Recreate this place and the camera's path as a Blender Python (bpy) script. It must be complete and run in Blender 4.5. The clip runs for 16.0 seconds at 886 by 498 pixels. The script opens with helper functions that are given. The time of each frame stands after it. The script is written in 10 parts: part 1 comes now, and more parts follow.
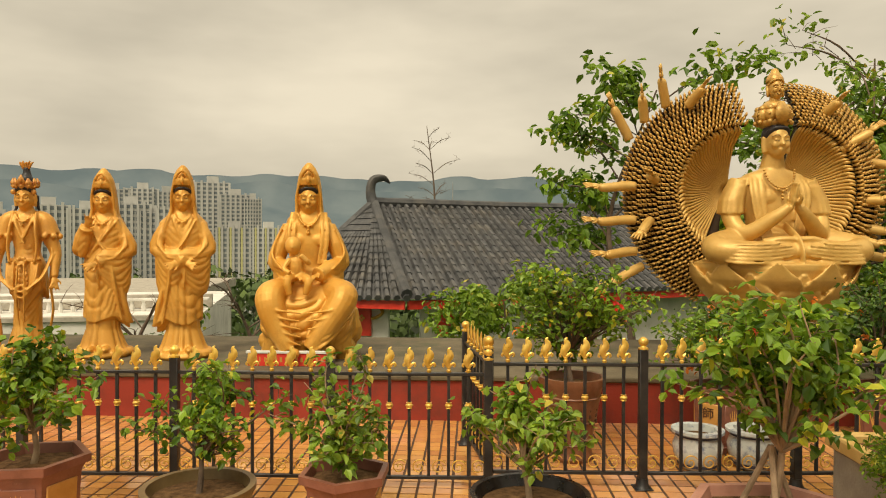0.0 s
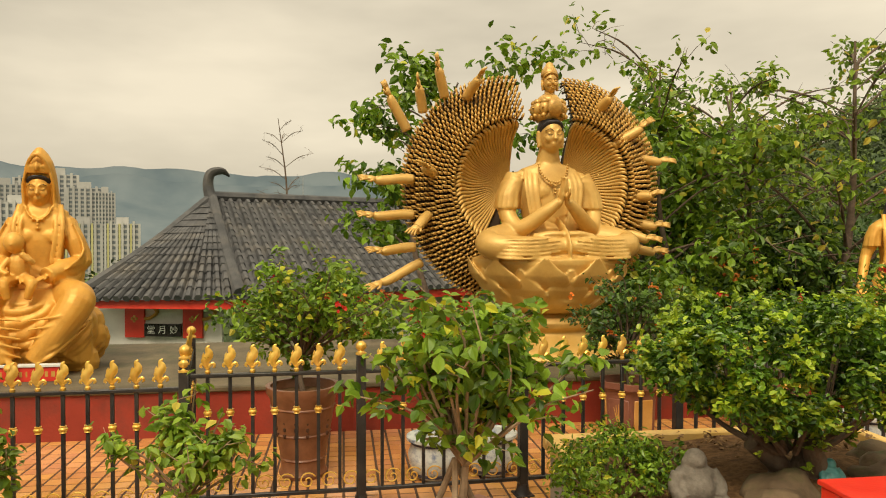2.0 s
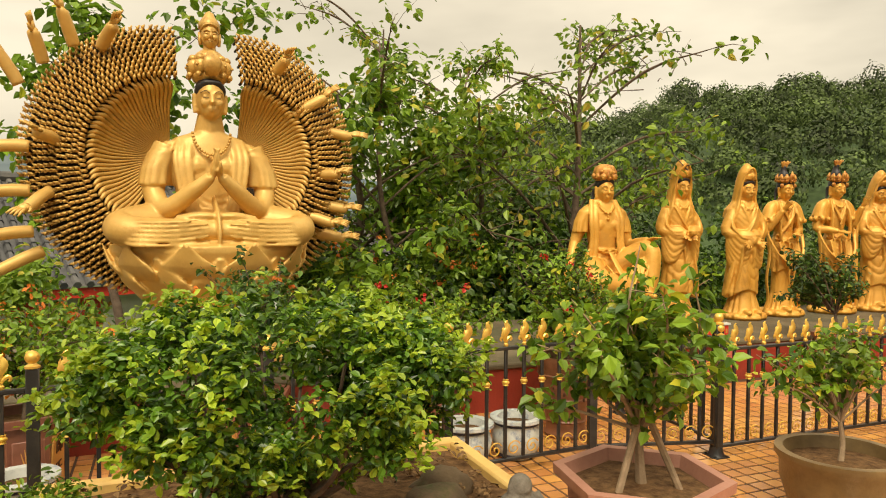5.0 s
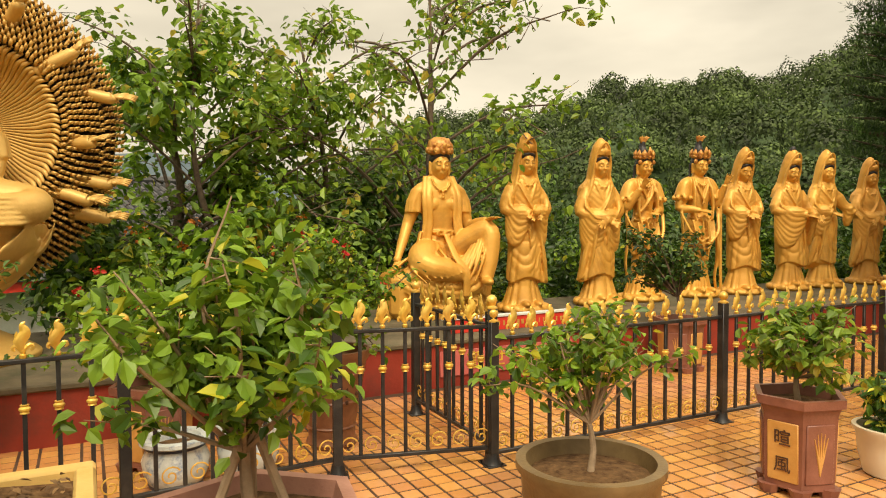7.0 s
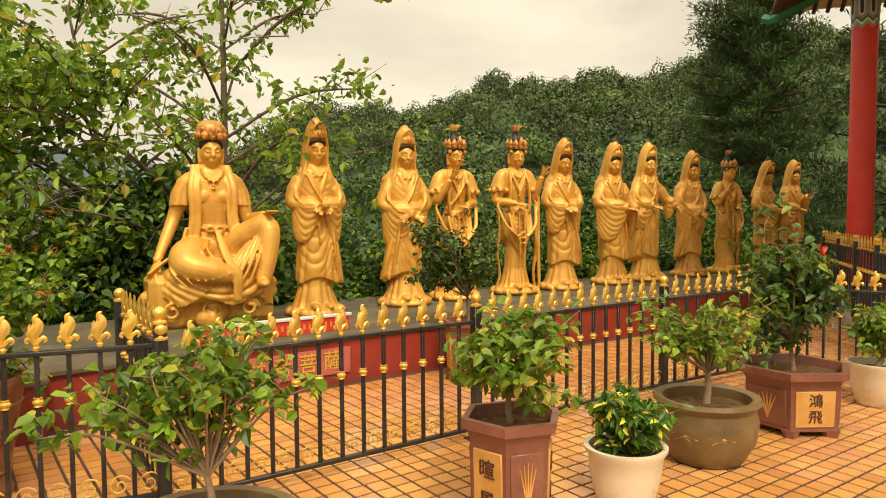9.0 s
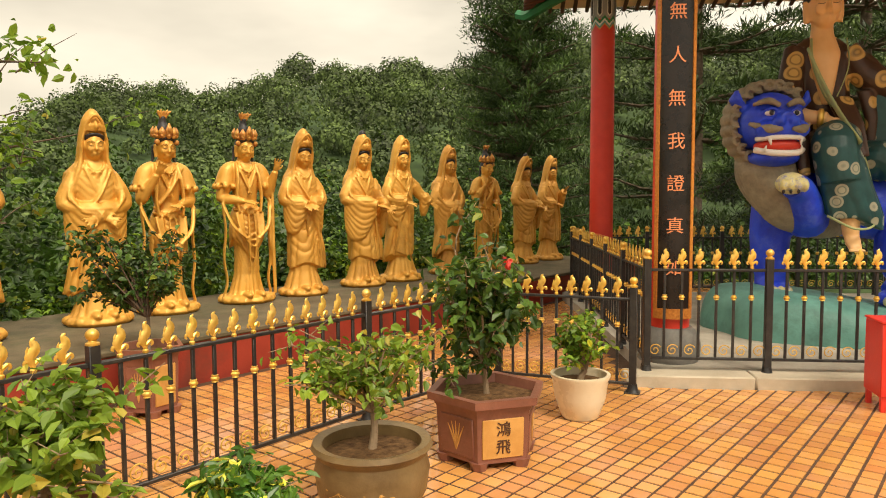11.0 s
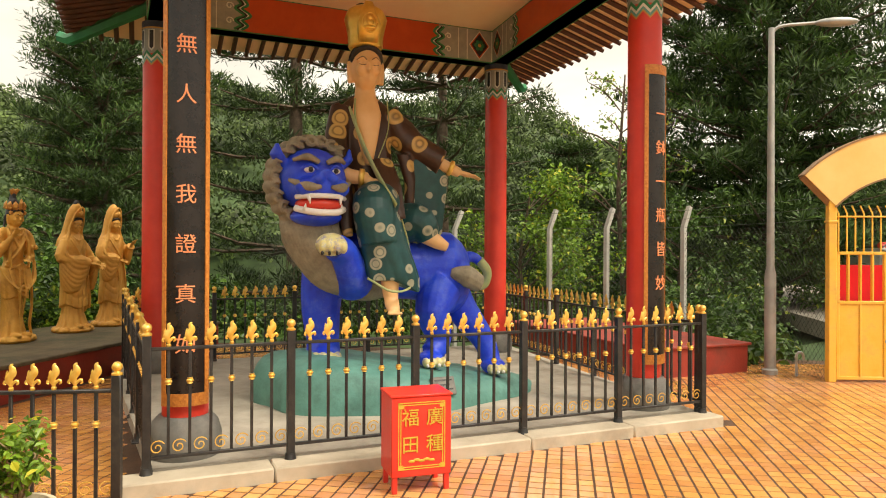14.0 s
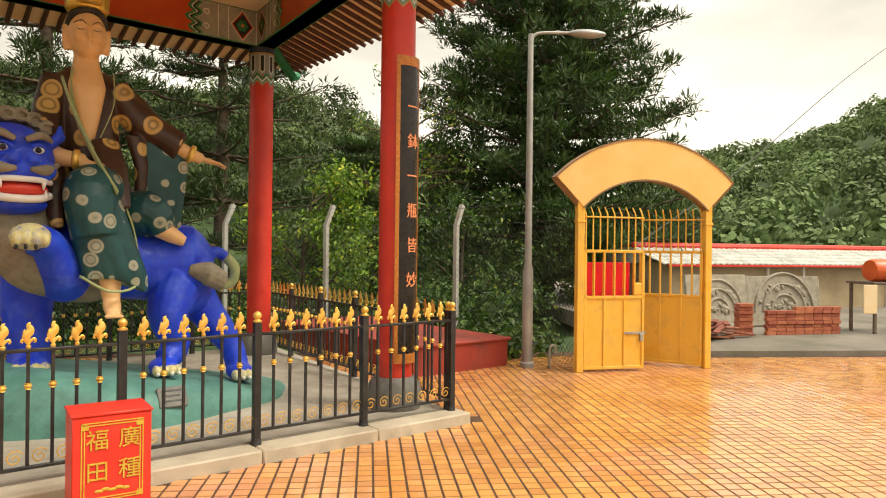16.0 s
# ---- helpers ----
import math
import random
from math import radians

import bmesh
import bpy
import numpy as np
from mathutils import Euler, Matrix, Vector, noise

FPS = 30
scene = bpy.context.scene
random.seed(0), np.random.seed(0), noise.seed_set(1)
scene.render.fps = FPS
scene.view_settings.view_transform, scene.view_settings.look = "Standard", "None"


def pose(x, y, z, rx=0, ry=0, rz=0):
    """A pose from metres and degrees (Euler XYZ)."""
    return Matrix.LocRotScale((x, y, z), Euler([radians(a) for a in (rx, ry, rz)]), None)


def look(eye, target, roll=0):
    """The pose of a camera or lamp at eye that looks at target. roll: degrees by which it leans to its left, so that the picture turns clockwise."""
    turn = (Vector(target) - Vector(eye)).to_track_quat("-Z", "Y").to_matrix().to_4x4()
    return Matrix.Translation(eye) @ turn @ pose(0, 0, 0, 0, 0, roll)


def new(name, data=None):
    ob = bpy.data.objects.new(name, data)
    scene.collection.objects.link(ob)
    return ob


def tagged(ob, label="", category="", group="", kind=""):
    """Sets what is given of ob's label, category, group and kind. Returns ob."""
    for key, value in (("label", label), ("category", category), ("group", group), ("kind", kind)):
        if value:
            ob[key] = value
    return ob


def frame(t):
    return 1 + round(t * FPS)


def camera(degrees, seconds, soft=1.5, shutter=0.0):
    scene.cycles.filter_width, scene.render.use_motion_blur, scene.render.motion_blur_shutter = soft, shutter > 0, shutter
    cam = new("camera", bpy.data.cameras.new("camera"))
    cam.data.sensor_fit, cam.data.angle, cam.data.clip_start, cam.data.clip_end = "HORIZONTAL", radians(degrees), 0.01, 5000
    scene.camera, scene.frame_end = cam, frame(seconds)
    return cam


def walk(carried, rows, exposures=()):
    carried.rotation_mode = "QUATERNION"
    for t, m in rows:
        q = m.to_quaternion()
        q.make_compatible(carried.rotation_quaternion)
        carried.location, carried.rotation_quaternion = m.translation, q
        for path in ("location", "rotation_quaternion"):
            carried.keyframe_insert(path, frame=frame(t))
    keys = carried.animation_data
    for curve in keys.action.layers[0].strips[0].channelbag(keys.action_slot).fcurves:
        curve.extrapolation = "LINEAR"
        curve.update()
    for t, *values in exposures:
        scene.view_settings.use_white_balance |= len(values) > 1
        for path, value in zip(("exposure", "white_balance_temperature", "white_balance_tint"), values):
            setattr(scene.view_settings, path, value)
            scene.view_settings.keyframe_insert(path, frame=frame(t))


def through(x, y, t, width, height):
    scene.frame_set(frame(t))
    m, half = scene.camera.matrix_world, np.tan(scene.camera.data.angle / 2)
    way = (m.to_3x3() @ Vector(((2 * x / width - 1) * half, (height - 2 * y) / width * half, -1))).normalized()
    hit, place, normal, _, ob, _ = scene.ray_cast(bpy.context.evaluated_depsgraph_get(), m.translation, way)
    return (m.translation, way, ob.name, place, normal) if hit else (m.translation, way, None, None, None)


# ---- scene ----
cam = camera(64.7, 16.0, 1.05)
PATH = [
    (0, (1.748, 0.524, 1.653), (1.665, 2.522, 1.621), 0.2),
    (0.5, (2.012, 0.609, 1.667), (2.046, 2.609, 1.634), 0.1),
    (1, (2.269, 0.738, 1.639), (2.366, 2.735, 1.603), 0.2),
    (1.5, (2.514, 0.862, 1.647), (2.693, 2.854, 1.606), 0.2),
    (2, (2.775, 0.938, 1.648), (3.057, 2.918, 1.606), 0.1),
    (2.5, (3.03, 1.019, 1.642), (3.391, 2.985, 1.592), 0.1),
    (3, (3.295, 1.138, 1.621), (3.755, 3.083, 1.567), 0.2),
    (3.5, (3.575, 1.232, 1.622), (4.144, 3.149, 1.563), 0.2),
    (4, (3.866, 1.312, 1.612), (4.504, 3.207, 1.555), 0.2),
    (4.5, (4.159, 1.431, 1.594), (4.842, 3.309, 1.527), 0.3),
    (5, (4.449, 1.507, 1.614), (5.203, 3.358, 1.538), 0.4),
    (5.2, (4.612, 1.514, 1.583), (5.393, 3.354, 1.513), 0.2),
    (7.3, (6.126, 1.785, 1.455), (7.044, 3.56, 1.359), -0.2),
    (7.5, (6.248, 1.801, 1.455), (7.173, 3.572, 1.353), -0.2),
    (8, (6.558, 1.831, 1.46), (7.533, 3.574, 1.356), -0.4),
    (8.5, (6.904, 1.806, 1.461), (7.963, 3.5, 1.357), -0.5),
    (9, (7.215, 1.801, 1.442), (8.38, 3.423, 1.335), -0.4),
    (9.5, (7.531, 1.819, 1.444), (8.839, 3.328, 1.336), -0.5),
    (9.7, (7.665, 1.804, 1.441), (9.023, 3.268, 1.333), -0.5),
    (11.8, (8.817, 1.724, 1.61), (10.429, 2.898, 1.453), -0.2),
    (12, (8.935, 1.705, 1.603), (10.564, 2.856, 1.45), -0.2),
    (12.5, (9.157, 1.652, 1.632), (10.872, 2.674, 1.519), -0.3),
    (13, (9.33, 1.535, 1.618), (11.169, 2.319, 1.584), 0.1),
    (13.5, (9.498, 1.389, 1.631), (11.421, 1.938, 1.632), 0.2),
    (14, (9.645, 1.297, 1.637), (11.615, 1.642, 1.639), 0.3),
    (14.5, (9.786, 1.201, 1.627), (11.777, 1.389, 1.636), 0.4),
    (15, (9.867, 1.026, 1.621), (11.866, 1.101, 1.632), 0.3),
    (15.5, (9.921, 0.888, 1.613), (11.92, 0.856, 1.624), 0.4),
    (16, (10.068, 0.787, 1.619), (12.057, 0.579, 1.62), 0.7),
]
walk(cam, [(t, look(eye, target, roll)) for t, eye, target, roll in PATH],
     [(0, -0.22, 7500, 10), (5, 0.08, 7500, 10), (9, 0.12, 7450, 10), (12.3, 0.30, 7000, 12), (14, 0.44, 6900, 11), (16, 0.28, 6800, 10)])

# ---------------------------------------------------------------- light
SUN_EL, SUN_ROT = radians(52), radians(200)
world = bpy.data.worlds.new("world")
scene.world = world
world.use_nodes = True
wn, wl = world.node_tree.nodes, world.node_tree.links
wn.clear()
sky = wn.new("ShaderNodeTexSky")
sky.sky_type, sky.sun_disc = "NISHITA", False
sky.sun_elevation, sky.sun_rotation = SUN_EL, SUN_ROT
sky.dust_density = 4.0
gen = wn.new("ShaderNodeTexCoord")
stretch = wn.new("ShaderNodeMapping")
stretch.inputs["Scale"].default_value = (1.0, 1.0, 3.2)
wl.new(gen.outputs["Generated"], stretch.inputs["Vector"])
cloud = wn.new("ShaderNodeTexNoise")
cloud.inputs["Scale"].default_value, cloud.inputs["Detail"].default_value = 1.7, 5.0
cloud.inputs["Roughness"].default_value = 0.5
wl.new(stretch.outputs["Vector"], cloud.inputs["Vector"])
tone = wn.new("ShaderNodeValToRGB")
tone.color_ramp.elements[0].position, tone.color_ramp.elements[0].color = 0.3, (4.7, 4.45, 3.75, 1)
tone.color_ramp.elements[1].position, tone.color_ramp.elements[1].color = 0.72, (9.9, 9.35, 7.9, 1)
wl.new(cloud.outputs["Fac"], tone.inputs["Fac"])
cover = wn.new("ShaderNodeMixRGB")
cover.inputs["Fac"].default_value = 0.93
wl.new(sky.outputs["Color"], cover.inputs["Color1"])
wl.new(tone.outputs["Color"], cover.inputs["Color2"])
back = wn.new("ShaderNodeBackground")
back.inputs["Strength"].default_value = 0.1
# an overcast sky is brighter towards the zenith
axes = wn.new("ShaderNodeSeparateXYZ")
wl.new(gen.outputs["Generated"], axes.inputs["Vector"])
rise = wn.new("ShaderNodeMapRange")
rise.inputs["From Min"].default_value, rise.inputs["From Max"].default_value = 0.3, 0.95
rise.inputs["To Min"].default_value, rise.inputs["To Max"].default_value = 1.0, 2.0
wl.new(axes.outputs["Z"], rise.inputs["Value"])
dome = wn.new("ShaderNodeMixRGB")
dome.blend_type = "MULTIPLY"
dome.inputs["Fac"].default_value = 1.0
wl.new(cover.outputs["Color"], dome.inputs["Color1"])
wl.new(rise.outputs["Result"], dome.inputs["Color2"])
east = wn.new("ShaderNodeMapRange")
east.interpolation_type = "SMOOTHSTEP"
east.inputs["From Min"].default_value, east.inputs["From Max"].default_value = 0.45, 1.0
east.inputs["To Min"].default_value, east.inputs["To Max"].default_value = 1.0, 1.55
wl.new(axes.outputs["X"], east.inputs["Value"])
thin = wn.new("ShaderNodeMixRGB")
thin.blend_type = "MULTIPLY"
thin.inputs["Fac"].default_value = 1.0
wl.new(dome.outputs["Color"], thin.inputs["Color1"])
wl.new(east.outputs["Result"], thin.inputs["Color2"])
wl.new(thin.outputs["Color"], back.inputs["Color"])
wout = wn.new("ShaderNodeOutputWorld")
wl.new(back.outputs["Background"], wout.inputs["Surface"])

lamp = bpy.data.lights.new("sun", "SUN")
lamp.energy, lamp.angle, lamp.color = 2.9, radians(22), (1.0, 0.93, 0.80)
sun = new("sun", lamp)
sun.matrix_world = look((0, 0, 30), (0 + 30 * math.cos(SUN_EL) * math.sin(SUN_ROT) * -1, -30 * math.cos(SUN_EL) * math.cos(SUN_ROT), 30 - 30 * math.sin(SUN_EL)))


# ---------------------------------------------------------------- materials
def mat(name, dark, light, scale=6.0, rough=0.6, metal=0.0, bump=0.25, grain=90.0, rnd=0.0, island=0.0, spec=0.5,
        stain=None, stain_scale=1.3, stain_amount=0.5, coat=0.0, rough_var=0.12):
    """A painted, stony or metal surface: two tones at a broad scale, fine grain with relief, and stains."""
    m = bpy.data.materials.new(name)
    m.use_nodes = True
    n, l = m.node_tree.nodes, m.node_tree.links
    b = n["Principled BSDF"]
    geo = n.new("ShaderNodeNewGeometry")
    broad, fine = n.new("ShaderNodeTexNoise"), n.new("ShaderNodeTexNoise")
    broad.inputs["Scale"].default_value, broad.inputs["Detail"].default_value = scale, 6.0
    broad.inputs["Roughness"].default_value = 0.62
    fine.inputs["Scale"].default_value, fine.inputs["Detail"].default_value = grain, 3.0
    for t in (broad, fine):
        l.new(geo.outputs["Position"], t.inputs["Vector"])
    ramp = n.new("ShaderNodeValToRGB")
    ramp.color_ramp.elements[0].position, ramp.color_ramp.elements[0].color = 0.32, (*dark, 1)
    ramp.color_ramp.elements[1].position, ramp.color_ramp.elements[1].color = 0.68, (*light, 1)
    l.new(broad.outputs["Fac"], ramp.inputs["Fac"])
    colour = ramp.outputs["Color"]
    if stain:
        blot = n.new("ShaderNodeTexNoise")
        blot.inputs["Scale"].default_value, blot.inputs["Detail"].default_value = stain_scale, 8.0
        blot.inputs["Roughness"].default_value = 0.7
        l.new(geo.outputs["Position"], blot.inputs["Vector"])
        cut = n.new("ShaderNodeValToRGB")
        cut.color_ramp.elements[0].position, cut.color_ramp.elements[1].position = 0.5, 0.68
        l.new(blot.outputs["Fac"], cut.inputs["Fac"])
        amount = n.new("ShaderNodeMath")
        amount.operation = "MULTIPLY"
        amount.inputs[1].default_value = stain_amount
        l.new(cut.outputs["Color"], amount.inputs[0])
        mix = n.new("ShaderNodeMixRGB")
        mix.inputs["Color2"].default_value = (*stain, 1)
        l.new(amount.outputs[0], mix.inputs["Fac"])
        l.new(colour, mix.inputs["Color1"])
        colour = mix.outputs["Color"]
    for on, node, out in ((rnd, "ShaderNodeObjectInfo", "Random"), (island, "ShaderNodeNewGeometry", "Random Per Island")):
        if on:
            info = n.new(node)
            span = n.new("ShaderNodeMapRange")
            span.inputs["To Min"].default_value, span.inputs["To Max"].default_value = 1 - on, 1 + on
            l.new(info.outputs[out], span.inputs["Value"])
            hsv = n.new("ShaderNodeHueSaturation")
            l.new(span.outputs["Result"], hsv.inputs["Value"])
            hue = n.new("ShaderNodeMapRange")
            hue.inputs["To Min"].default_value, hue.inputs["To Max"].default_value = 0.5 - 0.05 * on, 0.5 + 0.05 * on
            l.new(info.outputs[out], hue.inputs["Value"])
            l.new(hue.outputs["Result"], hsv.inputs["Hue"])
            l.new(colour, hsv.inputs["Color"])
            colour = hsv.outputs["Color"]
    l.new(colour, b.inputs["Base Color"])
    rr = n.new("ShaderNodeMapRange")
    rr.inputs["To Min"].default_value, rr.inputs["To Max"].default_value = max(0.03, rough - rough_var), min(1.0, rough + rough_var)
    l.new(broad.outputs["Fac"], rr.inputs["Value"])
    l.new(rr.outputs["Result"], b.inputs["Roughness"])
    b.inputs["Metallic"].default_value = metal
    b.inputs["Specular IOR Level"].default_value = spec
    b.inputs["Coat Weight"].default_value = coat
    if bump:
        h = n.new("ShaderNodeBump")
        h.inputs["Strength"].default_value, h.inputs["Distance"].default_value = bump, 0.006
        l.new(fine.outputs["Fac"], h.inputs["Height"])
        l.new(h.outputs["Normal"], b.inputs["Normal"])
    return m


def leaf_mat(name, dark, light, gloss=0.45, through=0.35, odd=None, odd_share=0.05, patch=3.0, depth=0.3):
    """Leaves: each its own green, some light passing through."""
    m = bpy.data.materials.new(name)
    m.use_nodes = True
    n, l = m.node_tree.nodes, m.node_tree.links
    b = n["Principled BSDF"]
    geo = n.new("ShaderNodeNewGeometry")
    ramp = n.new("ShaderNodeValToRGB")
    e = ramp.color_ramp.elements
    e[0].position, e[0].color = 0.0, (*dark, 1)
    e[1].position, e[1].color = 0.85, (*light, 1)
    if odd:
        last = e.new(1.0 - odd_share)
        last.color = (*light, 1)
        end = e.new(1.0 - odd_share * 0.9)
        end.color = (*odd, 1)
    l.new(geo.outputs["Random Per Island"], ramp.inputs["Fac"])
    vein = n.new("ShaderNodeTexNoise")
    vein.inputs["Scale"].default_value = patch
    l.new(geo.outputs["Position"], vein.inputs["Vector"])
    hsv = n.new("ShaderNodeHueSaturation")
    span = n.new("ShaderNodeMapRange")
    span.inputs["From Min"].default_value, span.inputs["From Max"].default_value = 0.3, 0.7
    span.inputs["To Min"].default_value, span.inputs["To Max"].default_value = 1 - depth, 1 + depth
    l.new(vein.outputs["Fac"], span.inputs["Value"])
    l.new(span.outputs["Result"], hsv.inputs["Value"])
    l.new(ramp.outputs["Color"], hsv.inputs["Color"])
    l.new(hsv.outputs["Color"], b.inputs["Base Color"])
    b.inputs["Roughness"].default_value = gloss
    tr = n.new("ShaderNodeBsdfTranslucent")
    l.new(hsv.outputs["Color"], tr.inputs["Color"])
    mix = n.new("ShaderNodeMixShader")
    mix.inputs["Fac"].default_value = through
    l.new(b.outputs["BSDF"], mix.inputs[1])
    l.new(tr.outputs["BSDF"], mix.inputs[2])
    l.new(mix.outputs["Shader"], n["Material Output"].inputs["Surface"])
    return m


def spotted(name, ground, ground2, spots, scale, size, rough=0.4, metal_spots=0.0):
    """Cloth painted with scattered round medallions."""
    m = mat(name, ground, ground2, 8, rough, bump=0.1)
    n, l = m.node_tree.nodes, m.node_tree.links
    b = n["Principled BSDF"]
    geo = n.new("ShaderNodeNewGeometry")
    v = n.new("ShaderNodeTexVoronoi")
    v.inputs["Scale"].default_value, v.inputs["Randomness"].default_value = scale, 0.55
    l.new(geo.outputs["Position"], v.inputs["Vector"])
    ring = n.new("ShaderNodeValToRGB")
    e = ring.color_ramp.elements
    e[0].position, e[0].color = 0.0, (1, 1, 1, 1)
    e[1].position, e[1].color = size, (0, 0, 0, 1)
    a = e.new(size * 0.45); a.color = (1, 1, 1, 1)
    a = e.new(size * 0.55); a.color = (0.3, 0.3, 0.3, 1)
    a = e.new(size * 0.75); a.color = (1, 1, 1, 1)
    a = e.new(size * 0.93); a.color = (0.9, 0.9, 0.9, 1)
    l.new(v.outputs["Distance"], ring.inputs["Fac"])
    mix = n.new("ShaderNodeMixRGB")
    mix.inputs["Color2"].default_value = (*spots, 1)
    l.new(ring.outputs["Color"], mix.inputs["Fac"])
    old = b.inputs["Base Color"].links[0].from_socket
    l.new(old, mix.inputs["Color1"])
    l.new(mix.outputs["Color"], b.inputs["Base Color"])
    return m


GOLD = mat("statue_gold", (0.62, 0.30, 0.045), (0.76, 0.42, 0.09), 3, 0.48, 0.25, 0.25, 60, rnd=0.07, stain=(0.34, 0.16, 0.035), stain_scale=2.6, stain_amount=0.5)
PALE_GOLD = mat("pale_gold", (0.58, 0.34, 0.085), (0.71, 0.46, 0.145), 3, 0.47, 0.25, 0.25, 60, stain=(0.40, 0.22, 0.06), stain_scale=2.2, stain_amount=0.45)
ARM_GOLD = mat("old_gold", (0.50, 0.28, 0.065), (0.68, 0.42, 0.12), 9, 0.42, 0.3, 0.3, 60, stain=(0.22, 0.11, 0.03), stain_scale=6, stain_amount=0.7)
CREST_GOLD = mat("tinted_crest", (0.42, 0.15, 0.035), (0.70, 0.38, 0.08), 26, 0.45, 0.2, 0.4, 60, stain=(0.30, 0.06, 0.03), stain_scale=22, stain_amount=0.6)
FINIAL = mat("finial_gold", (0.75, 0.45, 0.07), (0.9, 0.6, 0.16), 12, 0.32, 0.55, 0.2, 120, rnd=0.08)
BLACK_IRON = mat("black_iron", (0.012, 0.012, 0.013), (0.03, 0.029, 0.028), 9, 0.38, 0.0, 0.25, 140, stain=(0.07, 0.055, 0.04), stain_scale=9, stain_amount=0.3)
HAIR = mat("hair_black", (0.01, 0.01, 0.012), (0.03, 0.025, 0.025), 12, 0.5)
RED_WALL = mat("dark_red_wall", (0.24, 0.026, 0.014), (0.34, 0.042, 0.024), 2.2, 0.55, 0, 0.4, 40, stain=(0.10, 0.035, 0.025), stain_scale=1.8, stain_amount=0.6)
RED = mat("lacquer_red", (0.62, 0.035, 0.022), (0.74, 0.06, 0.035), 3, 0.38, 0, 0.12, 60, stain=(0.5, 0.05, 0.03), stain_amount=0.4)
RED_BOX = mat("box_red", (0.66, 0.03, 0.02), (0.78, 0.05, 0.03), 5, 0.35, 0, 0.15, 60)
CEMENT = mat("cement", (0.30, 0.27, 0.22), (0.46, 0.42, 0.35), 3, 0.8, 0, 0.5, 60, stain=(0.2, 0.18, 0.14), stain_amount=0.6)
LEDGE = mat("mossy_ledge", (0.07, 0.055, 0.03), (0.17, 0.135, 0.08), 3, 0.85, 0, 0.6, 50, stain=(0.04, 0.055, 0.02), stain_amount=0.7)
# near-black brown: shade in the gaps, with some patina, put into the colour
GAP_SHADE = mat("gap_shade_brown", (0.022, 0.011, 0.004), (0.055, 0.028, 0.009), 8, 0.75)
KERB = mat("kerb_stone", (0.40, 0.34, 0.25), (0.55, 0.48, 0.37), 2.5, 0.6, 0, 0.35, 120, stain=(0.24, 0.2, 0.15), stain_amount=0.6)
GREY_STONE = mat("grey_stone", (0.13, 0.13, 0.12), (0.22, 0.21, 0.19), 9, 0.7, 0, 0.6, 160)
TILE = mat("floor_tile", (0.60, 0.26, 0.07), (0.76, 0.39, 0.13), 0.9, 0.22, 0, 0.2, 60, island=0.13, stain=(0.66, 0.29, 0.20), stain_scale=0.45, stain_amount=0.75, coat=0.5)
TILE_ONE = mat("floor_tile_piece", (0.60, 0.26, 0.07), (0.76, 0.39, 0.13), 0.9, 0.22, 0, 0.2, 60, rnd=0.13, stain=(0.66, 0.29, 0.20), stain_scale=0.45, stain_amount=0.75, coat=0.5)
GROUT = mat("grout", (0.055, 0.026, 0.012), (0.11, 0.055, 0.028), 5, 0.85, 0, 0.5, 90)
GATE_YELLOW = mat("gate_yellow", (0.78, 0.42, 0.045), (0.88, 0.54, 0.09), 4, 0.42, 0, 0.2, 50, stain=(0.4, 0.2, 0.06), stain_scale=4, stain_amount=0.45)
SIGN = mat("sign_board_orange", (0.84, 0.52, 0.16), (0.90, 0.60, 0.22), 2, 0.5, 0, 0.12, 50)
CREAM = mat("cream_paint", (0.84, 0.62, 0.36), (0.88, 0.70, 0.45), 2, 0.5, 0, 0.15, 50)
WHITE_WALL = mat("white_wall", (0.62, 0.60, 0.55), (0.78, 0.76, 0.70), 0.9, 0.75, 0, 0.3, 30, stain=(0.35, 0.33, 0.28), stain_scale=0.6, stain_amount=0.6)
ROOF_TILE = mat("roof_tile", (0.035, 0.037, 0.040), (0.10, 0.10, 0.10), 1.6, 0.7, 0, 0.4, 30, island=0.25, stain=(0.16, 0.14, 0.11), stain_scale=0.9, stain_amount=0.5)
GALVANISED = mat("galvanised_steel", (0.30, 0.31, 0.31), (0.45, 0.45, 0.44), 4, 0.5, 0.5, 0.2, 80)
SOIL = mat("soil", (0.06, 0.030, 0.014), (0.20, 0.115, 0.055), 22, 0.95, 0, 1.0, 70, spec=0.1)
BARK = mat("bark", (0.07, 0.045, 0.03), (0.18, 0.13, 0.09), 10, 0.9, 0, 0.8, 70)
PALE_BARK = mat("pale_bark", (0.22, 0.15, 0.09), (0.38, 0.27, 0.17), 12, 0.85, 0, 0.6, 80)
MOUND = mat("turquoise_mound", (0.07, 0.20, 0.17), (0.13, 0.33, 0.28), 2.5, 0.6, 0, 0.5, 30, stain=(0.05, 0.12, 0.10), stain_scale=3, stain_amount=0.6)
LION_BLUE = mat("lion_blue", (0.008, 0.035, 0.62), (0.018, 0.085, 0.86), 4, 0.45, 0, 0.25, 40, stain=(0.16, 0.24, 0.74), stain_scale=6, stain_amount=0.35)
MANE = mat("mane_grey", (0.20, 0.17, 0.12), (0.34, 0.30, 0.21), 10, 0.7, 0, 0.5, 40)
SKIN = mat("painted_skin", (0.80, 0.47, 0.20), (0.88, 0.56, 0.27), 4, 0.42, 0, 0.12, 40)
ROBE = spotted("brown_robe", (0.045, 0.02, 0.012), (0.075, 0.035, 0.02), (0.62, 0.40, 0.13), 3.7, 0.36)
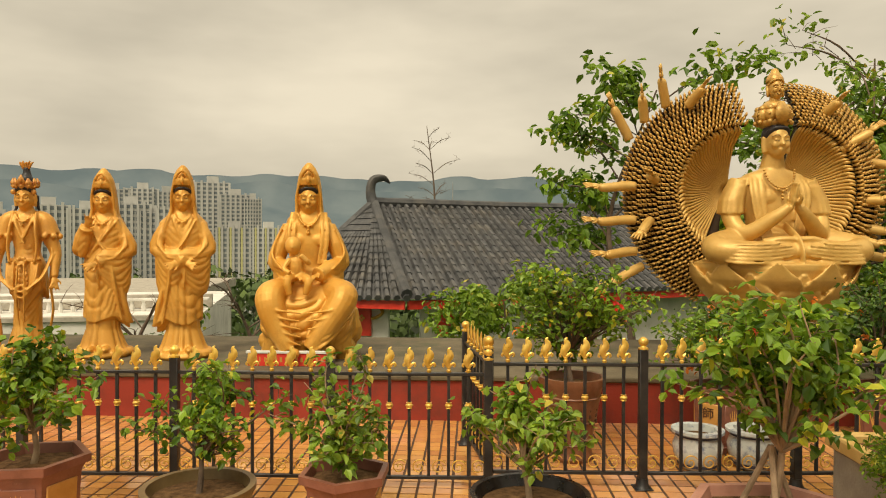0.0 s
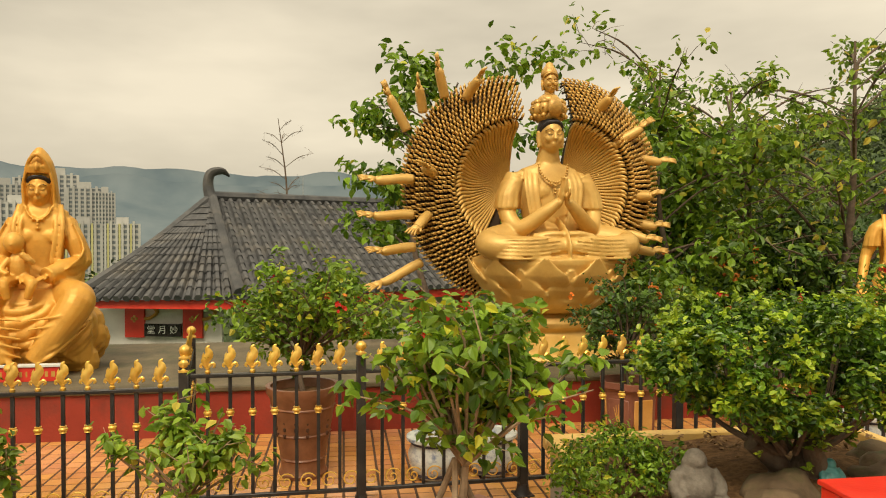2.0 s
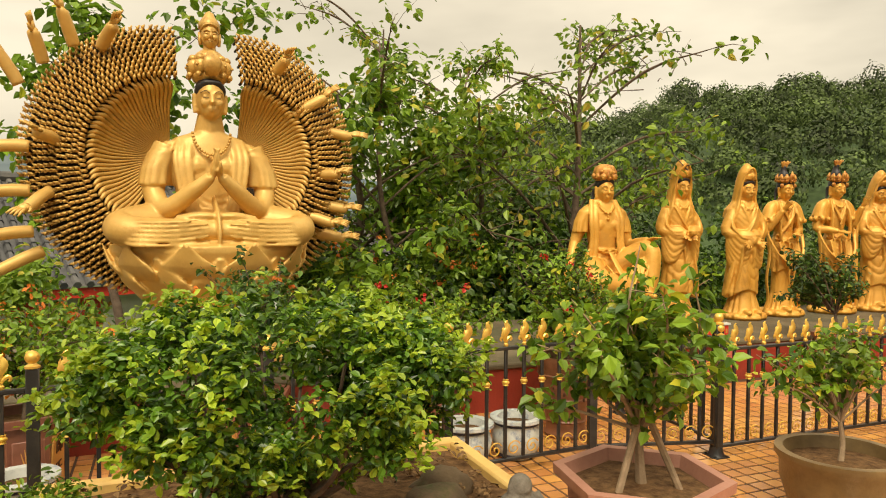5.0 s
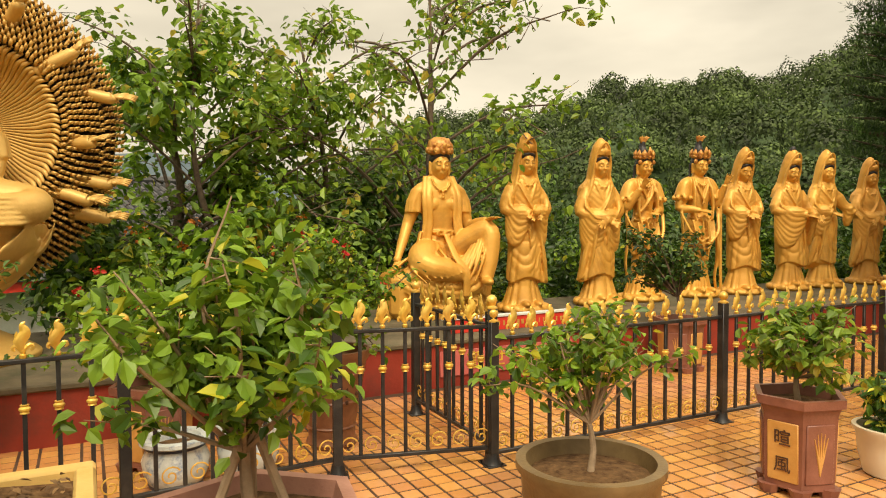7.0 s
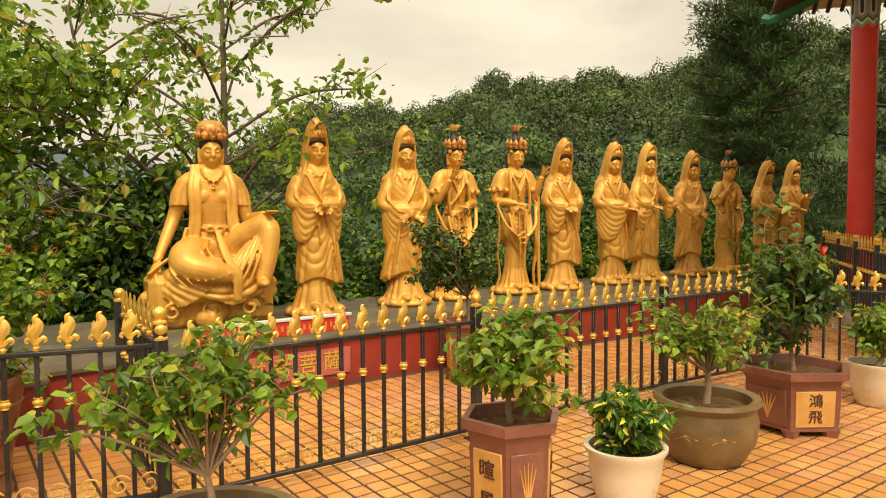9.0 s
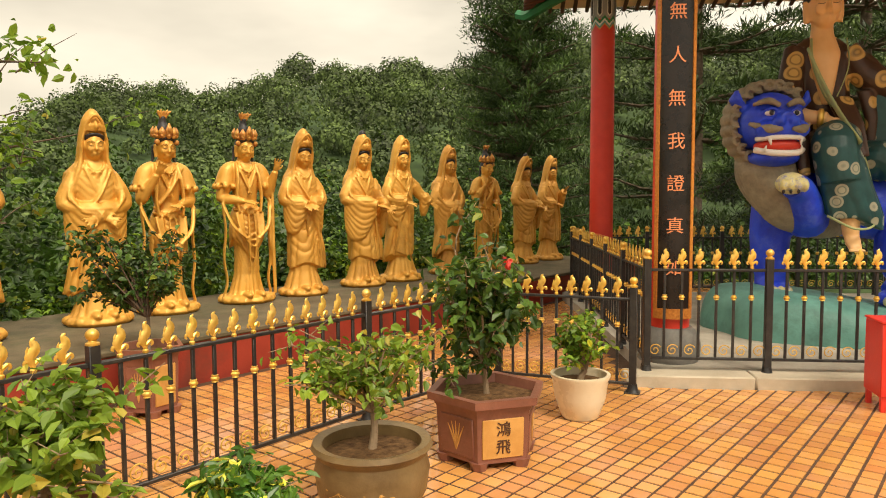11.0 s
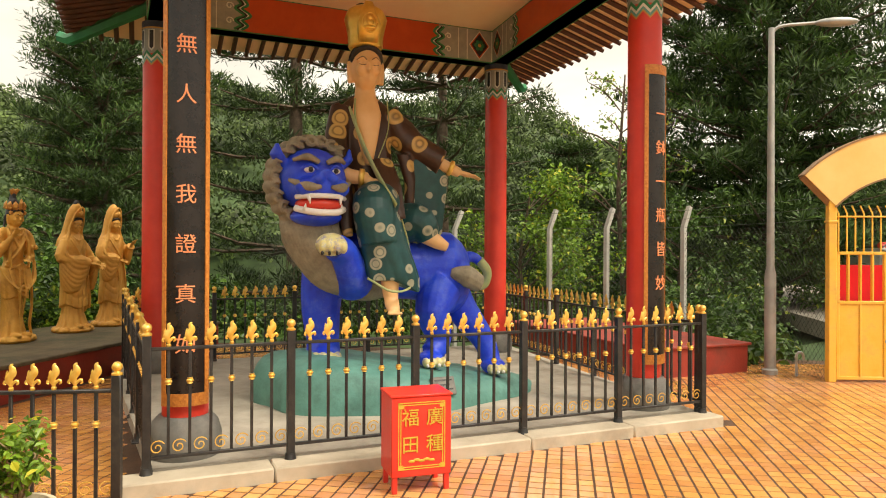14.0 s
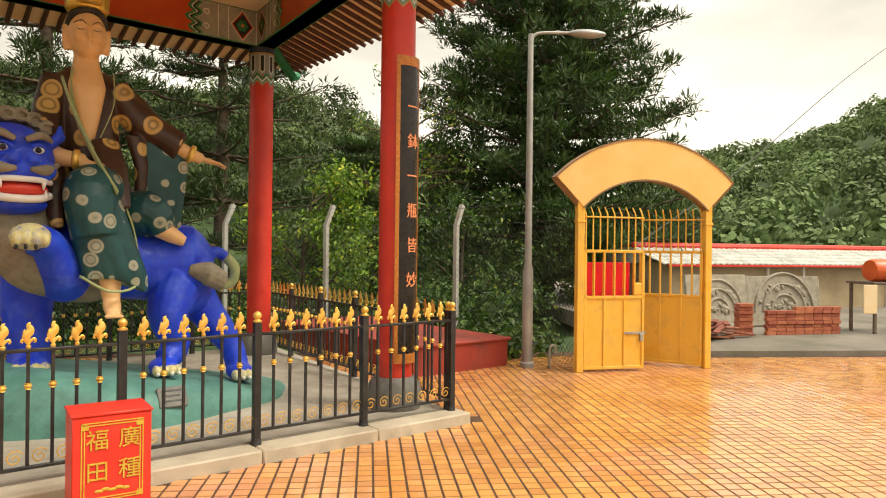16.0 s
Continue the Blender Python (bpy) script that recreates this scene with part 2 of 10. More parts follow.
TEAL = spotted("teal_robe", (0.008, 0.055, 0.06), (0.015, 0.09, 0.095), (0.40, 0.40, 0.30), 5.6, 0.36)
TRIM_GREEN = mat("robe_trim", (0.30, 0.40, 0.20), (0.50, 0.52, 0.22), 10, 0.5)
PAW = mat("paw_yellow", (0.60, 0.52, 0.20), (0.70, 0.66, 0.35), 14, 0.5, stain=(0.05, 0.1, 0.6), stain_scale=16, stain_amount=0.8)
WHITE = mat("white_paint", (0.75, 0.74, 0.70), (0.84, 0.82, 0.78), 5, 0.45)
CLAY_RED = mat("glazed_clay", (0.19, 0.07, 0.045), (0.30, 0.12, 0.08), 6, 0.38, 0, 0.3, 60, stain=(0.1, 0.05, 0.03), stain_amount=0.5)
CLAY_PANEL = mat("ochre_panel", (0.52, 0.25, 0.06), (0.66, 0.36, 0.11), 7, 0.45, 0, 0.3, 60)
CLAY_BROWN = mat("brown_clay", (0.12, 0.075, 0.03), (0.23, 0.155, 0.07), 5, 0.42, 0, 0.3, 60, stain=(0.30, 0.20, 0.08), stain_amount=0.4)
CLAY_PINK = mat("pinkish_clay", (0.36, 0.16, 0.11), (0.48, 0.24, 0.17), 6, 0.6, 0, 0.3, 60)
CREAM_POT = mat("cream_glaze", (0.70, 0.60, 0.42), (0.80, 0.71, 0.53), 4, 0.3, 0, 0.1, 60)
BRUSH = mat("dark_brush", (0.06, 0.025, 0.012), (0.10, 0.04, 0.02), 20, 0.6)
ORANGE_INK = mat("orange_ink", (0.80, 0.25, 0.10), (0.86, 0.34, 0.16), 20, 0.5)
YELLOW_INK = mat("yellow_ink", (0.52, 0.34, 0.03), (0.64, 0.44, 0.06), 20, 0.5)
LACQUER = mat("black_lacquer", (0.008, 0.006, 0.006), (0.022, 0.016, 0.014), 7, 0.28, 0, 0.35, 35)
FRET = mat("orange_fret", (0.42, 0.13, 0.02), (0.66, 0.27, 0.05), 45, 0.45, 0, 0.8, 60)


# ---------------------------------------------------------------- mesh helpers
class Geo:
    """Collects vertices and faces of one mesh."""

    def __init__(self):
        self.v, self.f = [], []

    def add(self, verts, faces):
        o = len(self.v)
        self.v.extend(tuple(p) for p in verts)
        self.f.extend(tuple(i + o for i in f) for f in faces)
        return self

    def moved(self, m):
        g = Geo()
        g.v = [tuple(m @ Vector(p)) for p in self.v]
        g.f = list(self.f)
        return g

    def join(self, other, m=None):
        o = other.moved(m) if m else other
        return self.add(o.v, o.f)

    def mesh(self, name, material, smooth=40):
        me = bpy.data.meshes.new(name)
        me.from_pydata(self.v, [], self.f)
        if smooth:
            me.polygons.foreach_set("use_smooth", [True] * len(me.polygons))
            me.set_sharp_from_angle(angle=radians(smooth))
        for one in material if isinstance(material, (list, tuple)) else [material]:
            me.materials.append(one)
        me.update()
        return me


def box(g, x0, y0, z0, x1, y1, z1, c=0.0, m=None):
    """A box with chamfered edges of width c."""
    q = []
    lo, hi = (x0, y0, z0), (x1, y1, z1)
    if c <= 0:
        vs = [(x, y, z) for x in (x0, x1) for y in (y0, y1) for z in (z0, z1)]
        fs = [(0, 1, 3, 2), (4, 6, 7, 5), (0, 4, 5, 1), (2, 3, 7, 6), (0, 2, 6, 4), (1, 5, 7, 3)]
    else:
        vs, key = [], {}
        for i in range(8):
            s = (i >> 2 & 1, i >> 1 & 1, i & 1)
            for a in range(3):
                p = [(hi if s[k] else lo)[k] - (0 if k == a else (c if s[k] else -c)) for k in range(3)]
                key[i, a] = len(vs)
                vs.append(p)
        fs = []
        bit = (4, 2, 1)
        for a in range(3):
            b, d = (a + 1) % 3, (a + 2) % 3
            for s in (0, 1):
                base = bit[a] * s
                ring = [base, base + bit[b], base + bit[b] + bit[d], base + bit[d]]
                f = [key[i, a] for i in ring]
                fs.append(tuple(f if s else f[::-1]))
            for sb in (0, 1):
                for sd in (0, 1):
                    i = bit[b] * sb + bit[d] * sd
                    j = i + bit[a]
                    f = [key[i, b], key[j, b], key[j, d], key[i, d]]
                    fs.append(tuple(f if sb != sd else f[::-1]))
        for i in range(8):
            f = [key[i, 0], key[i, 1], key[i, 2]]
            odd = bin(i).count("1") % 2
            fs.append(tuple(f if odd else f[::-1]))
    if m:
        vs = [m @ Vector(p) for p in vs]
    return g.add(vs, fs)


def lathe(g, profile, n=20, x=0.0, y=0.0, squash=1.0, wave=0.0, lobes=8, cap=True, turn=0.0):
    """Turns a profile of (radius, z) round the upright axis."""
    vs, fs = [], []
    for r, z in profile:
        for i in range(n):
            a = 2 * math.pi * i / n + turn
            rr = r * (1 + wave * math.cos(lobes * a))
            vs.append((x + rr * math.cos(a), y + rr * squash * math.sin(a), z))
    for k in range(len(profile) - 1):
        for i in range(n):
            j = (i + 1) % n
            fs.append((k * n + i, k * n + j, (k + 1) * n + j, (k + 1) * n + i))
    if cap:
        fs.append(tuple(range(n))[::-1])
        fs.append(tuple((len(profile) - 1) * n + i for i in range(n)))
    return g.add(vs, fs)


def tube(g, pts, radii, n=8, flat=1.0, cap=True, up=None):
    """A tube through points; flat squashes it along its second axis."""
    pts = [Vector(p) for p in pts]
    if not isinstance(radii, (list, tuple)):
        radii = [radii] * len(pts)
    vs, fs = [], []
    side = None
    for k, p in enumerate(pts):
        d = (pts[min(k + 1, len(pts) - 1)] - pts[max(k - 1, 0)]).normalized()
        if side is None:
            ref = Vector(up) if up else (Vector((0, 0, 1)) if abs(d.z) < 0.9 else Vector((1, 0, 0)))
            side = d.cross(ref).normalized()
        side = (side - d * side.dot(d)).normalized()
        other = d.cross(side)
        for i in range(n):
            a = 2 * math.pi * i / n
            vs.append(p + radii[k] * (side * math.cos(a) + other * (flat * math.sin(a))))
    for k in range(len(pts) - 1):
        for i in range(n):
            j = (i + 1) % n
            fs.append((k * n + i, k * n + j, (k + 1) * n + j, (k + 1) * n + i))
    if cap:
        fs.append(tuple(range(n))[::-1])
        fs.append(tuple((len(pts) - 1) * n + i for i in range(n)))
    return g.add(vs, fs)


def ball(g, x, y, z, rx, ry=None, rz=None, n=14, m=None):
    ry, rz = ry or rx, rz or rx
    prof = [(math.sin(math.pi * k / (n // 2 + 1)), -math.cos(math.pi * k / (n // 2 + 1))) for k in range(1, n // 2 + 1)]
    vs, fs = [], []
    for r, h in prof:
        for i in range(n):
            a = 2 * math.pi * i / n
            vs.append(Vector((rx * r * math.cos(a), ry * r * math.sin(a), rz * h)))
    for k in range(len(prof) - 1):
        for i in range(n):
            j = (i + 1) % n
            fs.append((k * n + i, k * n + j, (k + 1) * n + j, (k + 1) * n + i))
    b, t = len(vs), len(vs) + 1
    vs += [Vector((0, 0, -rz)), Vector((0, 0, rz))]
    for i in range(n):
        j = (i + 1) % n
        fs.append((b, j, i))
        fs.append((t, (len(prof) - 1) * n + i, (len(prof) - 1) * n + j))
    if m:
        vs = [m @ p for p in vs]
    return g.add([p + Vector((x, y, z)) for p in vs], fs)


def curve_pts(ctrl, steps=6):
    """A smooth line through control points."""
    c = [Vector(p) for p in ctrl]
    c = [c[0] * 2 - c[1]] + c + [c[-1] * 2 - c[-2]]
    out = []
    for k in range(1, len(c) - 2):
        for s in range(steps):
            t = s / steps
            out.append(0.5 * (2 * c[k] + (c[k + 1] - c[k - 1]) * t + (2 * c[k - 1] - 5 * c[k] + 4 * c[k + 1] - c[k + 2]) * t * t + (3 * c[k] - c[k - 1] - 3 * c[k + 1] + c[k + 2]) * t ** 3))
    out.append(c[-2])
    return out


def lerp_list(vals, count):
    xs = np.linspace(0, len(vals) - 1, count)
    return [float(v) for v in np.interp(xs, range(len(vals)), vals)]


def thing(name, label, category, m=None, group="", kind=""):
    """An Empty at a thing's base."""
    ob = new(name)
    ob.matrix_basis = m or Matrix()
    return tagged(ob, label, category, group, kind)


def part(name, g, material, parent, label="", m=None, smooth=40):
    data = g if isinstance(g, bpy.types.Mesh) else g.mesh(name, material, smooth)
    ob = new(name, data)
    ob.parent = parent
    if m:
        ob.matrix_basis = m
    return tagged(ob, label)


def solid(name, g, material, label, category, m=None, group="", kind="", smooth=40):
    """A thing that is one mesh."""
    data = g if isinstance(g, bpy.types.Mesh) else g.mesh(name, material, smooth)
    ob = new(name, data)
    ob.matrix_basis = m or Matrix()
    return tagged(ob, label, category, group, kind)


def letters(text, size, depth=0.003):
    """Raised writing as a mesh, facing -y, centred."""
    cu = bpy.data.curves.new("writing", "FONT")
    cu.body, cu.size, cu.extrude = text, size, depth
    cu.align_x, cu.align_y = "CENTER", "CENTER"
    ob = bpy.data.objects.new("writing", cu)
    scene.collection.objects.link(ob)
    me = bpy.data.meshes.new_from_object(ob.evaluated_get(bpy.context.evaluated_depsgraph_get()))
    bpy.data.objects.remove(ob)
    me.transform(pose(0, 0, 0, 90, 0, 0))
    return me


def written(text, size, material, parent, m, label="", name="writing"):
    me = letters(text, size)
    me.materials.clear()
    me.materials.append(material)
    return part(name, me, material, parent, label, m)


# ---------------------------------------------------------------- terrace floor and walls
def slab(name, x0, y0, x1, y1, z0, z1, material, label, category="floor", c=0.0, kind="structure"):
    return solid(name, box(Geo(), x0, y0, z0, x1, y1, z1, c), material, label, category, kind=kind)


floor = slab("floor", -9.0, -9.0, 21.0, 9.3, -0.30, -0.004, GROUT, "terrace floor of small square ochre tiles with dark joints", "floor")

# red retaining walls that carry the statues
WALL_Z = 0.36


def plinth(name, x0, x1, y0, y1, label):
    w = thing(name, label, "wall", kind="structure")
    part("wall_face", box(Geo(), x0, y0, -0.02, x1, y1, WALL_Z), RED_WALL, w)
    part("coping", box(Geo(), x0 - 0.02, y0 - 0.03, WALL_Z + 0.002, x1 + 0.02, y1, WALL_Z + 0.05, 0.012), LEDGE, w, "dark weathered coping")
    return w


plinth("wall_1", -8.6, 7.72, 6.82, 9.2, "dark red painted wall with a cement top carrying golden statues")
plinth("wall_2", 7.74, 20.6, 7.05, 9.2, "long dark red painted wall with a cement top carrying golden statues")


# ---------------------------------------------------------------- railings
def spear_mesh():
    """A cast finial: a leaf-shaped spear with curled side leaves on a small socket."""
    g = Geo()
    lathe(g, [(0.013, 0), (0.016, 0.006), (0.016, 0.016), (0.010, 0.022), (0.012, 0.034)], 8)
    tube(g, curve_pts([(0.0, 0, 0.03), (-0.012, 0, 0.075), (0.010, 0, 0.115), (0.0, 0, 0.150), (0.012, 0, 0.165)], 4),
         lerp_list([0.012, 0.026, 0.024, 0.013, 0.003], 17), 6, 0.45, up=(0, 1, 0))
    for s in (-1, 1):
        tube(g, curve_pts([(0, 0, 0.035), (s * 0.030, 0, 0.060), (s * 0.040, 0, 0.045), (s * 0.030, 0, 0.036)], 3), lerp_list([0.010, 0.010, 0.008, 0.004], 10), 5, 0.6, up=(0, 1, 0))
        tube(g, curve_pts([(0, 0, 0.07), (s * 0.024, 0, 0.100), (s * 0.020, 0, 0.125)], 3), lerp_list([0.009, 0.009, 0.002], 7), 5, 0.5, up=(0, 1, 0))
    return g.mesh("finial", FINIAL)


def collar_mesh():
    g = Geo()
    lathe(g, [(0.011, -0.022), (0.020, -0.020), (0.017, -0.012), (0.025, -0.004), (0.025, 0.004), (0.017, 0.012), (0.020, 0.020), (0.011, 0.022)], 10)
    return g.mesh("collar", FINIAL)


def scroll_mesh():
    g = Geo()
    pts = [(0.052 * (1 - k / 26) * math.cos(0.5 + k * 0.42), 0, 0.052 * (1 - k / 26) * math.sin(0.5 + k * 0.42)) for k in range(23)]
    tube(g, pts, 0.0045, 5)
    return g.mesh("scroll", FINIAL)


FINIAL_ME, COLLAR_ME, SCROLL_ME = spear_mesh(), collar_mesh(), scroll_mesh()
_bars, _posts = {}, {}


def bar_mesh(length):
    k = round(length, 3)
    if k not in _bars:
        _bars[k] = box(Geo(), -0.010, -0.010, 0, 0.010, 0.010, k, 0.002).mesh("baluster", BLACK_IRON)
    return _bars[k]


def post_mesh(h, cap):
    k = (round(h, 3), cap)
    if k not in _posts:
        g = Geo()
        box(g, -0.028, -0.028, 0, 0.028, 0.028, h, 0.004)
        box(g, -0.06, -0.06, 0, 0.06, 0.06, 0.008, 0.002)
        lathe(g, [(0.055, 0.008), (0.042, 0.03), (0.036, 0.07)], 12, turn=math.pi / 4)
        if not cap:
            box(g, -0.033, -0.033, h, 0.033, 0.033, h + 0.012, 0.004)
        _posts[k] = g.mesh("post", BLACK_IRON)
    return _posts[k]


def knob_mesh():
    g = Geo()
    lathe(g, [(0.034, 0), (0.034, 0.01), (0.022, 0.016), (0.018, 0.024), (0.029, 0.034), (0.034, 0.05), (0.029, 0.066), (0.016, 0.078), (0.003, 0.083)], 14)
    return g.mesh("ball_cap", FINIAL)


KNOB_ME = knob_mesh()


def railing(name, points, z0, low, rail, top, label, gap=0.135, knobs=True, flip=1):
    """An iron railing along a line of posts: rails at heights low and rail above z0, posts up to top."""
    f = thing(name, label, "fence", pose(points[0][0], points[0][1], z0))
    f0 = Vector((*points[0], 0))
    for i, p in enumerate(points):
        q = points[min(i + 1, len(points) - 1)]
        o = points[i - 1] if i == len(points) - 1 else p
        a = math.degrees(math.atan2(q[1] - o[1], q[0] - o[0]))
        at = Vector((*p, 0)) - f0
        po = part("post", post_mesh(top - (0.083 if knobs else 0.012), knobs), BLACK_IRON, f, m=pose(at.x, at.y, 0, 0, 0, a))
        if knobs:
            part("ball_cap", KNOB_ME, FINIAL, po, "golden ball cap", pose(0, 0, top - 0.083))
        if i == len(points) - 1:
            break
        d = Vector((q[0] - p[0], q[1] - p[1], 0))
        length = d.length
        m = pose(at.x, at.y, 0, 0, 0, math.degrees(math.atan2(d.y, d.x)))
        g = Geo()
        box(g, 0.028, -0.019, rail - 0.022, length - 0.028, 0.019, rail, 0.004)
        part("top_rail", g, BLACK_IRON, f, m=m)
        g = Geo()
        box(g, 0.028, -0.014, low, length - 0.028, 0.014, low + 0.022, 0.003)
        part("bottom_rail", g, BLACK_IRON, f, m=m)
        count = max(2, round(length / gap))
        for k in range(1, count):
            x = length * k / count
            b = part("baluster", bar_mesh(rail - low - 0.044), BLACK_IRON, f, m=m @ pose(x, 0, low + 0.022))
            part("finial", FINIAL_ME, FINIAL, b, "golden cast finial", pose(0, 0, rail - low - 0.022, 0, 0, 0 if flip > 0 else 180))
            part("collar", COLLAR_ME, FINIAL, b, "golden collar", pose(0, 0, (rail - low) * 0.66))
        for k in range(count):
            x = length * (k + 0.5) / count
            part("scroll", SCROLL_ME, FINIAL, f, "golden scroll", m @ pose(x, 0, low + 0.022 + 0.056))
    return f


FENCE_LABEL = "black iron railing with golden finials and scrolls on the tiles"
A_X = 1.86
railing("fence", [(-4.40, 5.06), (-3.36, 5.07), (-2.32, 5.09), (-1.28, 5.10), (-0.24, 5.12), (0.81, 5.13), (A_X, 5.15)], 0, 0.05, 0.76, 0.93, FENCE_LABEL)
railing("fence", [(A_X + 0.001, 5.16), (2.88, 5.18), (3.90, 5.23), (4.99, 5.33), (6.08, 5.42), (7.17, 5.48), (8.04, 5.25)], 0, 0.09, 0.83, 1.005, FENCE_LABEL)
railing("fence", [(8.041, 5.24), (9.93, 5.23), (11.80, 5.22), (13.25, 5.11)], 0, 0.06, 0.76, 0.93, FENCE_LABEL, knobs=True)
railing("fence", [(13.251, 5.10), (13.59, 4.045)], 0, 0.06, 0.76, 0.93, "short black iron railing with golden finials beside the pavilion", gap=0.12)
railing("fence", [(A_X + 0.002, 5.17), (1.70, 6.12)], 0, 0.10, 0.83, 0.99, "short black iron railing with golden finials running to the wall")
railing("fence", [(8.042, 5.26), (8.09, 6.42)], 0, 0.10, 0.83, 0.99, "short black iron railing with golden finials running to the wall")

# ---------------------------------------------------------------- pavilion
PAV = pose(14.0, 4.11, 0, 0, 0, math.degrees(math.atan2(-4.085, 2.665)))
U, V = 4.88, 4.75


def pav(u, v, z=0.0):
    """A place in the pavilion: u along its front, v inwards."""
    return PAV @ pose(u, v, z)


def pav_box(g, u0, v0, z0, u1, v1, z1, c=0.0):
    return box(g, u0, v0, z0, u1, v1, z1, c)


BROWN_WOOD = mat("dark_rafter", (0.055, 0.02, 0.012), (0.10, 0.04, 0.025), 6, 0.6, 0, 0.2, 40)
BEAM_RED = mat("beam_red", (0.48, 0.06, 0.012), (0.58, 0.09, 0.02), 3, 0.4, 0, 0.1, 40)
PAINT_GREEN = mat("paint_green", (0.015, 0.16, 0.06), (0.03, 0.24, 0.10), 8, 0.45)
PAINT_TEAL = mat("paint_teal", (0.10, 0.30, 0.27), (0.18, 0.40, 0.36), 8, 0.45)
PAINT_WHITE = mat("paint_white", (0.60, 0.62, 0.58), (0.72, 0.74, 0.70), 8, 0.45)
PAINT_GREY = mat("paint_grey", (0.26, 0.28, 0.26), (0.36, 0.37, 0.34), 8, 0.5)
PAINT_BLUE = mat("paint_navy", (0.025, 0.03, 0.06), (0.05, 0.06, 0.10), 8, 0.45)
PAINT_OCHRE = mat("paint_ochre", (0.50, 0.26, 0.05), (0.60, 0.34, 0.08), 8, 0.45)
PLAT_Z = 0.10

platform = thing("pavilion_platform", "low stone platform with a kerb under the pavilion", "platform", PAV, kind="structure")
g = Geo()
q = [(0.03, 0.03), (U - 0.03, 0.03), (U + 0.5, V + 0.15), (-0.4, V + 0.15)]
g.add([(x, y, z) for z in (-0.02, PLAT_Z + 0.012) for x, y in q], [(3, 2, 1, 0), (4, 5, 6, 7), (0, 1, 5, 4), (1, 2, 6, 5), (2, 3, 7, 6), (3, 0, 4, 7)])
part("platform_floor", g, CEMENT, platform, "pale smooth cement floor")
# kerb stones round the edge
for k in range(5):
    g = Geo()
    pav_box(g, -0.20 + k * 1.035, -0.22, -0.02, -0.20 + (k + 1) * 1.035 - 0.006, 0.026, PLAT_Z, 0.012)
    part("kerb_stone", g, KERB, platform)


def pav_xy(u, v):
    p = PAV @ Vector((u, v, 0))
    return (p.x, p.y)


PF = "black iron railing with golden finials round the pavilion"
railing("fence", [pav_xy(U * k / 5, -0.03) for k in range(6)], 0.075, 0.12, 0.885, 1.05, PF, gap=0.14)
railing("fence", [pav_xy(0.002 - 0.05 * k, 0.02 + (V - 0.02) * k / 5) for k in range(6)], 0.075, 0.12, 0.885, 1.05, PF, gap=0.14)
railing("fence", [pav_xy(U - 0.002 + 0.07 * k, 0.02 + (V - 0.02) * k / 5) for k in range(6)], 0.075, 0.12, 0.885, 1.05, PF, gap=0.14)
railing("fence", [pav_xy(-0.22 + (U + 0.54) * k / 5, V) for k in range(6)], 0.075, 0.12, 0.885, 1.05, PF, gap=0.14)
railing("fence", [(18.6, 6.5), (17.55, 6.6)], 0.0, 0.12, 0.885, 1.05, "short black iron railing with golden finials behind the pavilion", gap=0.14)


def zigzag(g, r, z0, z1, amp, teeth=8, n=64):
    """A zigzag band round a column."""
    vs, fs = [], []
    for i in range(n):
        a = 2 * math.pi * i / n
        w = amp * (abs((a * teeth / (2 * math.pi)) % 1.0 - 0.5) * 2 - 0.5)
        for z in (z0, z1):
            vs.append((r * math.cos(a), r * math.sin(a), z + w))
    for i in range(n):
        j = (i + 1) % n
        fs.append((2 * i, 2 * j, 2 * j + 1, 2 * i + 1))
    return g.add(vs, fs)


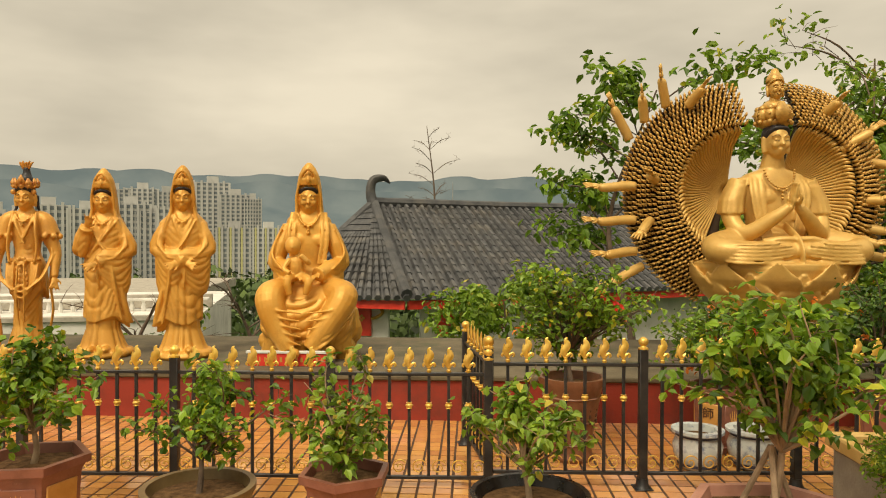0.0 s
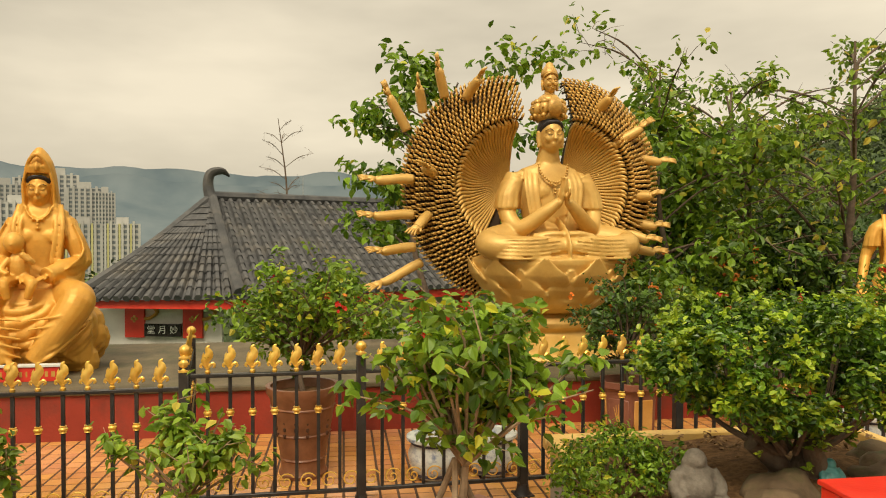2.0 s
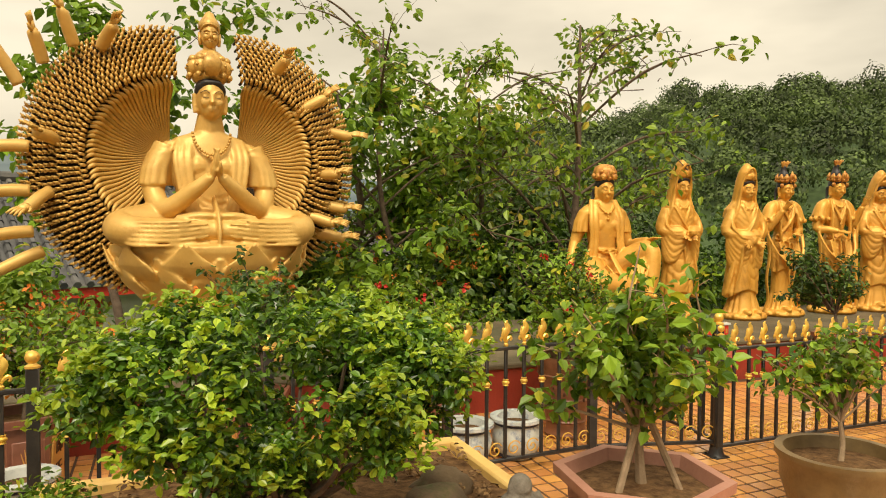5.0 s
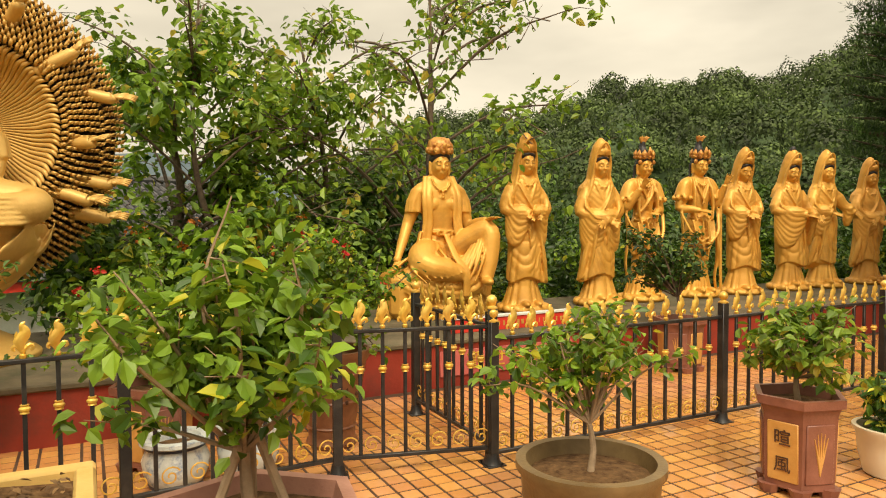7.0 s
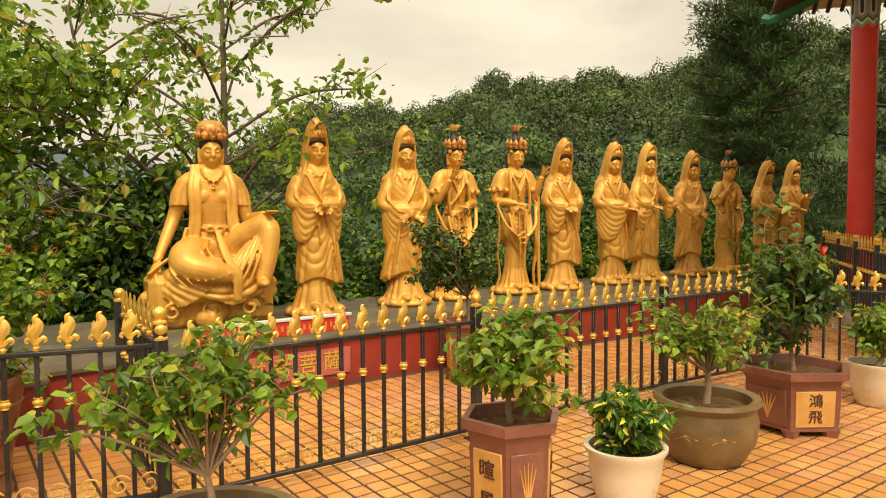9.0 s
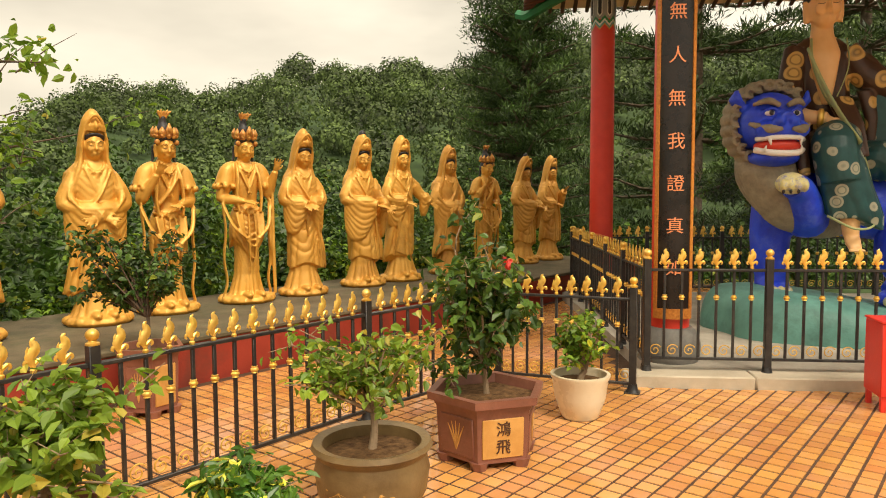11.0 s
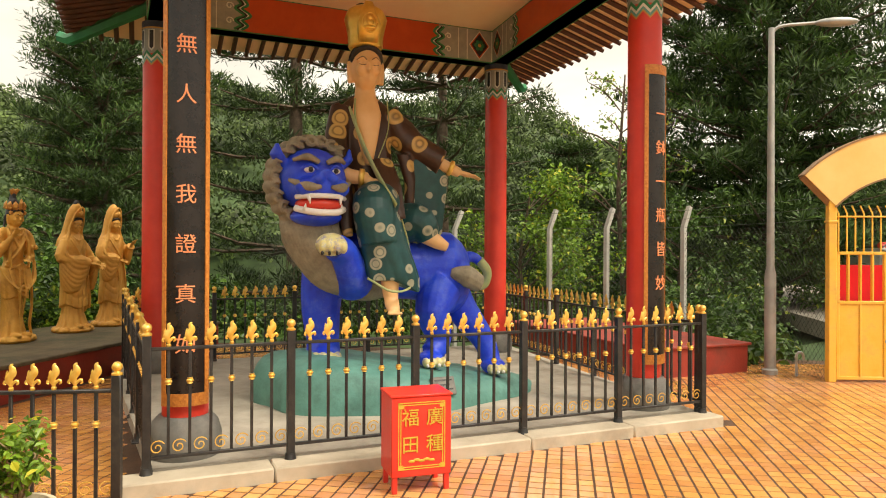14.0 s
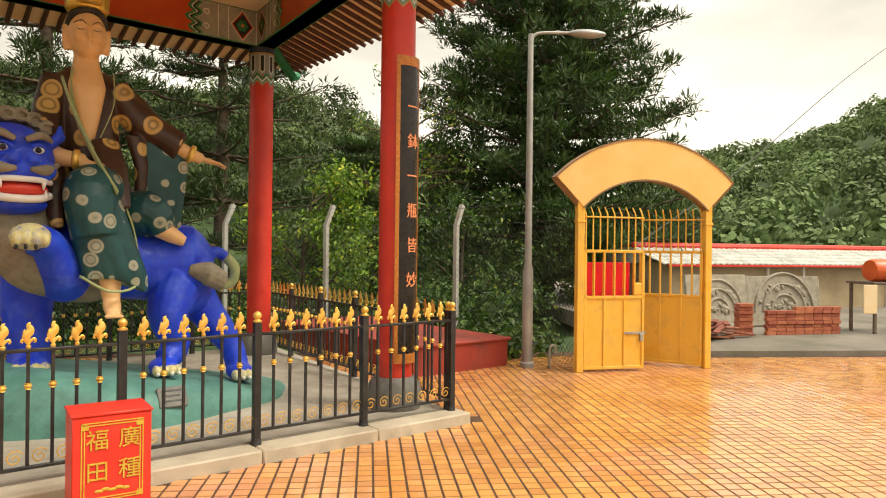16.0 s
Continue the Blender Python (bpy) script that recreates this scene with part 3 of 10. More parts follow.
COL_TOP, COL_R = 4.42, 0.165
COLS = [(0.27, 0.36), (4.50, 0.36), (0.12, 4.22), (4.88, 4.25)]
pavilion = thing("pavilion", "open pavilion with red columns, painted beams and a cream ceiling", "pavilion", PAV)
columns = []
for u, v in COLS:
    g = Geo()
    lathe(g, [(COL_R, PLAT_Z + 0.3), (COL_R, 2.2), (COL_R * 0.98, COL_TOP)], 32)
    c = part("column", g, RED, pavilion, "glossy red round column", pose(u, v, 0))
    columns.append(c)
    g = Geo()
    lathe(g, [(0.245, PLAT_Z + 0.01), (0.262, PLAT_Z + 0.06), (0.262, PLAT_Z + 0.17), (0.235, PLAT_Z + 0.26), (0.19, PLAT_Z + 0.31), (COL_R, PLAT_Z + 0.312)], 32)
    part("base", g, GREY_STONE, c, "dark grey drum base")
    for nm, m_, z0, z1, amp, teeth, dr in (("band", PAINT_GREY, 4.02, 4.34, 0, 8, 0.003), ("band", PAINT_BLUE, 4.34, 4.42, 0, 8, 0.012), ("band", PAINT_OCHRE, 4.325, 4.342, 0, 8, 0.014),
                                           ("band", PAINT_GREEN, 3.985, 4.03, 0.07, 8, 0.005), ("band", PAINT_WHITE, 3.955, 3.99, 0.07, 8, 0.005), ("band", PAINT_TEAL, 3.925, 3.957, 0.07, 8, 0.005),
                                           ("band", PAINT_OCHRE, 3.905, 3.926, 0.07, 8, 0.005)):
        g = Geo()
        zigzag(g, COL_R + dr, z0, z1, amp, teeth)
        part(nm, g, m_, c, "painted band", smooth=0)
    for k in range(8):
        a = 2 * math.pi * (k + 0.5) / 8
        m = pose(0, 0, 4.09, 0, 0, math.degrees(a))
        g = Geo()
        g.add([(COL_R + 0.007, -0.038, 0.22), (COL_R + 0.007, 0.038, 0.22), (COL_R + 0.008, 0.038, 0.0), (COL_R + 0.009, 0, -0.045), (COL_R + 0.008, -0.038, 0.0)], [(0, 4, 3, 2, 1)])
        part("arch_motif", g, PAINT_WHITE, c, "white edged motif", m, 0)
        g = Geo()
        g.add([(COL_R + 0.009, -0.024, 0.21), (COL_R + 0.009, 0.024, 0.21), (COL_R + 0.010, 0.024, 0.01), (COL_R + 0.011, 0, -0.02), (COL_R + 0.010, -0.024, 0.01)], [(0, 4, 3, 2, 1)])
        part("arch_motif", g, HAIR, c, "black motif", m, 0)

# beams between the columns with painted ends
BEAM0, BEAM1 = 4.42, 4.90


def scrolls(parent, m, s):
    """Painted cloud scrolls that end a beam's pattern."""
    for k, (mm, off) in enumerate(((PAINT_GREEN, 0.0), (PAINT_WHITE, 0.035), (HAIR, 0.06), (PAINT_GREEN, 0.09))):
        g = Geo()
        pts = [(s * (0.06 - off), 0, 0.44), (s * (0.13 - off), 0, 0.36), (s * (0.06 - off), 0, 0.30), (s * (0.17 - off), 0, 0.22), (s * (0.06 - off), 0, 0.15), (s * (0.13 - off), 0, 0.09), (s * (0.05 - off), 0, 0.03)]
        tube(g, curve_pts(pts, 4), 0.017 if k != 1 else 0.008, 4, 0.3, up=(0, 1, 0))
        part("painted_scroll", g, mm, parent, m=m)
    for z in (0.32, 0.13):
        g = Geo()
        tube(g, [(s * (-0.10 + 0.05 * (1 - k / 16) * math.cos(k * 0.6)), 0, z + 0.05 * (1 - k / 16) * math.sin(k * 0.6)) for k in range(13)], 0.008, 4, 0.4, up=(0, 1, 0))
        part("painted_scroll", g, PAINT_WHITE, parent, m=m)


def beam(p, q):
    d = Vector((q[0] - p[0], q[1] - p[1], 0))
    n = d.length
    m = pose(p[0], p[1], BEAM0, 0, 0, math.degrees(math.atan2(d.y, d.x)))
    g = Geo()
    box(g, 0.02, -0.12, 0.0, n - 0.02, 0.12, BEAM1 - BEAM0, 0.006)
    b = part("beam", g, BEAM_RED, pavilion, "red beam with painted ends", m)
    for x0, x1, s in ((0.13, 1.0, 1), (n - 1.0, n - 0.13, -1)):
        for face in (-1, 1):
            y = face * 0.123
            g = Geo()
            box(g, x0, min(y, y - face * 0.004), 0.01, x1, max(y, y - face * 0.004), 0.47)
            part("painted_panel", g, PAINT_GREY, b, "grey panel with painted ornament")
            yy = face * 0.128
            xe = x1 if s > 0 else x0
            scrolls(b, pose(xe - s * 0.05, yy, 0), s)
            cx = x0 + 0.22 if s > 0 else x1 - 0.22
            for rad, mm in ((0.17, PAINT_WHITE), (0.155, BEAM_RED), (0.135, HAIR)):
                g = Geo()
                o = yy + face * (0.17 - rad) * 0.05
                g.add([(cx - rad, o, 0.24), (cx, o, 0.24 - rad * 1.25), (cx + rad, o, 0.24), (cx, o, 0.24 + rad * 1.25)], [(0, 1, 2, 3) if face < 0 else (3, 2, 1, 0)])
                part("painted_diamond", g, mm, b, smooth=0)
            g = Geo()
            for k in range(6):
                a = k * math.pi / 3
                ball(g, cx + 0.055 * math.cos(a), yy + face * 0.002, 0.24 + 0.055 * math.sin(a), 0.03, 0.004, 0.03, 8)
            part("painted_flower", g, PAINT_GREEN, b)
            g = Geo()
            ball(g, cx, yy + face * 0.004, 0.24, 0.028, 0.005, 0.028, 8)
            part("painted_flower", g, PAINT_OCHRE, b)
            for xx in (cx - 0.2, cx + 0.2, cx + s * 0.34):
                g = Geo()
                box(g, xx - 0.006, yy - 0.002, 0.02, xx + 0.006, yy + 0.002, 0.46)
                part("painted_line", g, PAINT_WHITE, b)
    for z in (0.0, 0.472):
        g = Geo()
        box(g, 0.13, -0.128, z, n - 0.13, 0.128, z + 0.012)
        part("painted_line", g, PAINT_GREEN, b)
    return b


C1, C4, C2, C3 = COLS[0], COLS[1], COLS[2], COLS[3]
for p, q in ((C2, C3), (C4, C3), (C1, C2), (C1, C4)):
    beam(p, q)

g = Geo()
pav_box(g, 0.05, 0.2, BEAM1, U + 0.08, V - 0.35, BEAM1 + 0.06)
part("ceiling", g, CREAM, pavilion, "plain cream ceiling")
# eaves: cream boards carried by dark rafters, and the hipped roof above
OUT = 1.15
lo = (0.2 - OUT, 0.36 - OUT)
hi = (4.8 + OUT, 4.25 + OUT)
EZ = 4.52
inner = [(0.2, 0.36), (4.8, 0.36), (4.8, 4.25), (0.2, 4.25)]
outer = [(lo[0], lo[1]), (hi[0], lo[1]), (hi[0], hi[1]), (lo[0], hi[1])]
for k in range(4):
    a, b, c, d = inner[k], inner[(k + 1) % 4], outer[(k + 1) % 4], outer[k]
    g = Geo()
    z1, z0 = BEAM1 - 0.05, EZ
    top = [(a[0], a[1], z1), (b[0], b[1], z1), (c[0], c[1], z0), (d[0], d[1], z0)]
    g.add([(x, y, z) for x, y, z in top] + [(x, y, z + 0.05) for x, y, z in top], [(0, 1, 2, 3), (7, 6, 5, 4), (0, 4, 5, 1), (1, 5, 6, 2), (2, 6, 7, 3), (3, 7, 4, 0)])
    part("eave_board", g, CREAM, pavilion, "cream eave boards")
    ax = Vector((b[0] - a[0], b[1] - a[1], 0)).normalized()
    outward = Vector((d[0] - a[0], d[1] - a[1], 0)) + Vector((c[0] - b[0], c[1] - b[1], 0))
    outward = outward.normalized()
    span = (Vector((c[0], c[1], 0)) - Vector((d[0], d[1], 0))).length
    count = int(span / 0.19)
    slope = (z1 - z0) / OUT
    for i in range(count + 1):
        s = -OUT + span * i / count
        start = Vector((a[0], a[1], 0)) + ax * s
        over = max(0.0, -s, s - (span - 2 * OUT))
        if over > OUT - 0.05:
            continue
        p0 = start + outward * over
        p1 = start + outward * (OUT + 0.03)
        g = Geo()
        tube(g, [(p0.x, p0.y, z1 - slope * over - 0.03), (p1.x, p1.y, z1 - slope * (OUT + 0.03) - 0.03)], 0.032, 8)
        part("rafter", g, BROWN_WOOD, pavilion)
for k in range(4):
    a, d = inner[k], outer[k]
    g = Geo()
    tube(g, [(a[0], a[1], BEAM1 - 0.16), (d[0], d[1], EZ - 0.10), (d[0] + (d[0] - a[0]) * 0.1, d[1] + (d[1] - a[1]) * 0.1, EZ - 0.04)], 0.08, 6)
    part("hip_rafter", g, PAINT_GREEN, pavilion, "green corner rafter")
g = Geo()
peak = (2.44, 2.3, 6.9)
rim = [(x, y, EZ + 0.12) for x, y in outer]
g.add([*rim, peak, *[(x, y, EZ + 0.06) for x, y in outer]], [(0, 1, 4), (1, 2, 4), (2, 3, 4), (3, 0, 4), (0, 5, 6, 1), (1, 6, 7, 2), (2, 7, 8, 3), (3, 8, 5, 0)])
part("roof", g, ROOF_TILE, pavilion, "hipped tiled roof", smooth=0)

# couplet boards curved round the front columns
def couplet(col, turn, text, z0, z1, first, step, label):
    c = columns[col]
    m = pose(*[*COLS[col], 0], 0, 0, turn)
    board = thing("couplet_board", label, "sign board", PAV @ m)

    def shell(name, r, a0, a1, zz0, zz1, material, lab=""):
        g = Geo()
        n = 12
        vs, fs = [], []
        for i in range(n + 1):
            a = radians(-90 + a0 + (a1 - a0) * i / n)
            for rr in (r - 0.012, r):
                for z in (zz0, zz1):
                    vs.append((rr * math.cos(a), rr * math.sin(a), z))
        for i in range(n):
            k = 4 * i
            fs += [(k + 2, k + 6, k + 7, k + 3), (k + 4, k, k + 1, k + 5), (k + 1, k + 3, k + 7, k + 5), (k, k + 4, k + 6, k + 2)]
        fs += [(0, 2, 3, 1), (4 * n + 1, 4 * n + 3, 4 * n + 2, 4 * n)]
        g.add(vs, fs)
        return part(name, g, material, board, lab)
    r = COL_R + 0.03
    shell("panel", r, -42, 42, z0 + 0.09, z1 - 0.09, LACQUER, "black lacquered panel")
    shell("border", r + 0.008, -53, -42, z0, z1, FRET, "orange fretwork border")
    shell("border", r + 0.008, 42, 53, z0, z1, FRET, "orange fretwork border")
    shell("border", r + 0.008, -42, 42, z0, z0 + 0.09, FRET, "orange fretwork border")
    shell("border", r + 0.008, -42, 42, z1 - 0.09, z1, FRET, "orange fretwork border")
    for k, ch in enumerate(text):
        me = letters(ch, 0.150)
        bm = bmesh.new()
        bm.from_mesh(me)
        for cut in range(-5, 6):
            bmesh.ops.bisect_plane(bm, geom=bm.verts[:] + bm.edges[:] + bm.faces[:], plane_co=(0.02 * cut, 0, 0), plane_no=(1, 0, 0))
        bm.to_mesh(me)
        bm.free()
        for vert in me.vertices:
            a = vert.co.x / r
            rr = r + 0.004 - vert.co.y
            vert.co = (rr * math.sin(a), -rr * math.cos(a), vert.co.z)
        me.materials.clear()
        me.materials.append(ORANGE_INK)
        part("writing", me, ORANGE_INK, board, "orange brushed character", pose(0, 0, first - k * step))
    return board


couplet(0, -4, "無人無我證真如", PLAT_Z + 0.40, 3.58, 3.10, 0.36, "black lacquered couplet board with orange characters on a red column")
couplet(1, 14, "一鉢一瓶皆妙", PLAT_Z + 0.45, 3.42, 2.94, 0.324, "black lacquered couplet board with orange characters and a fretwork border")

# donation box on the tiles
BOX = pose(14.17, 2.43, 0, 0, 0, math.degrees(math.atan2(-0.37, 0.20)))
dbox = thing("donation_box", "red metal donation box on four legs with golden writing", "donation box", BOX)
g = Geo()
box(g, 0, 0, 0.11, 0.42, 0.30, 0.645, 0.006)
part("body", g, RED_BOX, dbox)
g = Geo()
box(g, -0.008, -0.008, 0.646, 0.428, 0.308, 0.662, 0.004)
part("lid", g, RED_BOX, dbox)
for x, y in ((0.01, 0.01), (0.375, 0.01), (0.01, 0.255), (0.375, 0.255)):
    g = Geo()
    box(g, x, y, 0, x + 0.035, y + 0.035, 0.11, 0.003)
    part("leg", g, RED_BOX, dbox)
for k, (x, z) in enumerate(((0.30, 0.50), (0.30, 0.32), (0.13, 0.50), (0.13, 0.32))):
    written("廣種福田"[k], 0.125, YELLOW_INK, dbox, pose(x, -0.004, z), "golden painted character")
for rect in ((0.045, 0.16, 0.375, 0.61), (0.06, 0.175, 0.36, 0.595)):
    x0, z0, x1, z1 = rect
    for a, b, c, d in ((x0, z0, x1, z0 + 0.006), (x0, z1 - 0.006, x1, z1), (x0, z0, x0 + 0.006, z1), (x1 - 0.006, z0, x1, z1)):
        g = Geo()
        box(g, a, -0.004, b, c, -0.0005, d)
        part("border_line", g, YELLOW_INK, dbox)
for x in (0.045, 0.335):
    for z in (0.16, 0.57):
        g = Geo()
        for k in (0, 1):
            box(g, x + 0.008 * k, -0.005, z + 0.008 * k + 0.02 * k, x + 0.04 - 0.008 * k, -0.001, z + 0.026 * (k + 1) - 0.02 * k)
        part("corner_ornament", g, YELLOW_INK, dbox)
g = Geo()
for k in range(5):
    ball(g, 0.14 + 0.035 * k, -0.002, 0.215 + 0.008 * (k % 2), 0.024, 0.003, 0.010, 8)
part("cloud_ornament", g, YELLOW_INK, dbox)

# ---------------------------------------------------------------- gate, lamp, yard
gate = thing("metal_gate", "yellow painted metal gate under a curved sign board, half open", "gate", pose(19.17, -2.0, 0, 0, 0, math.degrees(math.atan2(-1.92, 0.28))))
GW = 1.94
for x, z in ((0, 2.28), (GW, 2.28)):
    g = Geo()
    box(g, x - 0.05, -0.05, 0, x + 0.05, 0.05, z, 0.008)
    box(g, x - 0.06, -0.06, 2.0, x + 0.06, 0.06, 2.03, 0.004)
    part("gate_post", g, GATE_YELLOW, gate)
# curved board
def arc_board(g, r0, r1, cx, cz, a, y0, y1, n=24, rim=0.0):
    vs, fs = [], []
    for i in range(n + 1):
        t = radians(-a + 2 * a * i / n)
        for r in (r0, r1):
            for y in (y0, y1):
                vs.append((cx + r * math.sin(t), y, cz + r * math.cos(t)))
    for i in range(n):
        k = 4 * i
        fs += [(k, k + 2, k + 6, k + 4), (k + 1, k + 5, k + 7, k + 3), (k + 2, k + 3, k + 7, k + 6), (k, k + 4, k + 5, k + 1)]
    fs += [(0, 1, 3, 2), (4 * n, 4 * n + 2, 4 * n + 3, 4 * n + 1)]
    return g.add(vs, fs)
g = Geo()
arc_board(g, 1.33, 1.88, GW / 2, 1.27, 45, -0.06, 0.06)
part("sign_board", g, SIGN, gate, "curved pale orange sign board")
BOARD_EDGE = mat("board_edge", (0.20, 0.11, 0.05), (0.30, 0.18, 0.09), 8, 0.6)
for r0, r1 in ((1.315, 1.335), (1.875, 1.895)):
    g = Geo()
    arc_board(g, r0, r1, GW / 2, 1.27, 45.6, -0.07, 0.07)
    part("board_rim", g, BOARD_EDGE, gate, "dark brown rim")
for s in (-1, 1):
    g = Geo()
    t = radians(45.3 * s)
    tube(g, [(GW / 2 + r * math.sin(t), 0, 1.27 + r * math.cos(t)) for r in (1.33, 1.88)], 0.05, 4)
    part("board_rim", g, BOARD_EDGE, gate, "dark brown rim")


def leaf(m, w, label):
    d = part("gate_leaf", box(Geo(), 0, -0.012, 0.05, w, 0.012, 1.0), GATE_YELLOW, gate, label, m)
    def bar(x0, z0, x1, z1, t=0.02):
        g = Geo()
        box(g, x0 - t, -0.026, z0 - t, x1 + t, 0.026, z1 + t, 0.005)
        part("bar", g, GATE_YELLOW, d)
    bar(0.02, 0.07, 0.02, 1.62); bar(w - 0.02, 0.07, w - 0.02, 1.62)
    bar(0.02, 0.05, w - 0.02, 0.05); bar(0.02, 1.0, w - 0.02, 1.0); bar(0.02, 1.62, w - 0.02, 1.62)
    for k in (1, 2):
        bar(w * k / 3, 0.05, w * k / 3, 1.0, 0.014)
    for k in range(1, 6):
        bar(w * k / 6, 1.0, w * k / 6, 1.62, 0.011)
    for k in range(9):
        x = 0.03 + (w - 0.06) * k / 8
        g = Geo()
        tube(g, [(x, 0, 1.62), (x, 0, 2.12), (x, 0.08, 2.22)], 0.010, 6)
        part("spike", g, GATE_YELLOW, d)
    bar(0.02, 2.08, w - 0.02, 2.08, 0.010)
    return d


d1 = leaf(pose(0.06, 0, 0), 0.90, "closed yellow gate leaf")
g = Geo()
box(g, 0.60, -0.03, 0.50, 0.92, -0.014, 0.53)
box(g, 0.83, -0.045, 0.40, 0.88, -0.014, 0.50, 0.005)
part("latch", g, GALVANISED, d1, "steel latch and padlock")
g = Geo()
box(g, 0.74, -0.02, 1.02, 0.88, 0.012, 1.20, 0.02)
part("lock_plate", g, GATE_YELLOW, d1)
leaf(pose(GW - 0.06, 0.0, 0, 0, 0, 180 - 44), 0.88, "yellow gate leaf standing ajar")
RED_SIGN = mat("bright_red_cloth", (0.80, 0.008, 0.02), (0.86, 0.015, 0.03), 5, 0.5)
g = Geo()
box(g, 0.10, 0.10, 1.0, 0.80, 0.12, 1.47, 0.004)
solid("red_board", g, RED_SIGN, "bright red board behind the yellow gate bars", "board", gate.matrix_basis.copy() @ pose(0, 0.0, 0))

lampp = thing("street_lamp", "grey galvanised street lamp with one arm", "street lamp", pose(19.6, -1.40, 0))
g = Geo()
lathe(g, [(0.10, 0), (0.10, 0.06), (0.075, 0.08), (0.072, 1.32), (0.05, 1.45), (0.045, 3.0), (0.038, 4.62)], 16)
part("pole", g, GALVANISED, lampp)
g = Geo()
tube(g, curve_pts([(0, 0, 4.55), (0.0, -0.12, 4.64), (0, -0.5, 4.66), (0, -0.62, 4.67)], 4), 0.022, 8)
part("arm", g, GALVANISED, lampp)
g = Geo()
ball(g, 0, -0.80, 4.66, 0.09, 0.28, 0.06, 14)
part("lamp_head", g, GALVANISED, lampp, "oval lamp head")
g = Geo()
tube(g, curve_pts([(0.05, -0.25, 0), (0.05, -0.25, 0.28), (0.05, -0.32, 0.30), (0.05, -0.34, 0.2)], 4), 0.018, 8)
solid("standpipe", g, GALVANISED, "short grey water pipe rising beside the lamp post", "pipe", pose(19.45, -1.45, 0))

g = Geo()
box(g, 5.9, 1.94, -0.02, 7.55, 5.6, 0.36)
box(g, 5.86, 1.90, 0.362, 7.59, 5.64, 0.40, 0.01)
solid("planter_wall", g, RED_WALL, "low dark red masonry planter beside the pavilion", "planter", PAV, kind="structure")

# concrete fence posts with angled tops and chain link
POSTS = [(23.6, 3.5), (23.3, 1.6), (22.9, 0.55), (22.5, -0.75), (20.3, -1.75), (23.9, 5.6), (24.2, 8.0)]
CONCRETE = mat("concrete_post", (0.30, 0.30, 0.27), (0.44, 0.43, 0.39), 6, 0.8, 0, 0.4, 60)
for x, y in POSTS[:4]:
    g = Geo()
    tube(g, [(0, 0, -0.5), (0, 0, 2.05), (0.14, -0.12, 2.42)], 0.055, 4)
    solid("fence_post", g, CONCRETE, "grey concrete fence post with an angled top", "fence post", pose(x, y, 0), group="posts of the wire fence")
WIRE = mat("wire", (0.035, 0.04, 0.035), (0.07, 0.075, 0.065), 6, 0.5, 0.6)
g = Geo()
line = [(24.2, 8.0), (23.9, 5.6), (23.6, 3.5), (23.3, 1.6), (22.9, 0.55), (22.5, -0.75), (20.3, -1.75), (19.2, -1.95)]
for (x0, y0), (x1, y1) in zip(line, line[1:]):
    n = math.hypot(x1 - x0, y1 - y0)
    dx, dy = (x1 - x0) / n, (y1 - y0) / n
    step, hgt = 0.10, 2.0
    s = -hgt
    while s < n:
        for sgn in (1, -1):
            a0, a1 = max(0, s), min(n, s + hgt)
            if a1 > a0:
                z0, z1 = (a0 - s), (a1 - s)
                if sgn < 0:
                    z0, z1 = hgt - z0, hgt - z1
                tube(g, [(x0 + dx * a0, y0 + dy * a0, z0), (x0 + dx * a1, y0 + dy * a1, z1)], 0.0022, 3, cap=False)
        s += step
    for z in (2.05, 2.2, 2.35):
        tube(g, [(x0 + 0.05 * (z > 2.1), y0, z), (x1 + 0.05 * (z > 2.1), y1, z)], 0.004, 3, cap=False)
solid("wire_fence", g, WIRE, "grey chain link wire fence between concrete posts", "wire fence", smooth=0)

# yard beyond the gate
YARD = mat("old_concrete", (0.13, 0.115, 0.095), (0.24, 0.215, 0.18), 0.8, 0.85, 0, 0.5, 40, stain=(0.07, 0.08, 0.04), stain_scale=0.7, stain_amount=0.7)
yard = slab("yard", 20.45, -30.0, 44.0, -4.35, -0.3, 0.09, YARD, "bare concrete yard with a mossy edge", "yard")
shed = thing("shed", "low tan shed with a white tiled roof and a red ridge", "shed", pose(27.0, -4.0, 0, 0, 0, -80))
TAN = mat("tan_wall", (0.36, 0.28, 0.17), (0.46, 0.36, 0.23), 1.5, 0.8, 0, 0.3, 30, stain=(0.24, 0.18, 0.11))
g = Geo()
box(g, 3.2, 0.3, 0.0, 22, 5.0, 1.35)
part("wall", g, TAN, shed)
PALE_TILE = mat("pale_roof_tile", (0.50, 0.50, 0.47), (0.66, 0.66, 0.62), 3, 0.5, 0, 0.4, 30, island=0.15, stain=(0.3, 0.3, 0.27))
g = Geo()
for i in range(110):
    for r in range(5):
        x0 = 2.9 + i * 0.18
        y0, z0 = 0.05 + r * 0.30, 1.28 + r * 0.085
        pts = []
        for k in range(5):
            a = math.pi * k / 4
            pts.append((x0 + 0.09 - 0.09 * math.cos(a), 0.045 * math.sin(a)))
        vs = [(x, y0, z0 + h + 0.02) for x, h in pts] + [(x, y0 + 0.33, z0 + h + 0.095) for x, h in pts] + [(x, y0, z0 + h - 0.004) for x, h in pts]
        fs = [(k, k + 1, k + 6, k + 5) for k in range(4)] + [(k + 11, k + 1, k, k + 10) for k in range(4)]
        g.add(vs, fs)
tagged(part("roof_tiles", g, PALE_TILE, shed, "rows of pale curved roof tiles", smooth=60), kind="stuff")
g = Geo()
tube(g, [(2.9, 1.62, 1.80), (22.4, 1.62, 1.80)], 0.09, 8)
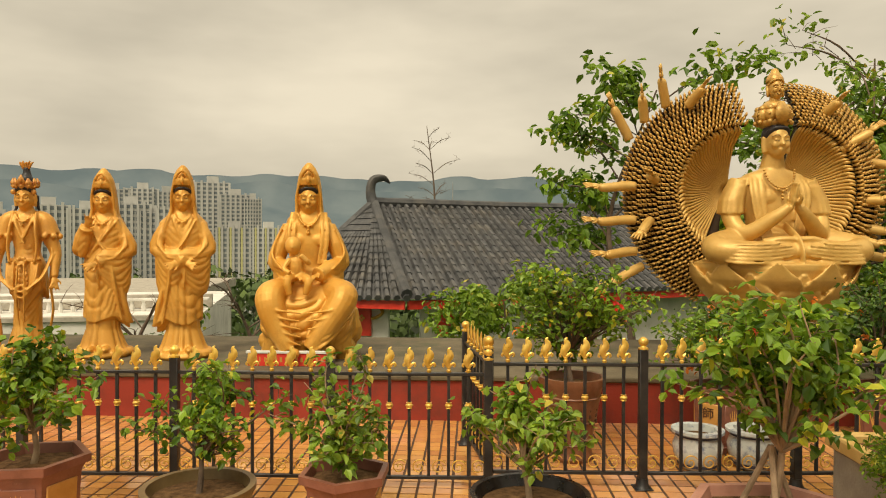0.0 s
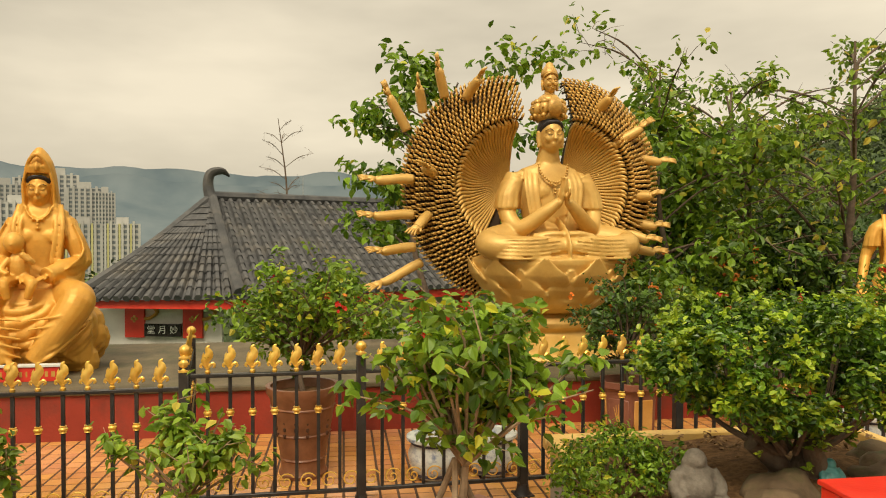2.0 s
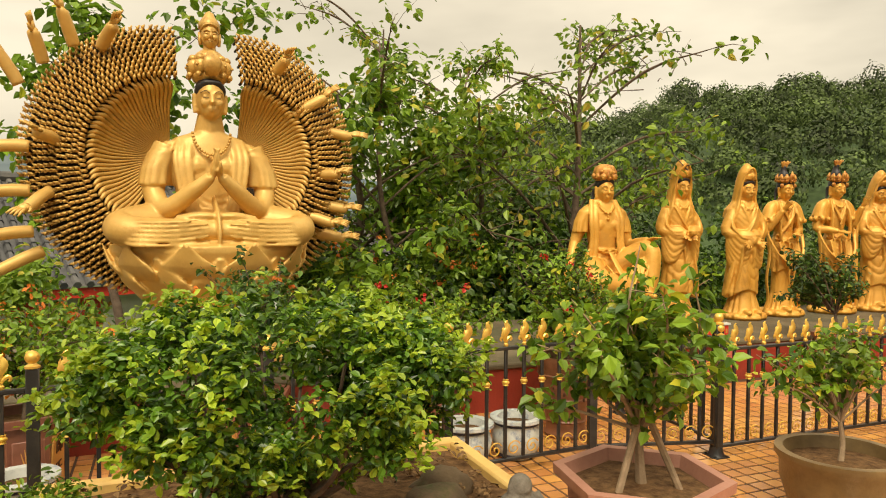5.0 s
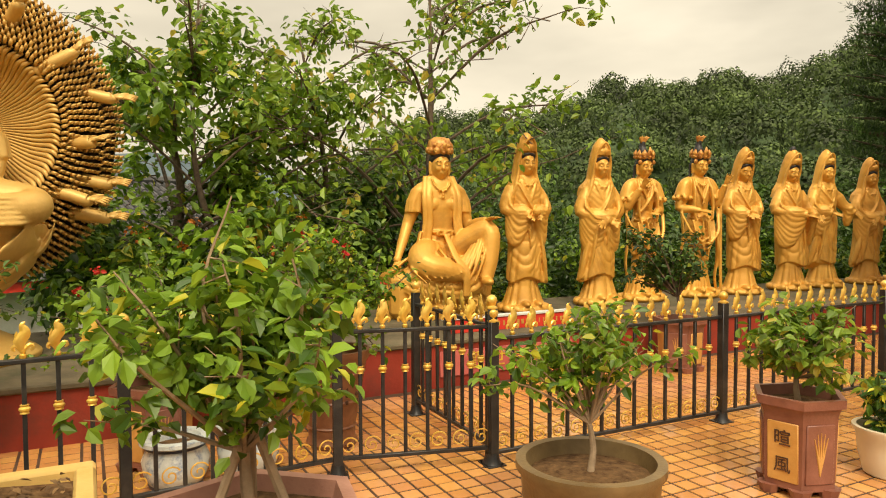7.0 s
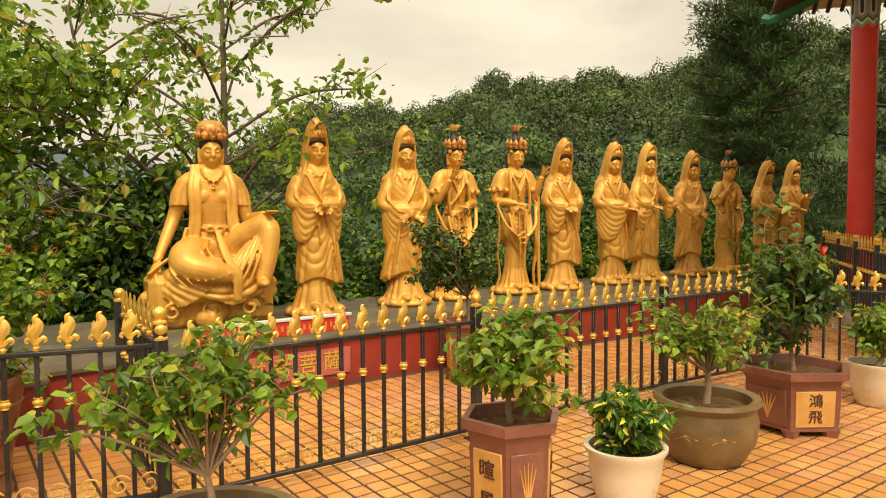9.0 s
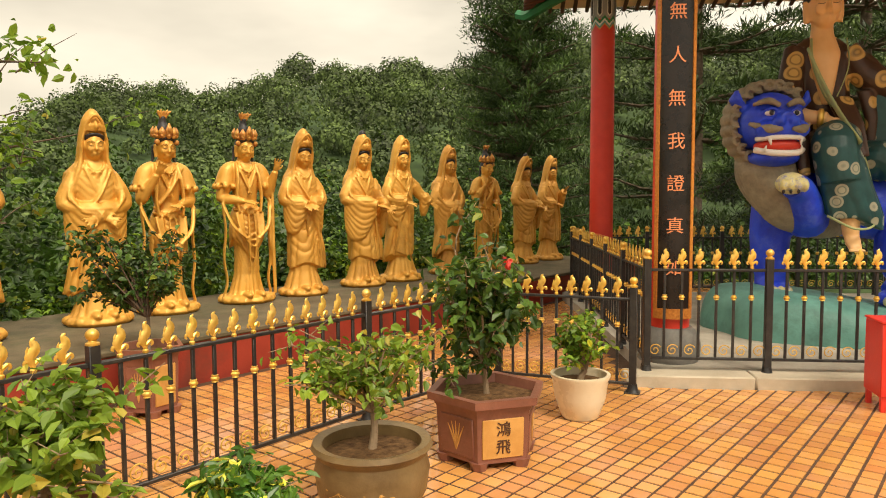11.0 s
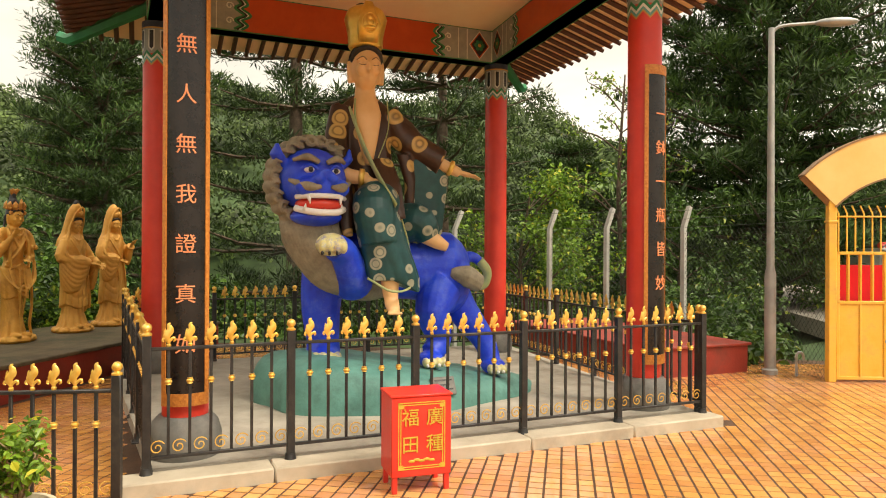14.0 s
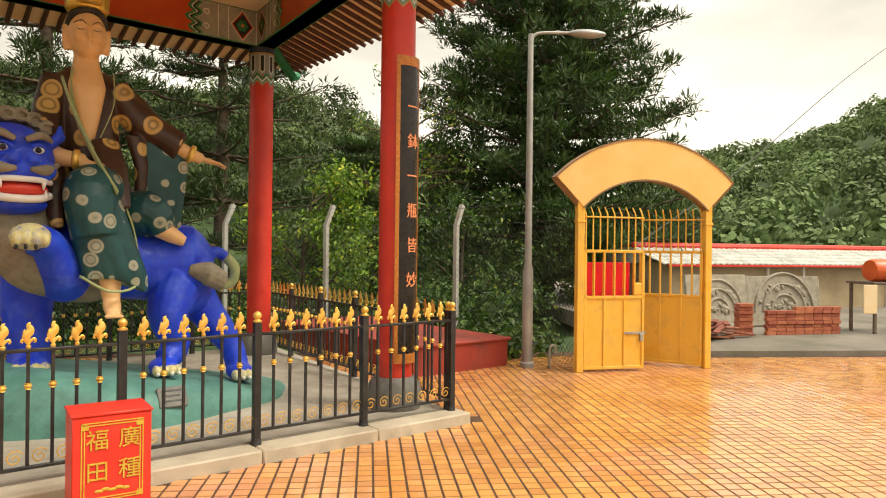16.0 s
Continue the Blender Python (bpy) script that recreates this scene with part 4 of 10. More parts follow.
part("ridge", g, RED, shed, "red ridge tiles")
g = Geo()
box(g, 2.9, 1.6, 1.3, 22.4, 3.2, 1.74)
part("back_roof", g, PALE_TILE, shed)
g = Geo()
box(g, 3.0, 0.02, 1.24, 22.2, 0.10, 1.30, 0.01)
part("eave_trim", g, RED, shed, "red eave trim")
for x in (6.3, 7.5, 10.5):
    g = Geo()
    box(g, x - 0.03, 0.24, 0.1, x + 0.03, 0.31, 1.28)
    part("drain_pipe", g, WHITE, shed)
STUCCO = mat("carved_stone", (0.28, 0.25, 0.20), (0.44, 0.40, 0.32), 7, 0.85, 0, 1.0, 22, stain=(0.16, 0.14, 0.11), stain_scale=4)


def relief(x, y, turn, w, h, tilt, label):
    r = thing("relief_slab", label, "carved slab", pose(x, y, 0.09, 0, 0, turn) @ pose(0, 0, 0, tilt, 0, 0))
    g = Geo()
    box(g, -w / 2, 0, 0, w / 2, 0.09, h, 0.01)
    part("slab", g, STUCCO, r)
    g = Geo()
    for k in range(3):
        rad = 0.40 * w * (1 - 0.28 * k)
        tube(g, [(rad * math.cos(a), -0.005, h * 0.30 + rad * 1.15 * math.sin(a)) for a in np.linspace(0, math.pi, 17)], 0.028, 6)
    rng = random.Random(5)
    for k in range(30):
        a, q = rng.uniform(0.1, 3.0), rng.uniform(0.05, 0.36) * w
        ball(g, q * math.cos(a), -0.002, h * 0.30 + q * math.sin(a), rng.uniform(0.03, 0.08), 0.035, rng.uniform(0.03, 0.07), 8)
    box(g, -w / 2, -0.03, 0.02, w / 2, 0.0, 0.12, 0.01)
    part("carving", g, STUCCO, r, "raised carved arch and figures of leaves")
    return r


relief(23.3, -6.15, -78, 1.45, 1.10, -8, "weathered carved stone slab leaning in the yard")
relief(23.9, -7.9, -84, 1.75, 1.05, -6, "weathered carved stone slab with an arch leaning in the yard")
BRICK = mat("brick_red", (0.34, 0.09, 0.045), (0.46, 0.15, 0.08), 8, 0.85, 0, 0.5, 60, rnd=0.18)
bricks = thing("brick_stack", "neat stack of red bricks on the concrete yard", "bricks", pose(22.4, -6.6, 0.09, 0, 0, -82))
bme = box(Geo(), 0, 0, 0, 0.195, 0.095, 0.06, 0.004).mesh("brick", BRICK)
for c in range(8):
    for r in range(8 if c > 2 else 7):
        part("brick", bme, BRICK, bricks, m=pose(0.205 * c + (0.02 if r % 2 else 0), 0.01 * (r % 3), r * 0.066, 0, 0, 0))
for c in range(3):
    for r in range(9):
        part("brick", bme, BRICK, bricks, m=pose(-0.5 + 0.10 * c, 0.02 * (r % 2), r * 0.066, 0, 0, 80))
PLANK = mat("red_brown_plank", (0.20, 0.06, 0.035), (0.33, 0.12, 0.07), 9, 0.8, 0, 0.5, 60, rnd=0.2)
planks = thing("plank_pile", "untidy pile of reddish brown planks and roof pieces", "planks", pose(21.9, -5.3, 0.09, 0, 0, -60))
rng = random.Random(3)
for k in range(16):
    g = Geo()
    n = rng.uniform(0.5, 1.1)
    box(g, -n / 2, -0.05, 0, n / 2, 0.05, 0.03, 0.004)
    part("plank", g, PLANK, planks, m=pose(rng.uniform(-0.3, 0.5), rng.uniform(-0.2, 0.2), 0.02 + 0.022 * k * rng.uniform(0.7, 1), rng.uniform(-6, 6), rng.uniform(-9, 9), rng.uniform(-35, 35)))
# metal stand with an orange drum and a cloth
stand = thing("metal_stand", "rusty metal stand holding an orange drum in the yard", "stand", pose(22.6, -8.9, 0.09, 0, 0, -85))
RUST = mat("rusty_steel", (0.10, 0.07, 0.05), (0.22, 0.16, 0.12), 8, 0.7, 0.3, 0.4)
for x in (0, 1.0):
    for y in (0, 0.6):
        g = Geo()
        box(g, x - 0.025, y - 0.025, 0, x + 0.025, y + 0.025, 0.95)
        part("leg", g, RUST, stand)
g = Geo()
box(g, -0.08, -0.06, 0.95, 1.08, 0.66, 1.0, 0.01)
part("tray", g, RUST, stand)
ORANGE = mat("orange_plastic", (0.62, 0.09, 0.02), (0.75, 0.15, 0.04), 5, 0.4)
g = Geo()
lathe(g, [(0.20, -0.45), (0.22, -0.40), (0.22, 0.40), (0.20, 0.45)], 20)
part("drum", g.moved(pose(0.55, 0.25, 1.22, 0, 90, 0)), ORANGE, stand, "orange plastic drum")
g = Geo()
box(g, -0.35, -0.12, 0.40, -0.05, -0.10, 0.95, 0.008)
part("cloth", g, CREAM, stand, "pale orange cloth hanging")
g = Geo()
tube(g, [(20.55, -7.75, 0.0), (21.6, -9.1, 1.05)], 0.02, 6)
solid("prop_pole", g, GALVANISED, "thin metal pole leaning over the tiles", "pole")
g = Geo()
tube(g, curve_pts([(27.5, -6.0, 1.75), (33.0, -12.0, 4.6), (44.0, -24.0, 11.0), (60, -42, 20)], 8), 0.018, 5)
solid("overhead_cable", g, HAIR, "black overhead cable rising from the shed roof", "cable")


# ---------------------------------------------------------------- statues
def cast(groups, name):
    """Fuses each group of solids into one skin and joins the groups into one mesh with their materials."""
    verts, faces, index, mats = [], [], [], []
    for g, material, voxel in groups:
        if not g.v:
            continue
        if material not in mats:
            mats.append(material)
        if voxel:
            me = bpy.data.meshes.new("cast")
            me.from_pydata(g.v, [], g.f)
            ob = bpy.data.objects.new("cast", me)
            scene.collection.objects.link(ob)
            re = ob.modifiers.new("fuse", "REMESH")
            re.mode, re.voxel_size = "VOXEL", voxel
            sm = ob.modifiers.new("ease", "SMOOTH")
            sm.iterations, sm.factor = 1, 0.35
            done = bpy.data.meshes.new_from_object(ob.evaluated_get(bpy.context.evaluated_depsgraph_get()))
            bpy.data.objects.remove(ob)
            vs = np.empty(len(done.vertices) * 3)
            done.vertices.foreach_get("co", vs)
            vs = vs.reshape(-1, 3).tolist()
            fs = [tuple(p.vertices) for p in done.polygons]
            bpy.data.meshes.remove(done)
        else:
            vs, fs = g.v, g.f
        o = len(verts)
        verts.extend(vs)
        faces.extend(tuple(i + o for i in f) for f in fs)
        index.extend([mats.index(material)] * len(fs))
    me = bpy.data.meshes.new(name)
    me.from_pydata(verts, [], faces)
    for m in mats:
        me.materials.append(m)
    me.polygons.foreach_set("material_index", index)
    me.polygons.foreach_set("use_smooth", [True] * len(faces))
    me.update()
    return me


def ridge(t):
    """Rounded cloth ridges with sharp valleys between them, 0 to 1."""
    return np.abs(np.sin(np.pi * t)) ** 0.55


def drape(g, rows, folds=(), n=120, steps=90, hem=None, m=None):
    """Cloth round a body: rows of (z, rx, ry, cx, cy); each fold gives its relief in metres from angle, height and side."""
    rows = sorted(rows)
    zs = [r[0] for r in rows]
    a = np.linspace(0, 2 * np.pi, n, endpoint=False)[None, :]
    t = np.linspace(0, 1, steps + 1)[:, None]
    low = zs[0] + (hem(a) if hem else np.zeros_like(a))
    z = low + (zs[-1] - low) * t
    rx, ry, cx, cy = (np.interp(z, zs, [r[k] for r in rows]) for k in range(1, 5))
    x = np.cos(a) + np.zeros_like(z)
    lift = np.zeros_like(z)
    for f in folds:
        lift = lift + f(a + np.zeros_like(z), z, x)
    lift *= np.minimum(1.0, rx / 0.08)
    v = np.stack([cx + (rx + lift) * np.cos(a), cy + (ry + lift) * np.sin(a), z], -1).reshape(-1, 3)
    i = np.arange(steps)[:, None] * n
    j = np.arange(n)[None, :]
    k = (j + 1) % n
    f = np.stack([i + j, i + k, i + n + k, i + n + j], -1).reshape(-1, 4)
    fs = [tuple(q) for q in f.tolist()] + [tuple(range(n))[::-1], tuple(steps * n + q for q in range(n))]
    vs = v.tolist()
    if m:
        vs = [m @ Vector(p) for p in vs]
    return g.add(vs, fs)


def flutes(count, depth, z0, z1, seed=0.0, slant=0.0):
    """Hanging folds that deepen from height z1 down to z0."""
    def f(a, z, x):
        k = np.clip((z1 - z) / (z1 - z0), 0, 1) ** 1.1
        t = a * count / (2 * np.pi) + seed + 0.4 * np.sin(2 * a + seed * 7) + 0.18 * np.sin(5 * a + 3 * seed) + slant * z
        return depth * k * (ridge(t) - 0.62)
    return f


def swags(pitch, depth, z0, z1, bow=0.22, off=0.0, lean=0.0, face=-np.pi / 2):
    """Curved folds that hang like chains across one face between heights z0 and z1."""
    def f(a, z, x):
        front = np.clip(np.cos(a - face), 0, 1)
        u = np.sin(a - face) - off
        k = np.clip((z - z0) / 0.08, 0, 1) * np.clip((z1 - z) / 0.08, 0, 1) * np.clip(front * 1.8, 0, 1)
        t = (z - bow * u * u - lean * u) / pitch + 0.12 * np.sin(z * 23 + u * 3)
        return depth * k * (ridge(t) - 0.6)
    return f


def sleeve_fall(g, elbow, wrist, drop, side, seed=0.0):
    """The wide sleeve that hangs from a forearm."""
    e, w = Vector(elbow), Vector(wrist)
    d = w - e
    n = math.hypot(d.x, d.y)
    mid = (e + w) / 2
    top = mid.z + 0.02
    rows = [(top - drop, 0.035, 0.022, -n * 0.18, 0.0), (top - drop * 0.93, n * 0.26, 0.036, -n * 0.16, 0), (top - drop * 0.7, n * 0.40, 0.045, -n * 0.12, 0), (top - drop * 0.4, n * 0.50, 0.055, -n * 0.05, 0), (top, n * 0.55, 0.075, 0, 0), (top + 0.06, n * 0.30, 0.04, 0, 0)]
    m = pose(mid.x, mid.y, 0, 0, 0, math.degrees(math.atan2(d.y, d.x)))
    folds = [swags(0.075, 0.016, top - drop, top + 0.05, 0.14, 0.2, 0.05 * side, -np.pi / 2), swags(0.075, 0.016, top - drop, top + 0.05, 0.14, -0.2, -0.05 * side, np.pi / 2)]
    drape(g, rows, folds, 64, 44, m=m)


def robe(g, rows, folds=9, seed=0.0, n=64, steps=46, swag=0.0, swag_z=(0.0, 9.0), shear=0.25, sharp=1.0):
    """A draped body: rows of (z, rx, ry, cx, cy, fold depth), with hanging folds and curved swags on the front."""
    rows = sorted(rows)
    zs = [r[0] for r in rows]
    vs, fs = [], []
    for s in range(steps + 1):
        z = zs[0] + (zs[-1] - zs[0]) * s / steps
        rx, ry, cx, cy, amp = (float(np.interp(z, zs, [r[k] for r in rows])) for k in range(1, 6))
        for i in range(n):
            a = 2 * math.pi * i / n
            tri = abs(((a * folds / (2 * math.pi) + seed + 0.35 * math.sin(a * 2 + seed * 5) + shear * z) % 1.0) - 0.5) * 4 - 1
            tri = 2 * ((tri + 1) / 2) ** sharp - 1
            k = 1 + amp * tri
            front = max(0.0, -math.sin(a))
            if swag and swag_z[0] < z < swag_z[1] and front > 0.15:
                x = math.cos(a)
                w = math.sin(2 * math.pi * (z - 0.16 * (x + 0.25 * math.sin(seed * 9)) ** 2 / 0.9) / 0.105)
                k += swag * (abs(w) ** 0.5 * (1 if w > 0 else -1)) * min(1.0, (front - 0.15) * 2.2)
            vs.append((cx + rx * k * math.cos(a), cy + ry * k * math.sin(a), z))
    for s in range(steps):
        for i in range(n):
            j = (i + 1) % n
            fs.append((s * n + i, s * n + j, (s + 1) * n + j, (s + 1) * n + i))
    fs.append(tuple(range(n))[::-1])
    fs.append(tuple(steps * n + i for i in range(n)))
    return g.add(vs, fs)


def hand(g, at, way, up, s=1.0, spread=0.5):
    """A hand at a wrist, pointing along way with its back towards up."""
    w, u = Vector(way).normalized(), Vector(up).normalized()
    side = w.cross(u).normalized()
    p = Vector(at)
    c = p + w * 0.045 * s
    tube(g, [p - w * 0.01, c, p + w * 0.085 * s], [0.022 * s, 0.036 * s, 0.032 * s], 10, 0.5, up=u)
    for k in range(4):
        o = (k - 1.5) * 0.018 * s
        b = p + w * 0.075 * s + side * o
        tube(g, [b, b + w * 0.045 * s + side * o * spread, b + w * 0.085 * s + side * o * spread * 2 - u * 0.012 * s], [0.011 * s, 0.010 * s, 0.007 * s], 6)
    b = p + w * 0.03 * s - side * 0.03 * s
    tube(g, [b, b + w * 0.03 * s - side * 0.03 * s, b + w * 0.06 * s - side * 0.035 * s], [0.013 * s, 0.011 * s, 0.008 * s], 6)


def head(skin, hair, x, y, z, s=1.0, tilt=0.0, fine=None):
    """Head with closed eyes, nose, lips, long ears; z is the chin-to-crown middle."""
    m = pose(x, y, z) @ pose(0, 0, 0, tilt, 0, 0) @ Matrix.Scale(s, 4)
    g = Geo()
    ball(g, 0, -0.012, 0.0, 0.082, 0.094, 0.122, 24)
    ball(g, 0, -0.040, -0.060, 0.058, 0.060, 0.062, 16)
    for k in (-1, 1):
        ball(g, k * 0.036, -0.086, -0.026, 0.030, 0.022, 0.030, 12)
        tube(g, [(k * 0.086, 0.0, 0.03), (k * 0.090, -0.006, -0.03), (k * 0.082, -0.012, -0.085)], [0.017, 0.014, 0.016], 8)
        tube(g, curve_pts([(k * 0.012, -0.103, 0.022), (k * 0.034, -0.102, 0.036), (k * 0.062, -0.080, 0.022)], 3), 0.007, 6)
        ball(g, k * 0.034, -0.097, 0.006, 0.020, 0.010, 0.010, 10)
    tube(g, [(0, -0.100, 0.022), (0, -0.112, -0.005), (0, -0.121, -0.026), (0, -0.108, -0.036)], [0.008, 0.010, 0.015, 0.008], 8)
    tube(g, [(-0.022, -0.099, -0.060), (0, -0.107, -0.058), (0.022, -0.099, -0.060)], [0.004, 0.009, 0.004], 6)
    tube(g, [(-0.016, -0.098, -0.071), (0, -0.105, -0.073), (0.016, -0.098, -0.071)], [0.004, 0.008, 0.004], 6)
    tube(g, [(0, 0.0, -0.06), (0, 0.01, -0.21)], [0.055, 0.062], 14)
    skin.join(g, m)
    g = Geo()
    ball(g, 0, 0.012, 0.036, 0.090, 0.096, 0.106, 22)
    for k in (-1, 1):
        tube(g, curve_pts([(0, -0.084, 0.098), (k * 0.036, -0.078, 0.092), (k * 0.066, -0.056, 0.072), (k * 0.086, -0.020, 0.036)], 4), lerp_list([0.012, 0.013, 0.013, 0.008], 13), 8)
    hair.join(g, m)
    if fine is not None:
        g = Geo()
        for k in (-1, 1):
            tube(g, curve_pts([(k * 0.014, -0.109, 0.026), (k * 0.036, -0.108, 0.041), (k * 0.064, -0.085, 0.026)], 3), 0.0016, 4)
            tube(g, curve_pts([(k * 0.018, -0.106, 0.002), (k * 0.036, -0.107, -0.002), (k * 0.052, -0.098, 0.004)], 3), 0.0014, 4)
        fine.join(g, m)
    return m


def crown(g, m, tall=0.13, petals=7):
    c = Geo()
    lathe(c, [(0.084, 0.085), (0.092, 0.09), (0.092, 0.110), (0.084, 0.115)], 20, squash=1.08, y=0.008)
    for k in range(petals):
        a = radians(-90 + (k - (petals - 1) / 2) * 34)
        h = tall * (1.0 if k == petals // 2 else 0.72)
        x, y = 0.094 * math.cos(a), 0.008 + 0.102 * math.sin(a)
        tube(c, curve_pts([(x, y, 0.10), (x * 1.12, y * 1.12, 0.10 + h * 0.5), (x * 1.02, y * 1.02, 0.10 + h)], 3), lerp_list([0.024, 0.036, 0.006], 7), 8, 0.55, up=(x, y, 0))
        for j in range(3):
            ball(c, x * 1.15, y * 1.15, 0.115 + h * 0.24 * j, 0.016 - 0.003 * j, n=8)
    ball(c, 0, -0.122, 0.17, 0.02, 0.012, 0.03, 8)
    g.join(c, m)


def hood(g, m, drop=0.24, wide=0.20):
    c = Geo()
    robe(c, [(-0.34, wide, 0.10, 0, 0.05, 0.05), (-0.24, wide * 0.92, 0.105, 0, 0.05, 0.06), (-0.15, 0.125, 0.095, 0, 0.055, 0.04), (0.0, 0.112, 0.10, 0, 0.042, 0.02),
             (0.10, 0.104, 0.098, 0, 0.035, 0.015), (0.20, 0.085, 0.085, 0, 0.025, 0.02), (0.27, 0.05, 0.06, 0, 0.02, 0), (0.305, 0.015, 0.02, 0, 0.02, 0)], 8, 0.3, 40, 26)
    for k in (-1, 1):
        tube(c, curve_pts([(k * 0.075, -0.060, 0.14), (k * 0.100, -0.050, 0.02), (k * 0.10, -0.035, -0.10), (k * 0.13, -0.05, -0.22), (k * 0.17, -0.06, -0.34)], 4), lerp_list([0.016, 0.018, 0.024, 0.034, 0.03], 17), 8, 0.7)
    tube(c, curve_pts([(-0.075, -0.060, 0.14), (-0.045, -0.080, 0.215), (0, -0.085, 0.255), (0.045, -0.080, 0.215), (0.075, -0.060, 0.14)], 4), 0.015, 8)
    g.join(c, m)
    t = Geo()
    for k in range(-2, 3):
        x = k * 0.025
        tube(t, [(x, -0.090 + abs(k) * 0.010, 0.118), (x, -0.100 + abs(k) * 0.012, 0.165), (x * 0.6, -0.094 + abs(k) * 0.01, 0.215 - abs(k) * 0.018)], [0.018, 0.019, 0.006], 8, 0.5, up=(0, 1, 0))
    ball(t, 0, -0.110, 0.160, 0.016, 0.012, 0.028, 8)
    g.join(t, m)


def arm(g, side, elbow, wrist, sleeve=0.085, drop=0.0, shoulder=(0.185, 0.0, 1.47), bare=False, palm=(0, 0, 1), hs=1.0, drop_at=0.5):
    s = Vector((side * shoulder[0], shoulder[1], shoulder[2]))
    e, w = Vector(elbow), Vector(wrist)
    s.x *= 0.80
    s.z -= 0.03
    r = [0.060, 0.078, 0.060, 0.052, 0.034] if bare else [0.060, 0.088, sleeve, sleeve * 0.95, sleeve * 0.75]
    tube(g, curve_pts([s, (s + e) / 2, e, (e + w) / 2, w], 3), lerp_list(r, 13), 14)
    if not bare:
        d = (w - e).normalized()
        cuff = w - d * 0.02
        tube(g, [cuff - d * 0.03, cuff + d * 0.015], [sleeve * 0.8, sleeve * 0.9], 14, 1.0)
    if drop:
        a, b = e * (1 - drop_at) + w * drop_at, w
        for k in range(5):
            t = k / 4
            p = e * (1 - t) + w * t
            n = drop * (0.55 + 0.45 * math.sin(math.pi * (0.2 + 0.7 * t)))
            q = p + Vector((side * 0.03 * (1 - t), 0.02, -n))
            tube(g, curve_pts([p, (p + q) / 2 + Vector((0, -0.015 * (k % 2), 0)), q], 3), lerp_list([0.055, 0.050, 0.035], 7), 8, 0.8)
    hand(g, w, (w - e), palm, hs)


def ribbon(g, pts, r=0.028):
    tube(g, curve_pts(pts, 5), r, 8, 0.4)


